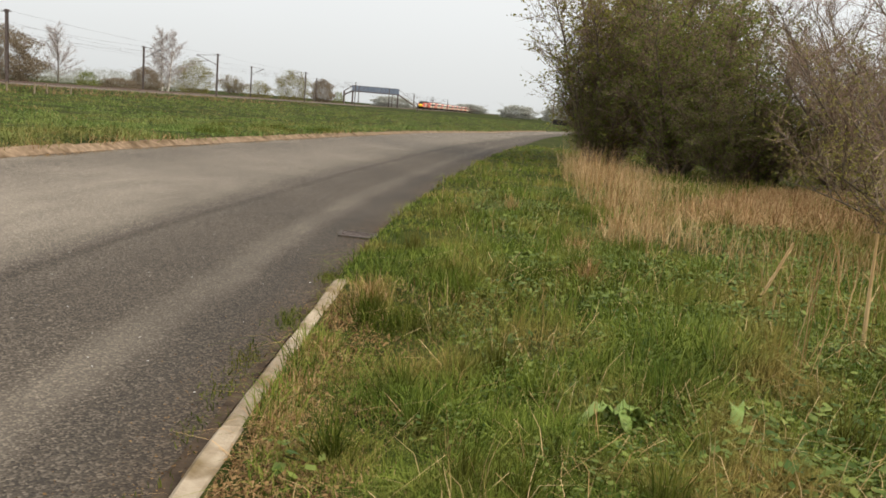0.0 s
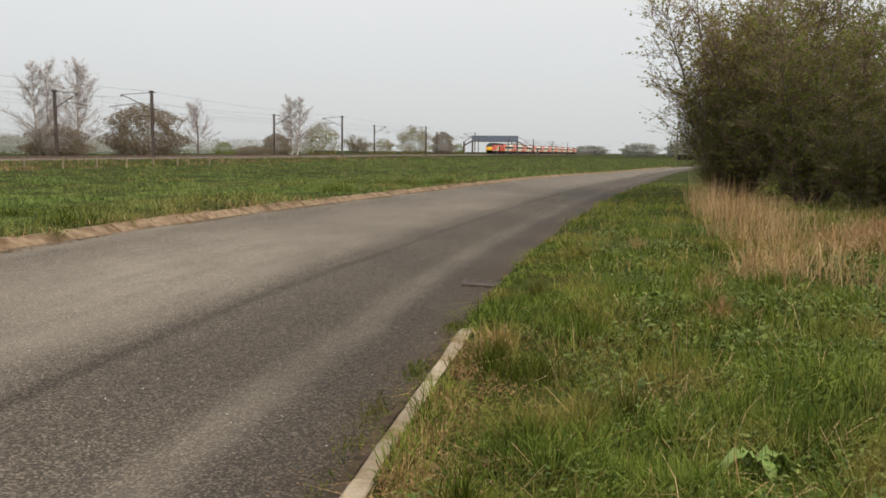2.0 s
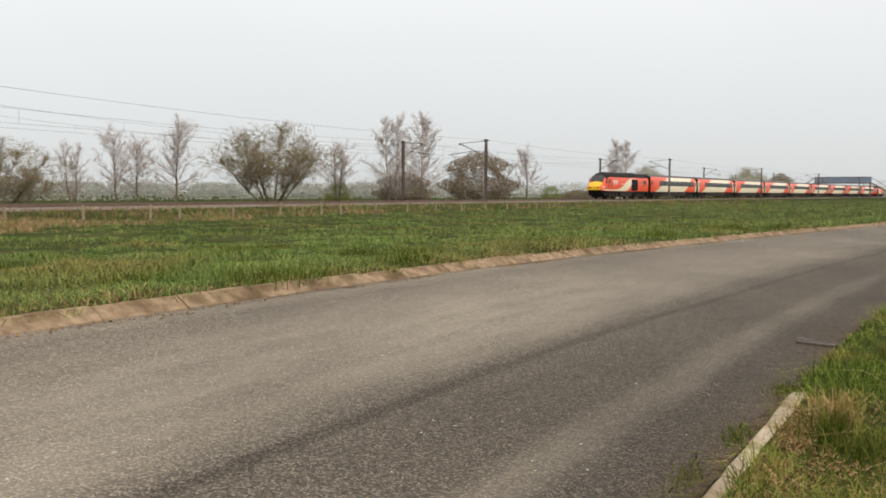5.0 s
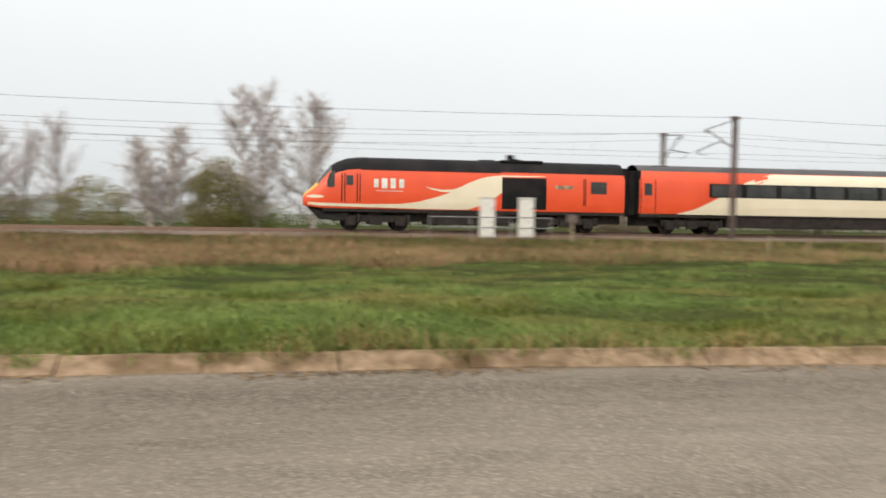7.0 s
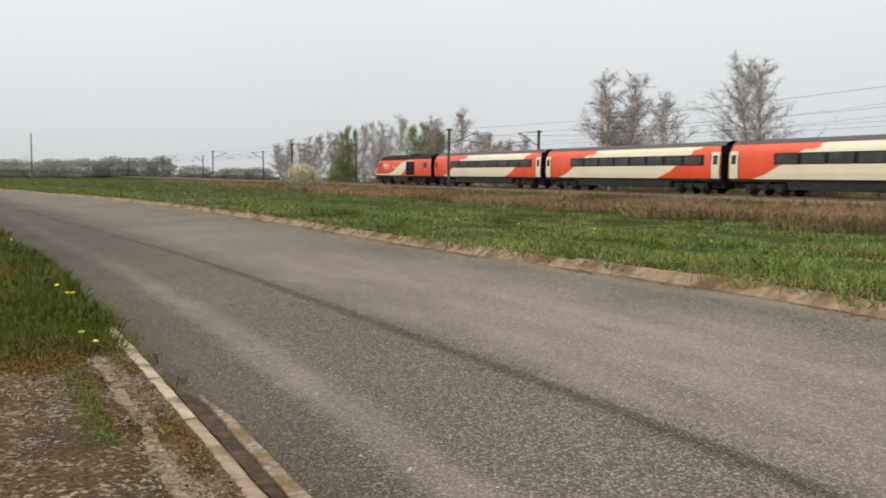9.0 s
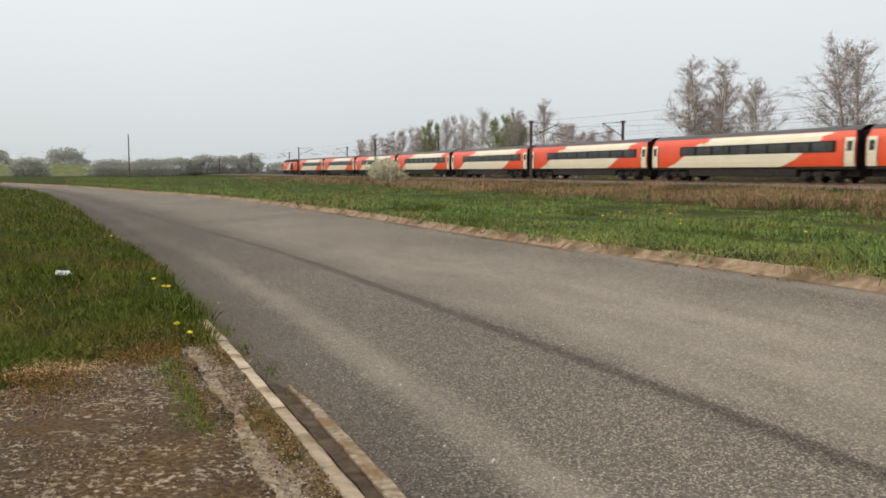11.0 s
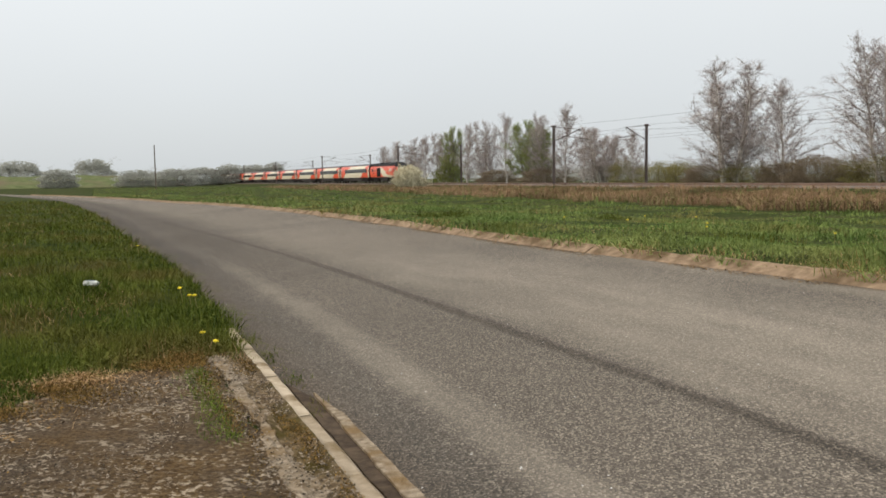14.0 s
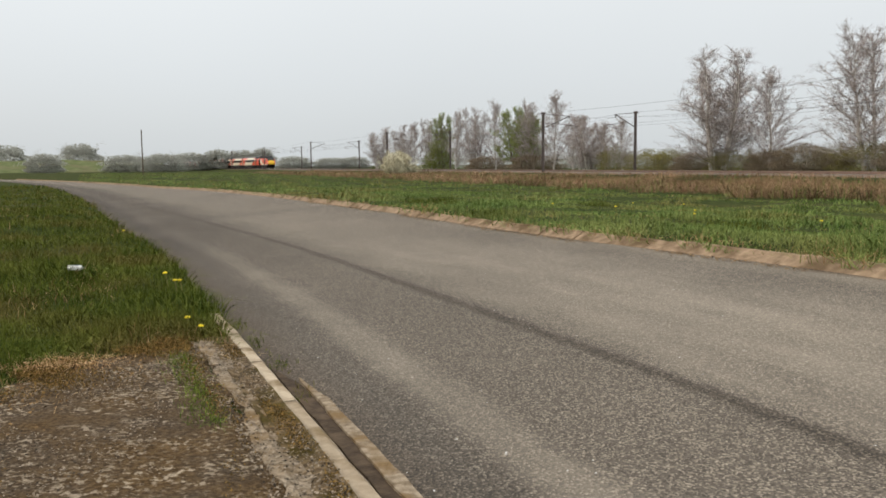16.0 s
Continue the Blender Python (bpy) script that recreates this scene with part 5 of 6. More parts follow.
build_signal()
fence_mesh = None
for az in (60.5, 57.2, 53.8, 49.7, 46.9, 43.9, 41.2, 38.8, 36.7, 34.5, 32.7, 30.7, 29.0, 27.4, 26.0, 24.7, 23.4):
    x, y, z = at_bearing(az, 10.0)
    rng = random.Random(int(az * 10))
    post = thing("fence_post", "short weathered wooden fence post in rough grass", "fence post", pose(x, y, z, rng.uniform(-4, 4), rng.uniform(-4, 4), rng.uniform(0, 90)), group="meadow fence posts")
    if fence_mesh is None:
        first = part("stake", boxes((-0.055, 0.055, -0.055, 0.055, -0.3, 0.86), bevel=0.015), WOOD, post)
        fence_mesh = first.data
    else:
        part("stake", fence_mesh, None, post)


def build_footbridge():
    """The footbridge over both tracks, solid blue parapets, stairs down at either end."""
    br = thing("footbridge", "blue-grey steel footbridge over the railway with stairs", "footbridge", pose(0, 306, 0))
    xa, xb, lo, hi = -32.4, -15.4, 4.95, 7.2
    part("deck", boxes((xa, xb, -1.0, 1.0, lo, lo + 0.35), bevel=0.02), STEEL, br)
    for y0 in (-1.06, 0.98):
        par = part("parapet", boxes((xa, xb, y0, y0 + 0.08, lo + 0.3, hi - 0.1)), BLUE, br, "blue-grey solid parapet")
        part("handrail", boxes((xa, xb, y0 - 0.05, y0 + 0.13, hi - 0.1, hi)), STEEL, par)
    for x in (xa + 0.3, xb - 0.3):
        for y in (-0.9, 0.9):
            part("leg", boxes((x - 0.2, x + 0.2, y - 0.2, y + 0.2, -0.3, lo)), STEEL, br)
    for x0, x1, z1 in ((xb, -8.3, 0.9), (xa, -35.2, 3.6)):
        for y in (-1.0, 1.0):
            part("stringer", rods(((x0, y, lo + 0.2), (x1, y, z1), 0.2), sides=4), STEEL, br)
            part("stair_rail", rods(((x0, y, hi - 0.3), (x1, y, z1 + 1.4), 0.07)), STEEL, br)
        n = 20
        for k in range(n):
            f = (k + 0.5) / n
            x, z = x0 + (x1 - x0) * f, lo + 0.2 + (z1 - lo - 0.2) * f
            part("tread", boxes((x - 0.17, x + 0.17, -0.95, 0.95, z - 0.03, z + 0.03)), STEEL, br)
        part("landing_post", boxes((x1 - 0.25, x1 + 0.25, -1.0, 1.0, -0.4, z1 + 1.4)), STEEL, br)


build_footbridge()


def build_pole(az, dist, tall, wide):
    x, y = -math.sin(radians(az)) * dist, math.cos(radians(az)) * dist
    z = float(ground_z(x, y))
    pole = thing("telegraph_pole", "slim dark wooden pole standing in the fields", "telegraph pole", pose(x, y, z), group="poles in the fields")
    part("shaft", rods(((0, 0, -0.5), (0, 0, tall - z), wide, wide * 0.7)), BARK, pole)
    part("cap", rods(((0, 0, tall - z), (0, 0, tall - z + 0.12), wide * 0.9, 0.03)), STEEL, pole)


build_pole(186.2, 200, 9.6, 0.16)
build_pole(-7.65, 230, 9.6, 0.16)


def build_overbridge():
    """A road bridge over the line, far off."""
    a = radians(183.6)
    br = thing("road_bridge", "distant dark road overbridge among hazy trees", "bridge", pose(-math.sin(a) * 335, math.cos(a) * 335, 0, 0, 0, 4))
    part("deck", boxes((-12, 9, -3, 3, 4.0, 4.9)), STEEL, br)
    part("parapet", boxes((-12, 9, 2.9, 3.1, 4.9, 5.7)), STEEL, br)
    part("abutment", boxes((-11, -5, -3, 3, -0.5, 4.0), bevel=0.05), KERB_PALE, br, "pale concrete abutment")
    part("pier", boxes((7.2, 9, -3, 3, -0.5, 4.0), bevel=0.05), STEEL, br)


build_overbridge()


def build_embankment():
    """The grassed ramp that carries the far road up to its bridge."""
    verts, faces = [], []
    n = 60
    for i in range(n):
        a = radians(184.9 + 24 * i / (n - 1))
        crest = 4.1 + 0.25 * math.sin(i * 0.5) - 2.4 * ease((i - 30) / 29)
        for back, z in ((-26, -0.6), (-18, crest * 0.33), (-9, crest * 0.78), (-4, crest), (4, crest), (20, -0.6)):
            d = 335 + back + 1.2 * math.sin(i * 1.7 + back)
            verts.append((-math.sin(a) * d, math.cos(a) * d, z))
        if i:
            b = i * 6
            faces += [(b - 6 + j, b - 5 + j, b + 1 + j, b + j) for j in range(5)]
    ob = new("embankment", mesh_of("embankment", verts, faces, EMBANK, True))
    tagged(ob, "grassed embankment carrying the far road to its bridge", "embankment", kind="structure")


build_embankment()
a = radians(-8.5)
hut = thing("field_fence", "low dark boarded fence panel by the far field", "fence", pose(-math.sin(a) * 190, math.cos(a) * 190, float(ground_z(28, 188)), 0, 0, -8))
for k in range(6):
    part("board", boxes((-2.6 + k * 0.88, -1.75 + k * 0.88, -0.03, 0.03, 0.25, 1.35)), UNDER, hut)
part("rail", boxes((-2.7, 2.7, 0.03, 0.09, 0.5, 0.6), (-2.7, 2.7, 0.03, 0.09, 1.1, 1.2)), UNDER, hut)
for k in range(3):
    part("post", boxes((-2.65 + k * 2.6, -2.5 + k * 2.6, 0.03, 0.18, -0.3, 1.4)), UNDER, hut)


def wave(x, y, s):
    return 0.5 + 0.25 * np.sin(x * s * 1.3 + 2.1 * np.sin(y * s * 0.7)) + 0.25 * np.sin(y * s * 1.1 + 1.7 * np.sin(x * s * 0.9 + 1))


# ---- thicket beside the verge ----
OLIVE_LABEL = "tall olive-green hedge shrub in young leaf by the verge"
DARK_LABEL = "dense dark ivy-covered hedge shrub behind dead grass"
BARE_LABEL = "leaning thorn shrub with tangled reddish bare branches in bud"


def hedge(seed, label, leaf_mat, leaves, **more):
    spec = dict(stems=9, fan=0.55, reach=3.4, base=0.04, rise=0.75, limbs=130, twigs=9000, twig_len=0.8, width=0.02, droop=-0.05, twig=BRAMBLE, buds=leaves, bud=0.115, bud_mat=leaf_mat, round_top=0.6, trunk=0.09)
    spec.update(more)
    t = fine_tree(seed, label, "shrub", group="thicket shrubs", **spec)
    c = np.concatenate([np.array([v.co[:] for v in o.data.vertices[:6000]]) for o in t.children_recursive])
    return t, np.percentile(np.hypot(c[:, 0], c[:, 1]), 96) * 2, np.percentile(c[:, 2], 99.5)


HEDGES = {"olive": hedge(31, OLIVE_LABEL, LEAF, 28000, fan=0.4, limbs=160, bud=0.10), "dark": hedge(32, DARK_LABEL, LEAF_DARK, 32000, fan=0.5, bud=0.105),
          "thorn": hedge(41, BARE_LABEL, BUD, 4500, stems=6, fan=0.8, limbs=66, twigs=8000, twig_len=0.8, width=0.011, droop=0.05, bud=0.05, trunk=0.08, bow=0.5),
          "spray": hedge(42, "low arching shrub with fine twigs in small olive leaf", LEAF, 20000, stems=9, fan=1.15, limbs=80, twigs=4500, width=0.011, bud=0.062, droop=-0.2, trunk=0.06, bow=0.7)}
rooted = set()
for kind, x, y, wide, tall, turn in (
        ("olive", 5.45, 27.3, 5.2, 7.6, 0), ("dark", 6.9, 24.3, 4.8, 6.0, 40), ("dark", 4.9, 26.3, 2.6, 4.4, 200), ("olive", 8.2, 30.5, 5.6, 7.6, 70), ("dark", 8.6, 22.0, 4.4, 4.4, 130),
        ("dark", 10.6, 21.4, 4.4, 2.9, 310), ("olive", 12.8, 20.8, 5.0, 3.0, 20), ("dark", 14.8, 19.4, 4.8, 2.6, 90), ("olive", 17.0, 18.4, 5.4, 2.8, 280),
        ("thorn", 10.2, 19.2, 6.0, 7.0, 0), ("thorn", 8.9, 16.4, 5.4, 6.6, 240), ("dark", 7.5, 21.6, 3.0, 2.8, 60), ("thorn", 12.4, 17.2, 7.0, 7.6, 120), ("thorn", 8.5, 13.4, 6.2, 6.2, 60), ("thorn", 15.4, 15.4, 7.0, 7.6, 200),
        ("spray", 6.7, 10.7, 5.4, 3.8, 10), ("spray", 5.9, 8.1, 3.6, 3.0, 230), ("spray", 12.2, 12.4, 6.0, 3.8, 320)):
    t, w0, h0 = HEDGES[kind]
    m = pose(x, y, float(ground_z(x, y)) - 0.1, 0, 0, turn) @ Matrix.Diagonal((wide / w0, wide / w0, tall / h0, 1))
    if kind in rooted:
        copy_thing(t, m @ Matrix.Diagonal([1 / v for v in t.scale] + [1]))
    else:
        rooted.add(kind)
        t.matrix_basis = m


# ---- pavement by the near kerb: broken tarmac, edging strip, gutter ----
def sheet(name, edge_l, edge_r, y0, y1, lift, material, label, wob=0.0, dy=0.12, cols=9, parent=None, kind="structure", bumps=0.0, on_soil=False):
    """A thin sheet along the lane between two offsets from the near edge, with a ragged rim and real thickness."""
    ys = np.arange(y0, y1 + dy / 2, dy)
    r = np.random.RandomState(len(name) * 7)
    top, faces = [], []
    for y in ys:
        f = (y - y0) / (y1 - y0)
        l = edge_l(f) if callable(edge_l) else edge_l
        h = edge_r(f) if callable(edge_r) else edge_r
        for k in range(cols):
            g = k / (cols - 1)
            o = l + (h - l) * g + (r.uniform(-wob, wob) if k in (0, cols - 1) else 0)
            x = float(near_edge(y)) + o
            top.append((x, y, (max(float(ground_z(x, y)), float(road_z(near_edge(y), y)) + 0.06) + lift - 0.07 if on_soil else float(road_z(near_edge(y), y)) + lift) + r.uniform(-bumps, bumps)))
    n = len(top)
    verts = top + [(x, y, z - 0.12) for x, y, z in top]
    m = len(ys)
    for i in range(m - 1):
        for k in range(cols - 1):
            a = i * cols + k
            faces.append((a, a + 1, a + 1 + cols, a + cols))
    rim = [k for k in range(cols)] + [i * cols + cols - 1 for i in range(1, m)] + [(m - 1) * cols + k for k in range(cols - 2, -1, -1)] + [i * cols for i in range(m - 2, 0, -1)]
    for a, b in zip(rim, rim[1:] + rim[:1]):
        faces.append((b, a, a + n, b + n))
    ob = part(name, mesh_of(name, verts, faces, material), None, parent)
    tagged(ob, label, "" if parent else name.split("_")[-1], kind=kind)
    return ob


def path_rim(y):
    """How far the tarmac reaches from the lane's near edge."""
    return np.interp(y, [-5.55, -5.2, -4.7, -4.1, -3.0, 1.2], [0.55, 0.95, 1.32, 1.6, 2.2, 3.0])


sheet("pavement", 0.365, lambda f: float(path_rim(-5.5 + 6.7 * f)), -5.5, 1.2, 0.092, PAVE, "broken dark tarmac path with pale worn patches", wob=0.05, bumps=0.004, cols=15, on_soil=True)
sheet("dirt_strip", 0.122, 0.300, -5.9, 1.2, 0.092, DIRT, "brown mossy dirt between kerb and edging", wob=0.004, cols=4, bumps=0.008, on_soil=True)
sheet("edging_strip", lambda f: 0.258 + 0.012 * math.sin(f * 47) + 0.010 * math.sin(f * 113), lambda f: 0.372 + 0.016 * math.sin(f * 39 + 1) + 0.012 * math.sin(f * 140), -5.75, 1.2, 0.100, CRUMBLE, "pale crumbling concrete edging strip", wob=0.012, dy=0.05, cols=6, bumps=0.007, on_soil=True)
sheet("gutter", lambda f: -0.014 - (0.091 - 0.032 * min(f / 0.3, 1)) * min(f / 0.06, 1), -0.010, -5.2, 1.5, 0.012, GUTTER, "shallow dirty concrete gutter channel beside the kerb", wob=0.006, cols=4)
sheet("gutter_edging", lambda f: -0.110 + 0.034 * min(f / 0.27, 1) - (0.05 + 0.019 * min(f / 0.27, 1)) * min(0.1 + f / 0.08, 1), lambda f: -0.108 + 0.034 * min(f / 0.27, 1), -4.9, 1.5, 0.024, CRUMBLE, "narrow pale concrete edging of the gutter", wob=0.006, cols=3)


sheet("gutter_dirt", lambda f: -0.05 - 0.02 * math.sin(f * 31) ** 2, -0.006, 1.5, 9.5, 0.007, GUTTER, "dark brown dirt gathered along the kerb", wob=0.006, dy=0.2, cols=3, bumps=0.002)


def build_grate():
    x, y = -0.74, 8.15
    g = thing("drain_grate", "rusty slotted road drain grate at the lane's edge", "drain grate", pose(x, y, float(road_z(x, y)) + 0.006, 0, 2.5, 4) @ Matrix.Diagonal((0.8, 0.7, 1, 1)))
    part("frame", boxes((-0.24, 0.24, -0.24, -0.2, -0.05, 0.012), (-0.24, 0.24, 0.2, 0.24, -0.05, 0.012), (-0.24, -0.2, -0.2, 0.2, -0.05, 0.012), (0.2, 0.24, -0.2, 0.2, -0.05, 0.012)), IRON, g)
    for k in range(8):
        part("bar", boxes((-0.2, 0.2, -0.185 + k * 0.05, -0.172 + k * 0.05, -0.04, 0.01)), STEEL, g)
    # A black slab close under the bars paints the darkness of the pit.
    part("pit", boxes((-0.2, 0.2, -0.2, 0.2, -0.10, -0.06)), BLACK, g)


build_grate()


# ---- small plants and litter ----
def build_dandelion(x, y, tall, seed):
    rng = random.Random(seed)
    d = thing("dandelion", "yellow dandelion flower on a thin stalk in grass", "dandelion", pose(x, y, float(ground_z(x, y)), rng.uniform(-12, 12), rng.uniform(-12, 12), 0), group="dandelions")
    part("stalk", rods(((0, 0, -0.02), (0, 0, tall), 0.004), sides=5), BUD, d)
    bm = bmesh.new()
    bmesh.ops.create_uvsphere(bm, u_segments=10, v_segments=6, radius=0.021, matrix=Matrix.Translation((0, 0, tall)) @ Matrix.Diagonal((1, 1, 0.5, 1)))
    part("flower", bm, FLOWER, d, "bright yellow flower head")


for k, (x, y, h) in enumerate(((0.62, -7.9, 0.17), (0.70, -8.05, 0.2), (0.55, -7.75, 0.19), (0.42, -6.15, 0.13), (0.34, -5.95, 0.10), (1.83, -13.9, 0.2), (-6.9, -11.8, 0.2), (-7.3, -12.6, 0.22), (-6.4, -13.6, 0.2), (-7.9, -10.2, 0.2), (-8.4, -17.0, 0.25), (-9.2, -16.2, 0.25), (-5.9, -15.4, 0.2))):
    build_dandelion(x, y, h, k)


def build_litter():
    x, y = 1.64, -8.85
    l = thing("litter", "crumpled white scrap of packaging lying in grass", "litter", pose(x, y, float(ground_z(x, y)) + 0.13, 8, -6, 30) @ Matrix.Diagonal((0.48, 0.48, 0.6, 1)))
    rng = random.Random(3)
    bm = bmesh.new()
    box(bm, -0.14, 0.14, -0.09, 0.09, -0.03, 0.05, 0.02)
    for v in bm.verts:
        v.co += Vector((rng.uniform(-1, 1), rng.uniform(-1, 1), rng.uniform(-1, 1))) * 0.016
    part("wrapper", bm, WHITE, l)
    part("stripe", boxes((-0.05, 0.08, -0.06, 0.05, 0.052, 0.062)), BLUE, l)


build_litter()


def leaf_blade(length, wide, curl):
    """A long leaf with a folded midrib that rises and arches over."""
    verts, faces, n = [], [], 9
    for i in range(n):
        f = i / (n - 1)
        w = wide * math.sin(math.pi * min(0.08 + f * 0.92, 1)) ** 0.8 * 0.5
        a = 1.0 - curl * f
        x, z = length * f * (0.75 + 0.25 * f), length * (math.sin(a) * f - 0.35 * f * f)
        rip = 0.012 * math.sin(i * 2.4)
        verts += [(x, -w, z + w * 0.35 + rip), (x, 0, z), (x, w, z + w * 0.35 - rip)]
        if i:
            b = i * 3
            faces += [(b - 3, b - 2, b + 1, b), (b - 2, b - 1, b + 2, b + 1)]
    return verts, faces


def build_dock(x, y, rows):
    d = thing("dock_plant", "broad-leaved dock plant among the verge grass", "dock plant", pose(x, y, float(ground_z(x, y)) + 0.07), group="dock plants")
    for turn, length, wide, lift in rows:
        v, f = leaf_blade(length, wide, 1.3)
        o = part("leaf", mesh_of("leaf", v, f, DOCK, True), None, d)
        o.matrix_basis = pose(0, 0, 0.02, 0, -lift, turn)
        sol = o.modifiers.new("thickness", "SOLIDIFY")
        sol.thickness = 0.002


build_dock(0.70, 3.08, ((20, 0.24, 0.075, -14), (150, 0.15, 0.05, -8), (200, 0.20, 0.06, -4), (300, 0.14, 0.05, -15)))
build_dock(1.22, 3.22, ((75, 0.2, 0.065, -40), (20, 0.16, 0.05, -18), (250, 0.16, 0.05, -8)))
build_dock(2.3, 3.3, ((80, 0.22, 0.06, -10), (200, 0.2, 0.06, -15)))


def build_dead_stem(x, y, tall, lean, turn):
    """A hollow dead stalk of a tall weed, with the stubs of its side shoots."""
    d = thing("dead_stem", "thick pale dead weed stem standing in grass", "dead stem", pose(x, y, float(ground_z(x, y)), 0, lean, turn), group="dead weed stems")
    part("stalk", rods(((0, 0, -0.05), (0, 0, tall * 0.55), 0.013, 0.011), ((0, 0, tall * 0.55), (0.006, 0, tall), 0.011, 0.007), sides=7), STRAW_PALE, d)
    for k in range(3):
        z = tall * (0.4 + 0.2 * k)
        part("side_shoot", rods(((0, 0, z), (0.05 * math.cos(k * 2.2), 0.05 * math.sin(k * 2.2), z + 0.05), 0.004, 0.002), sides=5), STRAW_PALE, d)


build_dead_stem(2.46, 4.65, 0.68, -4, 30)
build_dead_stem(2.72, 4.3, 0.45, 12, 80)
build_dead_stem(2.2, 5.6, 0.5, -22, 160)


# ---- grasses ----
def blades(name, x, y, h, w, lean, material, label, category, seed, root=None):
    """Many single blades of grass: narrow, tapered and bent, rooted in the soil."""
    r = np.random.RandomState(seed)
    n = len(x)
    z = (ground_z(x, y) if root is None else root) - 0.02
    a, b = r.uniform(0, 2 * np.pi, n), r.uniform(0, 2 * np.pi, n)
    le = np.abs(r.normal(0, 1, n)) * lean * h
    dx, dy = np.cos(a) * le, np.sin(a) * le
    wx, wy = np.cos(b) * w / 2, np.sin(b) * w / 2
    v = np.empty((n, 5, 3))
    v[:, 0] = np.stack([x - wx, y - wy, z], 1)
    v[:, 1] = np.stack([x + wx, y + wy, z], 1)
    v[:, 2] = np.stack([x + dx * 0.35 - wx * 0.8, y + dy * 0.35 - wy * 0.8, z + h * 0.58], 1)
    v[:, 3] = np.stack([x + dx * 0.35 + wx * 0.8, y + dy * 0.35 + wy * 0.8, z + h * 0.58], 1)
    drop = np.clip(1 - 0.35 * (le / h) ** 2, 0.3, 1)
    v[:, 4] = np.stack([x + dx, y + dy, z + h * drop], 1)
    me = bpy.data.meshes.new(name)
    me.vertices.add(5 * n)
    me.vertices.foreach_set("co", v.astype(np.float32).ravel())
    idx = (np.array([0, 1, 2, 1, 3, 2, 2, 3, 4])[None] + 5 * np.arange(n)[:, None]).astype(np.int32).ravel()
    me.loops.add(9 * n)
    me.loops.foreach_set("vertex_index", idx)
    me.polygons.add(3 * n)
    me.polygons.foreach_set("loop_start", np.arange(0, 9 * n, 3, dtype=np.int32))
    me.update(calc_edges=True)
    me.materials.append(material)
    tagged(new(name, me), label, category, kind="stuff")


def scatter(seed, n, d0, d1, az0, az1):
    """Random places by bearing, thinning out with distance from the camera's stand to fit its view."""
    r = np.random.RandomState(seed)
    d = np.exp(r.uniform(math.log(d0), math.log(d1), n))
    a = np.radians(r.uniform(az0, az1, n))
    return -np.sin(a) * d, np.cos(a) * d, d, r


def bank_reach(y):
    """How far from the near track the rough growth reaches."""
    return np.interp(y, [-200, -90, -10, 10, 45, 200], [18, 21, 22.5, 18, 10, 9])


def rail_gap(x, y):
    sl = (rail_x(y + 1) - rail_x(y - 1)) / 2
    return (x - rail_x(y)) / np.sqrt(1 + sl**2)


# verge ahead
x, y, d, r = scatter(51, 210000, 1.3, 45, -50, 12)
off = x - near_edge(y)
keep = (off > np.where((y < 4.7), 0.115, -0.03 + 0.05 * np.sin(y * 3))) & (y > 0.6)
keep &= ~((y < 1.35) & (off > 0.2) & (off < 3.0))
dry = (np.exp(-((off - 0.32) / 0.30) ** 2) * (y < 5.5) * 0.5 + 0.16 * (wave(x, y, 2.2) > 0.68)) > r.uniform(0, 1, len(x))
clump = wave(x, y, 1.9) * 0.55 + wave(y, x, 6.5) * 0.45
keep &= clump + 0.25 * r.uniform(0, 1, len(x)) > 0.38
h = (0.025 + 0.24 * clump ** 3 + 0.04 * r.uniform(0, 1, len(x))) * (1 + 0.25 * np.minimum(off, 4) / 4) * np.where(dry, 0.75, 1)
w = 0.0032 + 0.00055 * d
g = keep & ~dry
blades("verge_grass", x[g], y[g], h[g] * 1.15, w[g] * 0.9, 1.25, GRASS, "uneven green grass of the roadside verge", "grass", 1)
g = keep & dry
blades("dry_grass", x[g], y[g], h[g], w[g] * 0.8, 1.4, STRAW, "dry yellowed grass along the kerb", "grass", 2)
# tall thin grasses and straw in the verge
x, y, d, r = scatter(52, 16000, 1.8, 25, -60, 8)
off = x - near_edge(y)
g = (off > 0.25) & (y > 1.4) & (wave(x, y, 1.2) + 0.06 * off > 0.62)
blades("tall_grass", x[g], y[g], r.uniform(0.16, 0.36, g.sum()), 0.0022 + 0.0003 * d[g], 0.6, GRASS, "taller tufts of grass in the verge", "grass", 3)
x, y, d, r = scatter(53, 3400, 1.8, 22, -60, 0)
off = x - near_edge(y)
g = (off > 0.3) & (y > 1.4)
blades("straw_stalks", x[g], y[g], r.uniform(0.10, 0.34, g.sum()), 0.0018 + 0.0003 * d[g], 1.5, STRAW_PALE, "pale dead stalks lying through the grass", "dead grass", 4)
# tall dead grass before the thicket
r = np.random.RandomState(54)
n = 7000
y = r.uniform(8.0, 24, n)
left = 1.75 + (y - 8) * 0.11 + 0.3 * np.sin(y * 1.3)
x = left + np.abs(r.normal(0, 1, n)) * (1.0 + 0.14 * (y - 8)) + 0.2
g = (x < 5.2 + (y - 8) * 0.25) & (wave(x, y, 1.6) > 0.42)
x, y = x[g], y[g]
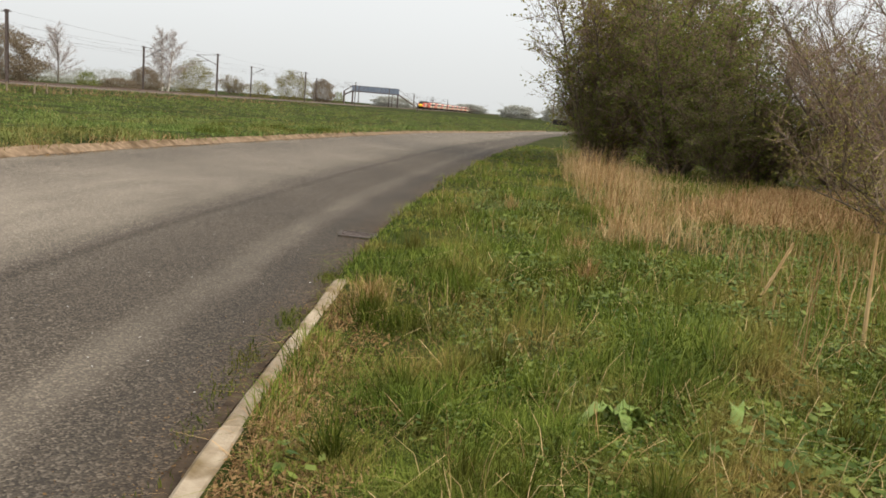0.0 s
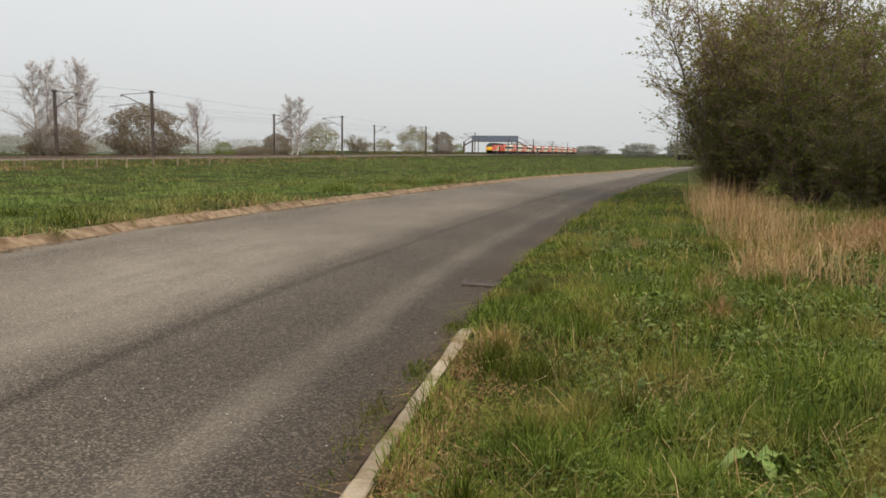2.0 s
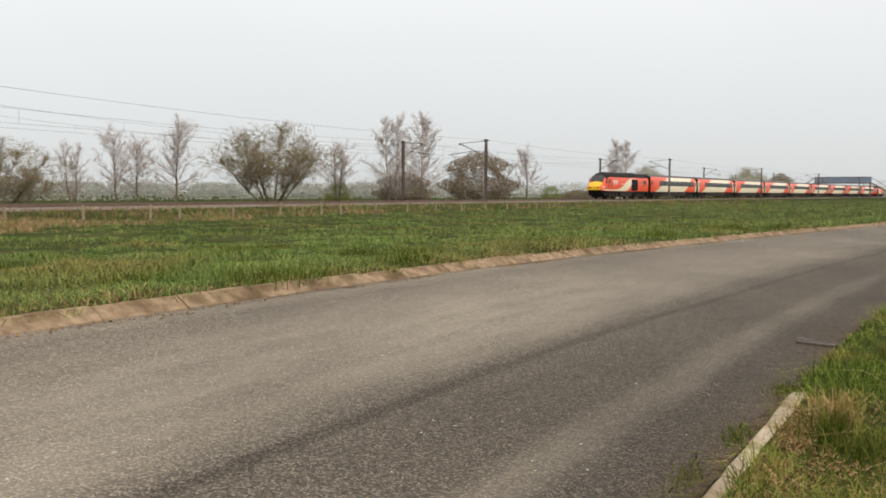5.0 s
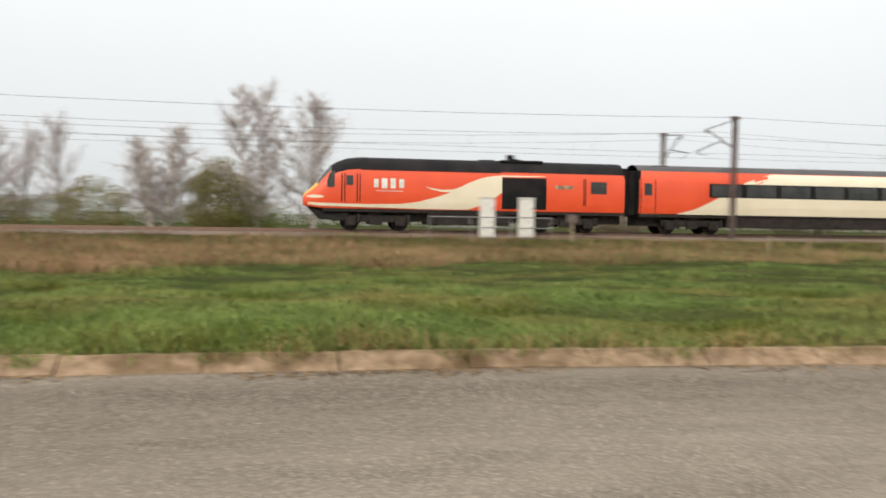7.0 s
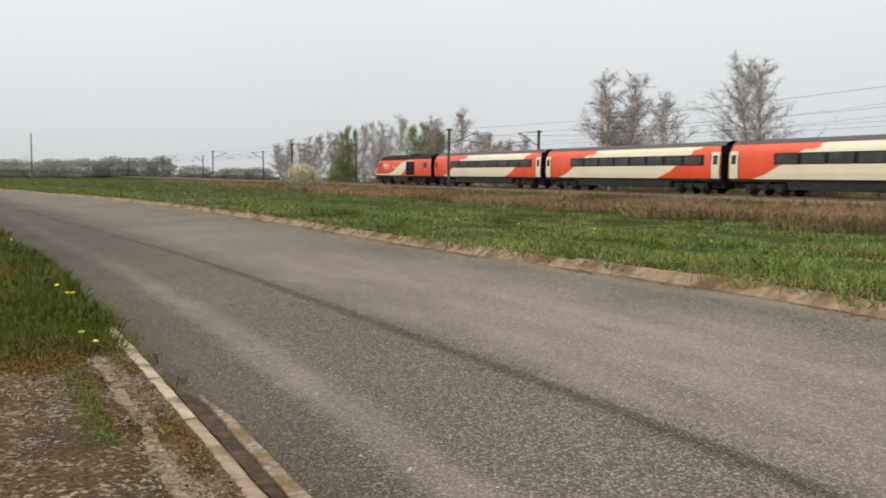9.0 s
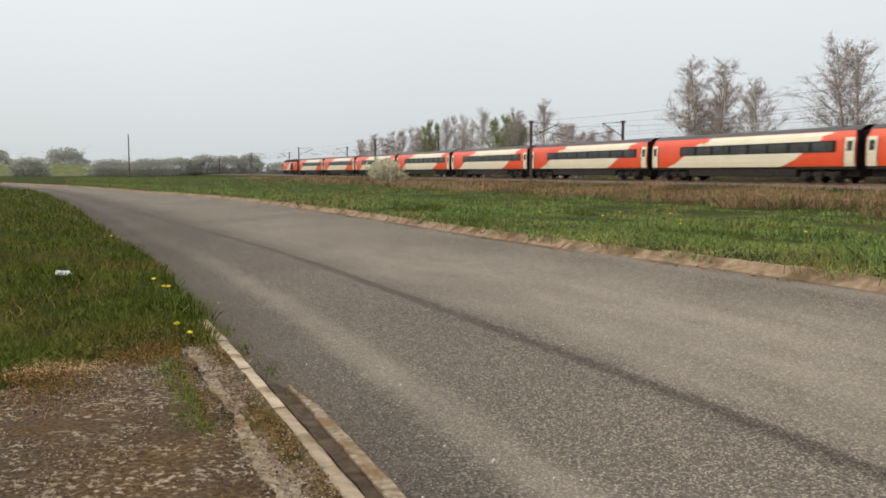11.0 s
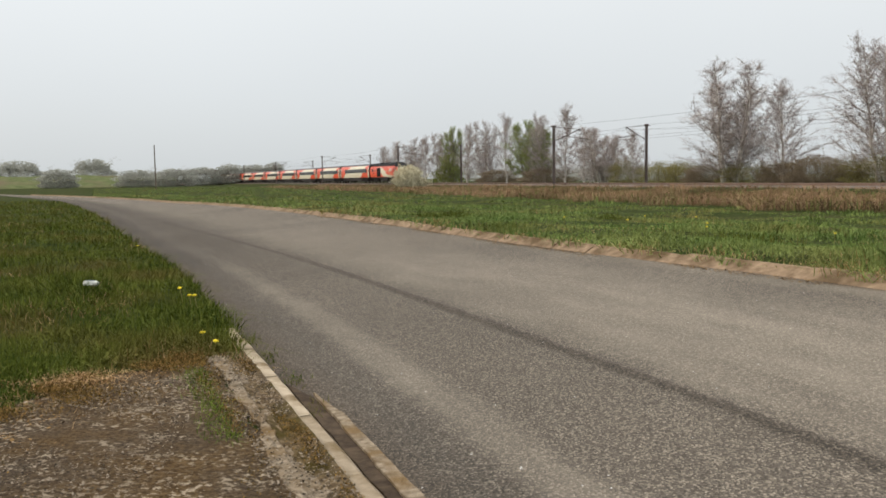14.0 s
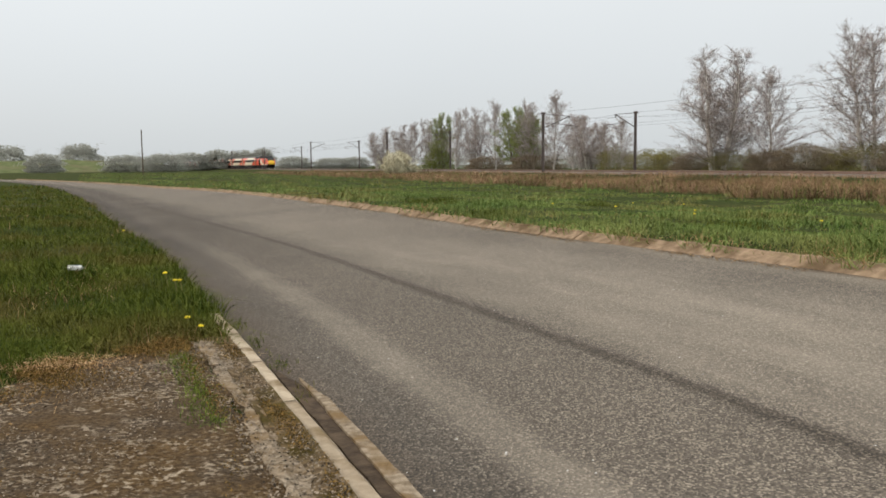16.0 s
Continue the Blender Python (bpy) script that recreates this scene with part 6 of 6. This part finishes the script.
blades("dead_grass", x, y, r.uniform(0.2, 0.85, len(x)) * (0.5 + 0.6 * wave(x, y, 0.9)) * np.interp(y, [8, 12, 20, 24], [0.55, 0.85, 1.1, 1.15]) * np.interp(x - (1.75 + (y - 8) * 0.11), [0, 0.9, 1.8], [1.35, 0.9, 0.5]), r.uniform(0.003, 0.008, len(x)), 0.7, STRAW_PALE, "tall straw-coloured dead grass before the thicket", "dead grass", 5)
n = 650
y = r.uniform(8.2, 21, n)
x = 1.95 + (y - 8) * 0.115 + np.abs(r.normal(0, 0.5, n)) + 0.3 * np.sin(y * 1.3) - 0.1
blades("straw_fringe", x, y, r.uniform(0.35, 1.0, n), r.uniform(0.004, 0.008, n), 0.6, STRAW, "upright tan dead stems along the thicket's foot", "dead grass", 21)
n = 14000
x, y = r.uniform(3.4, 9.5, n), r.uniform(9.5, 18, n)
g = (y > 9.5 + (x - 3.4) * 0.35) & (y < 12 + (x - 3.4) * 1.6)
x, y = x[g], y[g]
blades("flattened_grass", x, y, r.uniform(0.15, 0.45, len(x)), r.uniform(0.005, 0.012, len(x)), 1.2, STRAW, "flattened tan dead grass under the thicket", "dead grass", 6)
n = 900
x, y = r.uniform(1.7, 4.4, n), r.uniform(3.6, 8.5, n)
g = wave(x, y, 2.0) + 0.12 * (x - 1.7) > 0.62
x, y = x[g], y[g]
blades("dead_stalks", x, y, r.uniform(0.3, 0.85, len(x)), r.uniform(0.003, 0.006, len(x)), 0.55, STRAW, "thin tan stalks leaning over the verge", "dead grass", 7)


def weeds(name, patches, count, size, material, label, seed, tall=0.16):
    """Low broad-leaved weeds: small leaves held at all angles."""
    r = np.random.RandomState(seed)
    quads = []
    for px, py, rad in patches:
        k = int(count * rad * rad)
        a, q = r.uniform(0, 2 * np.pi, k), np.sqrt(r.uniform(0, 1, k)) * rad
        x, y = px + np.cos(a) * q, py + np.sin(a) * q
        base = np.stack([x, y, ground_z(x, y) + r.uniform(0.01, tall, k) * (1 - 0.5 * q / rad)], 1)
        u = np.stack([np.cos(a * 7), np.sin(a * 7), r.uniform(-0.5, 0.6, k)], 1)
        u /= np.linalg.norm(u, axis=1, keepdims=True)
        v = np.cross(u, np.array([0, 0, 1.0])) + r.normal(0, 0.25, (k, 3))
        s = (size * r.uniform(0.6, 1.4, k))[:, None]
        quads.append(np.stack([base - u * s * 0.5, base + v * s * 0.33, base + u * s * 0.5, base - v * s * 0.33], 1))
    me = quads_mesh(name, np.concatenate(quads).reshape(-1, 3), 4)
    me.materials.append(material)
    tagged(new(name, me), label, "weeds", kind="stuff")


weeds("clover_patch", [(1.1, 10.1, 0.7), (0.8, 11.0, 0.6), (2.1, 13.4, 0.9), (1.6, 7.1, 0.55), (1.35, 4.3, 0.5), (1.0, 3.0, 0.5), (1.9, 4.6, 0.6), (0.6, 2.6, 0.35), (2.3, 3.3, 0.6), (1.6, 2.5, 0.5), (-0.45, 2.8, 0.1), (0.4, 3.6, 0.3), (0.2, 4.6, 0.25), (1.0, 5.3, 0.4), (0.5, 6.2, 0.35), (1.3, 6.4, 0.4), (0.7, 7.8, 0.4), (1.9, 8.6, 0.5), (2.4, 4.2, 0.5), (0.9, 4.1, 0.35), (2.9, 3.0, 0.5), (3.2, 4.4, 0.6), (0.1, 3.0, 0.2)], 4200, 0.023, WEED, "low leafy green weeds in the verge", 61)
weeds("verge_herbs", [(0.9, 8.9, 0.42), (0.6, 9.7, 0.35), (1.3, 10.6, 0.5), (0.9, 12.5, 0.5), (1.15, 2.75, 0.38), (1.6, 3.1, 0.42), (2.1, 2.9, 0.4), (1.45, 3.9, 0.35), (2.0, 3.8, 0.4), (0.75, 3.3, 0.24), (-0.42, 2.62, 0.10), (1.9, 4.9, 0.4), (1.2, 5.0, 0.3), (0.75, 6.4, 0.3), (1.55, 6.3, 0.35), (2.6, 4.1, 0.4),
      (2.4, 6.4, 0.4), (0.35, 4.2, 0.2)], 1700, 0.046, WEED, "leafy bright green herbs in the verge", 63, 0.15)
weeds("roadside_herbs", [(0.45, -5.95, 0.2), (0.9, -5.75, 0.18), (1.3, -5.4, 0.16), (1.75, -4.6, 0.16), (2.0, -4.2, 0.18), (0.25, -6.2, 0.12)], 2600, 0.034, LUSH, "dark leafy herbs at the path's rim", 64, 0.09)
weeds("nettle_patch", [(1.75, 6.2, 0.5), (2.6, 5.2, 0.7), (3.0, 7.0, 0.8), (3.6, 8.8, 1.0), (0.5, 5.0, 0.3)], 2200, 0.036, WEED, "darker leafy weeds standing in the verge", 62, 0.26)
# verge on the other side
x, y, d, r = scatter(55, 210000, 2.2, 60, 166, 218)
off = x - near_edge(y)
rim = path_rim(y) + 0.08 * np.sin(y * 9) + 0.05 * np.sin(y * 23)
keep = (off > np.where(y > -7.0, 0.15, -0.06 + 0.06 * np.sin(y * 2.3))) & ((off > rim) | (y < -5.55)) & (y < 0.8)
edge_gap = np.maximum(off - rim, -5.55 - y)
dry = (0.5 * np.exp(-(edge_gap / 0.25) ** 2) + 0.10 * (wave(x, y, 1.3) > 0.7)) > r.uniform(0, 1, len(x))
clump = wave(x, y, 1.1) * 0.5 + wave(y, x, 4.0) * 0.5
h = (0.05 + 0.26 * clump ** 2 + 0.05 * r.uniform(0, 1, len(x))) * np.clip(edge_gap / 0.6 + 0.3, 0.3, 1)
g = keep & ~dry
blades("roadside_grass", x[g], y[g], h[g], (0.003 + 0.0005 * d)[g], 1.4, LUSH, "lush green grass of the inner verge", "grass", 8)
g = keep & dry
blades("dry_fringe", x[g], y[g], h[g] * 0.8, (0.0028 + 0.0004 * d)[g], 0.9, STRAW, "dry fringe of grass round the tarmac", "grass", 9)
# moss and crumbs along the kerb's back and the tarmac's rim
def flakes(name, x, y, z, size, material, label, category, seed, tilt=0.35):
    """Small loose flat pieces lying about: each a bent four-cornered flake."""
    r = np.random.RandomState(seed)
    k = len(x)
    a = r.uniform(0, 2 * np.pi, k)
    base = np.stack([x, y, z], 1)
    u = np.stack([np.cos(a), np.sin(a), r.normal(0, tilt, k)], 1)
    v = np.stack([-np.sin(a), np.cos(a), r.normal(0, tilt, k)], 1)
    s = (size * r.uniform(0.5, 1.5, k))[:, None]
    q = np.stack([base - u * s * 0.5, base + v * s * 0.36, base + u * s * 0.5, base - v * s * 0.36], 1)
    me = quads_mesh(name, q.reshape(-1, 3), 4)
    me.materials.append(material)
    tagged(new(name, me), label, category, kind="stuff")


def path_z(x, y):
    return np.maximum(ground_z(x, y), road_z(near_edge(y), y) + 0.06) + 0.022


r = np.random.RandomState(56)
n = 26000
y = r.uniform(-5.6, 1.0, n)
o = np.where(r.uniform(0, 1, n) < 0.6, r.normal(0.185, 0.04, n), r.normal(0.46, 0.05, n))
x = near_edge(y) + o
g = (wave(x * 2, y, 4.2) + 0.2 * r.uniform(0, 1, n) > 0.62) & (o > 0.13)
flakes("kerb_moss", x[g], y[g], path_z(x[g], y[g]) + r.uniform(0.004, 0.022, g.sum()), 0.0075, MOSS, "orange-brown dry moss behind the kerb", "moss", 10, 0.6)
n = 90000
y = r.uniform(-5.75, -1.2, n)
o = path_rim(y) + 0.10 - np.abs(r.normal(0, 0.24, n)) * (0.25 + 1.1 * wave(y * 1.7, y * 0.6, 2.6))
x = near_edge(y) + o
y = y - 0.16 * r.uniform(-0.3, 1, n)
g = (wave(x, y, 5.5) + 0.35 * r.uniform(0, 1, n) > 0.52) & (o > 0.42)
flakes("moss_rim", x[g], y[g], path_z(x[g], y[g]) + r.uniform(0.004, 0.03, g.sum()), 0.0075, MOSS, "dry brown moss creeping over the tarmac", "moss", 11, 0.6)
n = 2600
x, y = r.normal(1.05, 0.16, n), r.normal(-4.95, 0.11, n)
flakes("moss_cushion", x, y, path_z(x, y) + r.uniform(0.01, 0.045, n), 0.008, STRAW, "pale yellow cushion of dead moss on the path", "moss", 18, 0.6)
n = 420
y = r.uniform(-5.6, -2.0, n)
x = near_edge(y) + path_rim(y) - np.abs(r.normal(0, 0.3, n)) + 0.1
blades("path_straw", x, y, r.uniform(0.06, 0.10, n), r.uniform(0.002, 0.004, n), 2.6, STRAW_PALE, "broken straws lying at the path's rim", "straw", 19)
n = 1300
y = r.uniform(-5.3, -3.7, n)
x = near_edge(y) + 0.47 + np.abs(r.normal(0, 0.07, n))
blades("path_tuft", x, y, r.uniform(0.05, 0.10, n), r.uniform(0.003, 0.006, n), 0.9, GRASS, "short grass tuft growing from the path's joint", "grass", 12)
# weeds at the lane's rim
for k, (wy, out, n) in enumerate(((6.03, 0.06, 900), (4.78, 0.08, 800), (4.04, 0.12, 420), (3.53, 0.11, 260), (3.10, 0.08, 200), (2.4, 0.05, 160), (-4.6, 0.05, 200), (-5.3, 0.07, 260), (-6.0, 0.06, 260), (-6.7, 0.04, 320))):
    wx = float(near_edge(wy)) - out
    n = n // 3
    x, y = r.normal(wx, 0.045, n), r.normal(wy, 0.13, n)
    blades("rim_weed", x, y, r.uniform(0.025, 0.06, n), r.uniform(0.003, 0.006, n), 1.2, LUSH, "small tuft of weeds in the gutter dirt", "weeds", 20 + k, road_z(x, y) + 0.012)
# meadow
x, y, d, r = scatter(57, 560000, 5.5, 230, -14, 190)
gap, u = rail_gap(x, y), far_edge(y) - x
keep = (u > 0.15 - 0.07 * (y < -3) + 0.07 * np.sin(y * 4) + 0.05 * np.sin(y * 11)) & (gap > bank_reach(y) + 1.2 * np.sin(y * 0.8))
tuft = wave(x, y, 0.8) * 0.5 + wave(y, x, 2.7) * 0.5
h = 0.03 + 0.34 * tuft**3 + 0.04 * r.uniform(0, 1, len(x)) + 0.09 * np.clip(1 - u / 2, 0, 1) * tuft
dry = (0.45 * np.exp(-((u - 0.33) / 0.25) ** 2) + 0.07 * (wave(x, y, 0.6) > 0.66)) > r.uniform(0, 1, len(x))
g = keep & ~dry
blades("meadow_grass", x[g], y[g], h[g], (0.0035 + 0.00065 * d)[g], 1.7, FIELD, "long green meadow grass between lane and railway", "grass", 13)
g = keep & dry
blades("meadow_straw", x[g], y[g], h[g] * 0.8, (0.003 + 0.0005 * d)[g], 1.2, STRAW, "dry stalks at the meadow's edge", "grass", 14)
r = np.random.RandomState(58)
for k in range(60):
    wy = r.uniform(-22, 34)
    wx = float(far_edge(wy)) - np.exp(r.uniform(math.log(0.5), math.log(9)))
    n = 260
    blades("meadow_tussock", r.normal(wx, 0.22, n), r.normal(wy, 0.40, n), r.uniform(0.10, 0.26, n), np.full(n, 0.009), 0.9, LUSH if k % 3 else FIELD, "dark taller tussock in the meadow", "grass", 40 + k)
# far meadow and rough bank
x, y, d, r = scatter(59, 400000, 22, 190, -4, 187)
gap = rail_gap(x, y)
reach = bank_reach(y) + 1.2 * np.sin(y * 0.8)
keep = (gap > 4.0) & (gap < reach) & (far_edge(y) - x > 1)
h = (0.25 + 0.42 * wave(x, y, 0.35) + 0.25 * r.uniform(0, 1, len(x))) * np.interp(gap, [4.0, 6.5, 10], [0.55, 0.85, 1.0]) * np.interp(y, [-30, 0, 25], [1.0, 0.75, 0.6])
brown = r.uniform(0, 1, len(x)) < np.interp(y, [-10, 25, 60], [0.97, 0.75, 0.6]) * np.interp(gap, [4, 9, 14], [1.0, 0.95, 0.9])
g = keep & brown
blades("bank_growth", x[g], y[g], h[g], (0.007 + 0.0004 * d)[g], 1.6, BANK, "rough brown dead growth on the railway bank", "rough grass", 15)
g = keep & ~brown
blades("bank_grass", x[g], y[g], h[g] * 0.8, (0.010 + 0.0006 * d)[g], 0.5, FIELD, "green grass among the dead growth of the bank", "grass", 16)
x, y, d, r = scatter(60, 12000, 24, 160, 95, 180)
gap = rail_gap(x, y)
g = (gap > 6.5) & (gap < 12) & (wave(x, y, 0.25) > 0.45)
blades("reed_straw", x[g], y[g], r.uniform(0.3, 0.6, g.sum()), (0.006 + 0.0003 * d)[g], 0.9, BANK, "standing pale dead reeds along the bank", "dead grass", 17)


# dead leaves and crumbs
r = np.random.RandomState(71)
n = 11000
y = r.uniform(1.3, 5.2, n)
x = near_edge(y) + 0.14 + np.abs(r.normal(0, 0.30, n))
g = wave(x, y, 3.1) > 0.3
flakes("leaf_litter", x[g], y[g], ground_z(x[g], y[g]) + r.uniform(0.0, 0.035, g.sum()), 0.014, LITTER, "orange-brown dead leaves behind the kerb", "leaf litter", 72)
n = 1500
y = r.uniform(1.0, 9.0, n)
x = near_edge(y) - np.abs(r.normal(0, 0.16, n))
flakes("lane_litter", x, y, road_z(x, y) + 0.008, 0.010, LITTER, "brown crumbs and leaf bits in the gutter", "leaf litter", 73, 0.15)
n = 9000
y = r.uniform(-26, 40, n)
x = far_edge(y) + 0.05 + np.abs(r.normal(0, 0.10, n))
g = wave(x * 0 + y, y * 0, 1.7) + 0.3 * r.uniform(0, 1, n) > 0.45
flakes("kerb_foot_litter", x[g], y[g], road_z(x[g], y[g]) + 0.010, 0.028, LITTER, "reddish-brown dead leaves along the kerb's foot", "leaf litter", 74, 0.15)
n = 12000
y = r.uniform(-5.4, -1.6, n)
x = near_edge(y) + r.uniform(0.40, 1.0, n) * np.maximum(path_rim(y), 0.45)
g = wave(x, y, 4.5) > 0.35
flakes("tarmac_chips", x[g], y[g], np.maximum(ground_z(x[g], y[g]), road_z(near_edge(y[g]), y[g]) + 0.06) + 0.027, 0.010, CHIP, "loose stone chips on the broken tarmac", "stone chips", 75, 0.25)
n = 7000
y = r.uniform(-5.7, -1.4, n)
o = r.uniform(0.14, 0.44, n)
x = near_edge(y) + o
g = wave(x * 3, y, 3.4) + 0.25 * r.uniform(0, 1, n) > 0.5
flakes("edging_crumbs", x[g], y[g], path_z(x[g], y[g]) + 0.012, 0.011, CHIP, "loose crumbs of concrete along the edging", "stone chips", 77, 0.3)
n = 800
y = r.uniform(-5.5, -3.2, n)
x = near_edge(y) + path_rim(y) - np.abs(r.normal(0, 0.2, n))
flakes("path_litter", x, y, np.maximum(ground_z(x, y), road_z(near_edge(y), y) + 0.06) + 0.032, 0.016, LITTER, "dead leaves and straw at the path's rim", "leaf litter", 76, 0.25)
# darker tussocks in the verge
for k, (wx, wy, rad, n) in enumerate(((0.0, 3.5, 0.16, 900), (0.9, 5.6, 0.25, 900), (1.5, 4.9, 0.22, 800), (2.0, 6.8, 0.3, 900), (0.4, 7.2, 0.25, 700), (2.4, 3.9, 0.25, 800), (1.2, 8.6, 0.35, 800), (-0.15, 4.6, 0.14, 500), (3.0, 5.9, 0.3, 800), (1.7, 10.5, 0.4, 800))):
    x, y = r.normal(wx, rad, n), r.normal(wy, rad, n)
    blades("verge_tussock", x, y, r.uniform(0.08, 0.22, n), r.uniform(0.003, 0.006, n), 1.1, LUSH if k % 2 else GRASS, "dark tussock of long grass in the verge", "grass", 80 + k)
for k in range(46):
    wy = 2.2 * math.exp(r.uniform(0, 1.75))
    wx = float(near_edge(wy)) + 0.35 + r.uniform(0, 1) ** 1.3 * (1.2 + 0.28 * wy)
    n = 150
    a, q = r.uniform(0, 6.28, n), np.abs(r.normal(0, 0.05, n))
    blades("verge_tuft", wx + np.cos(a) * q, wy + np.sin(a) * q, r.uniform(0.12, 0.28, n), r.uniform(0.003, 0.0055, n), 0.9, STRAW if k % 9 == 3 else (GRASS, LUSH)[k % 2], "straw-coloured tuft of long grass in the verge" if k % 9 == 3 else "green tuft of long arching grass in the verge", "grass", 120 + k)
n = 3000
y = r.uniform(1.4, 5.0, n)
x = near_edge(y) + 0.12 + np.abs(r.normal(0, 0.28, n))
g = wave(x, y, 2.3) > 0.35
blades("dry_thatch", x[g], y[g], r.uniform(0.03, 0.075, g.sum()), r.uniform(0.002, 0.005, g.sum()), 2.4, STRAW, "flattened yellow thatch of dead grass behind the kerb", "dead grass", 95)


motions()
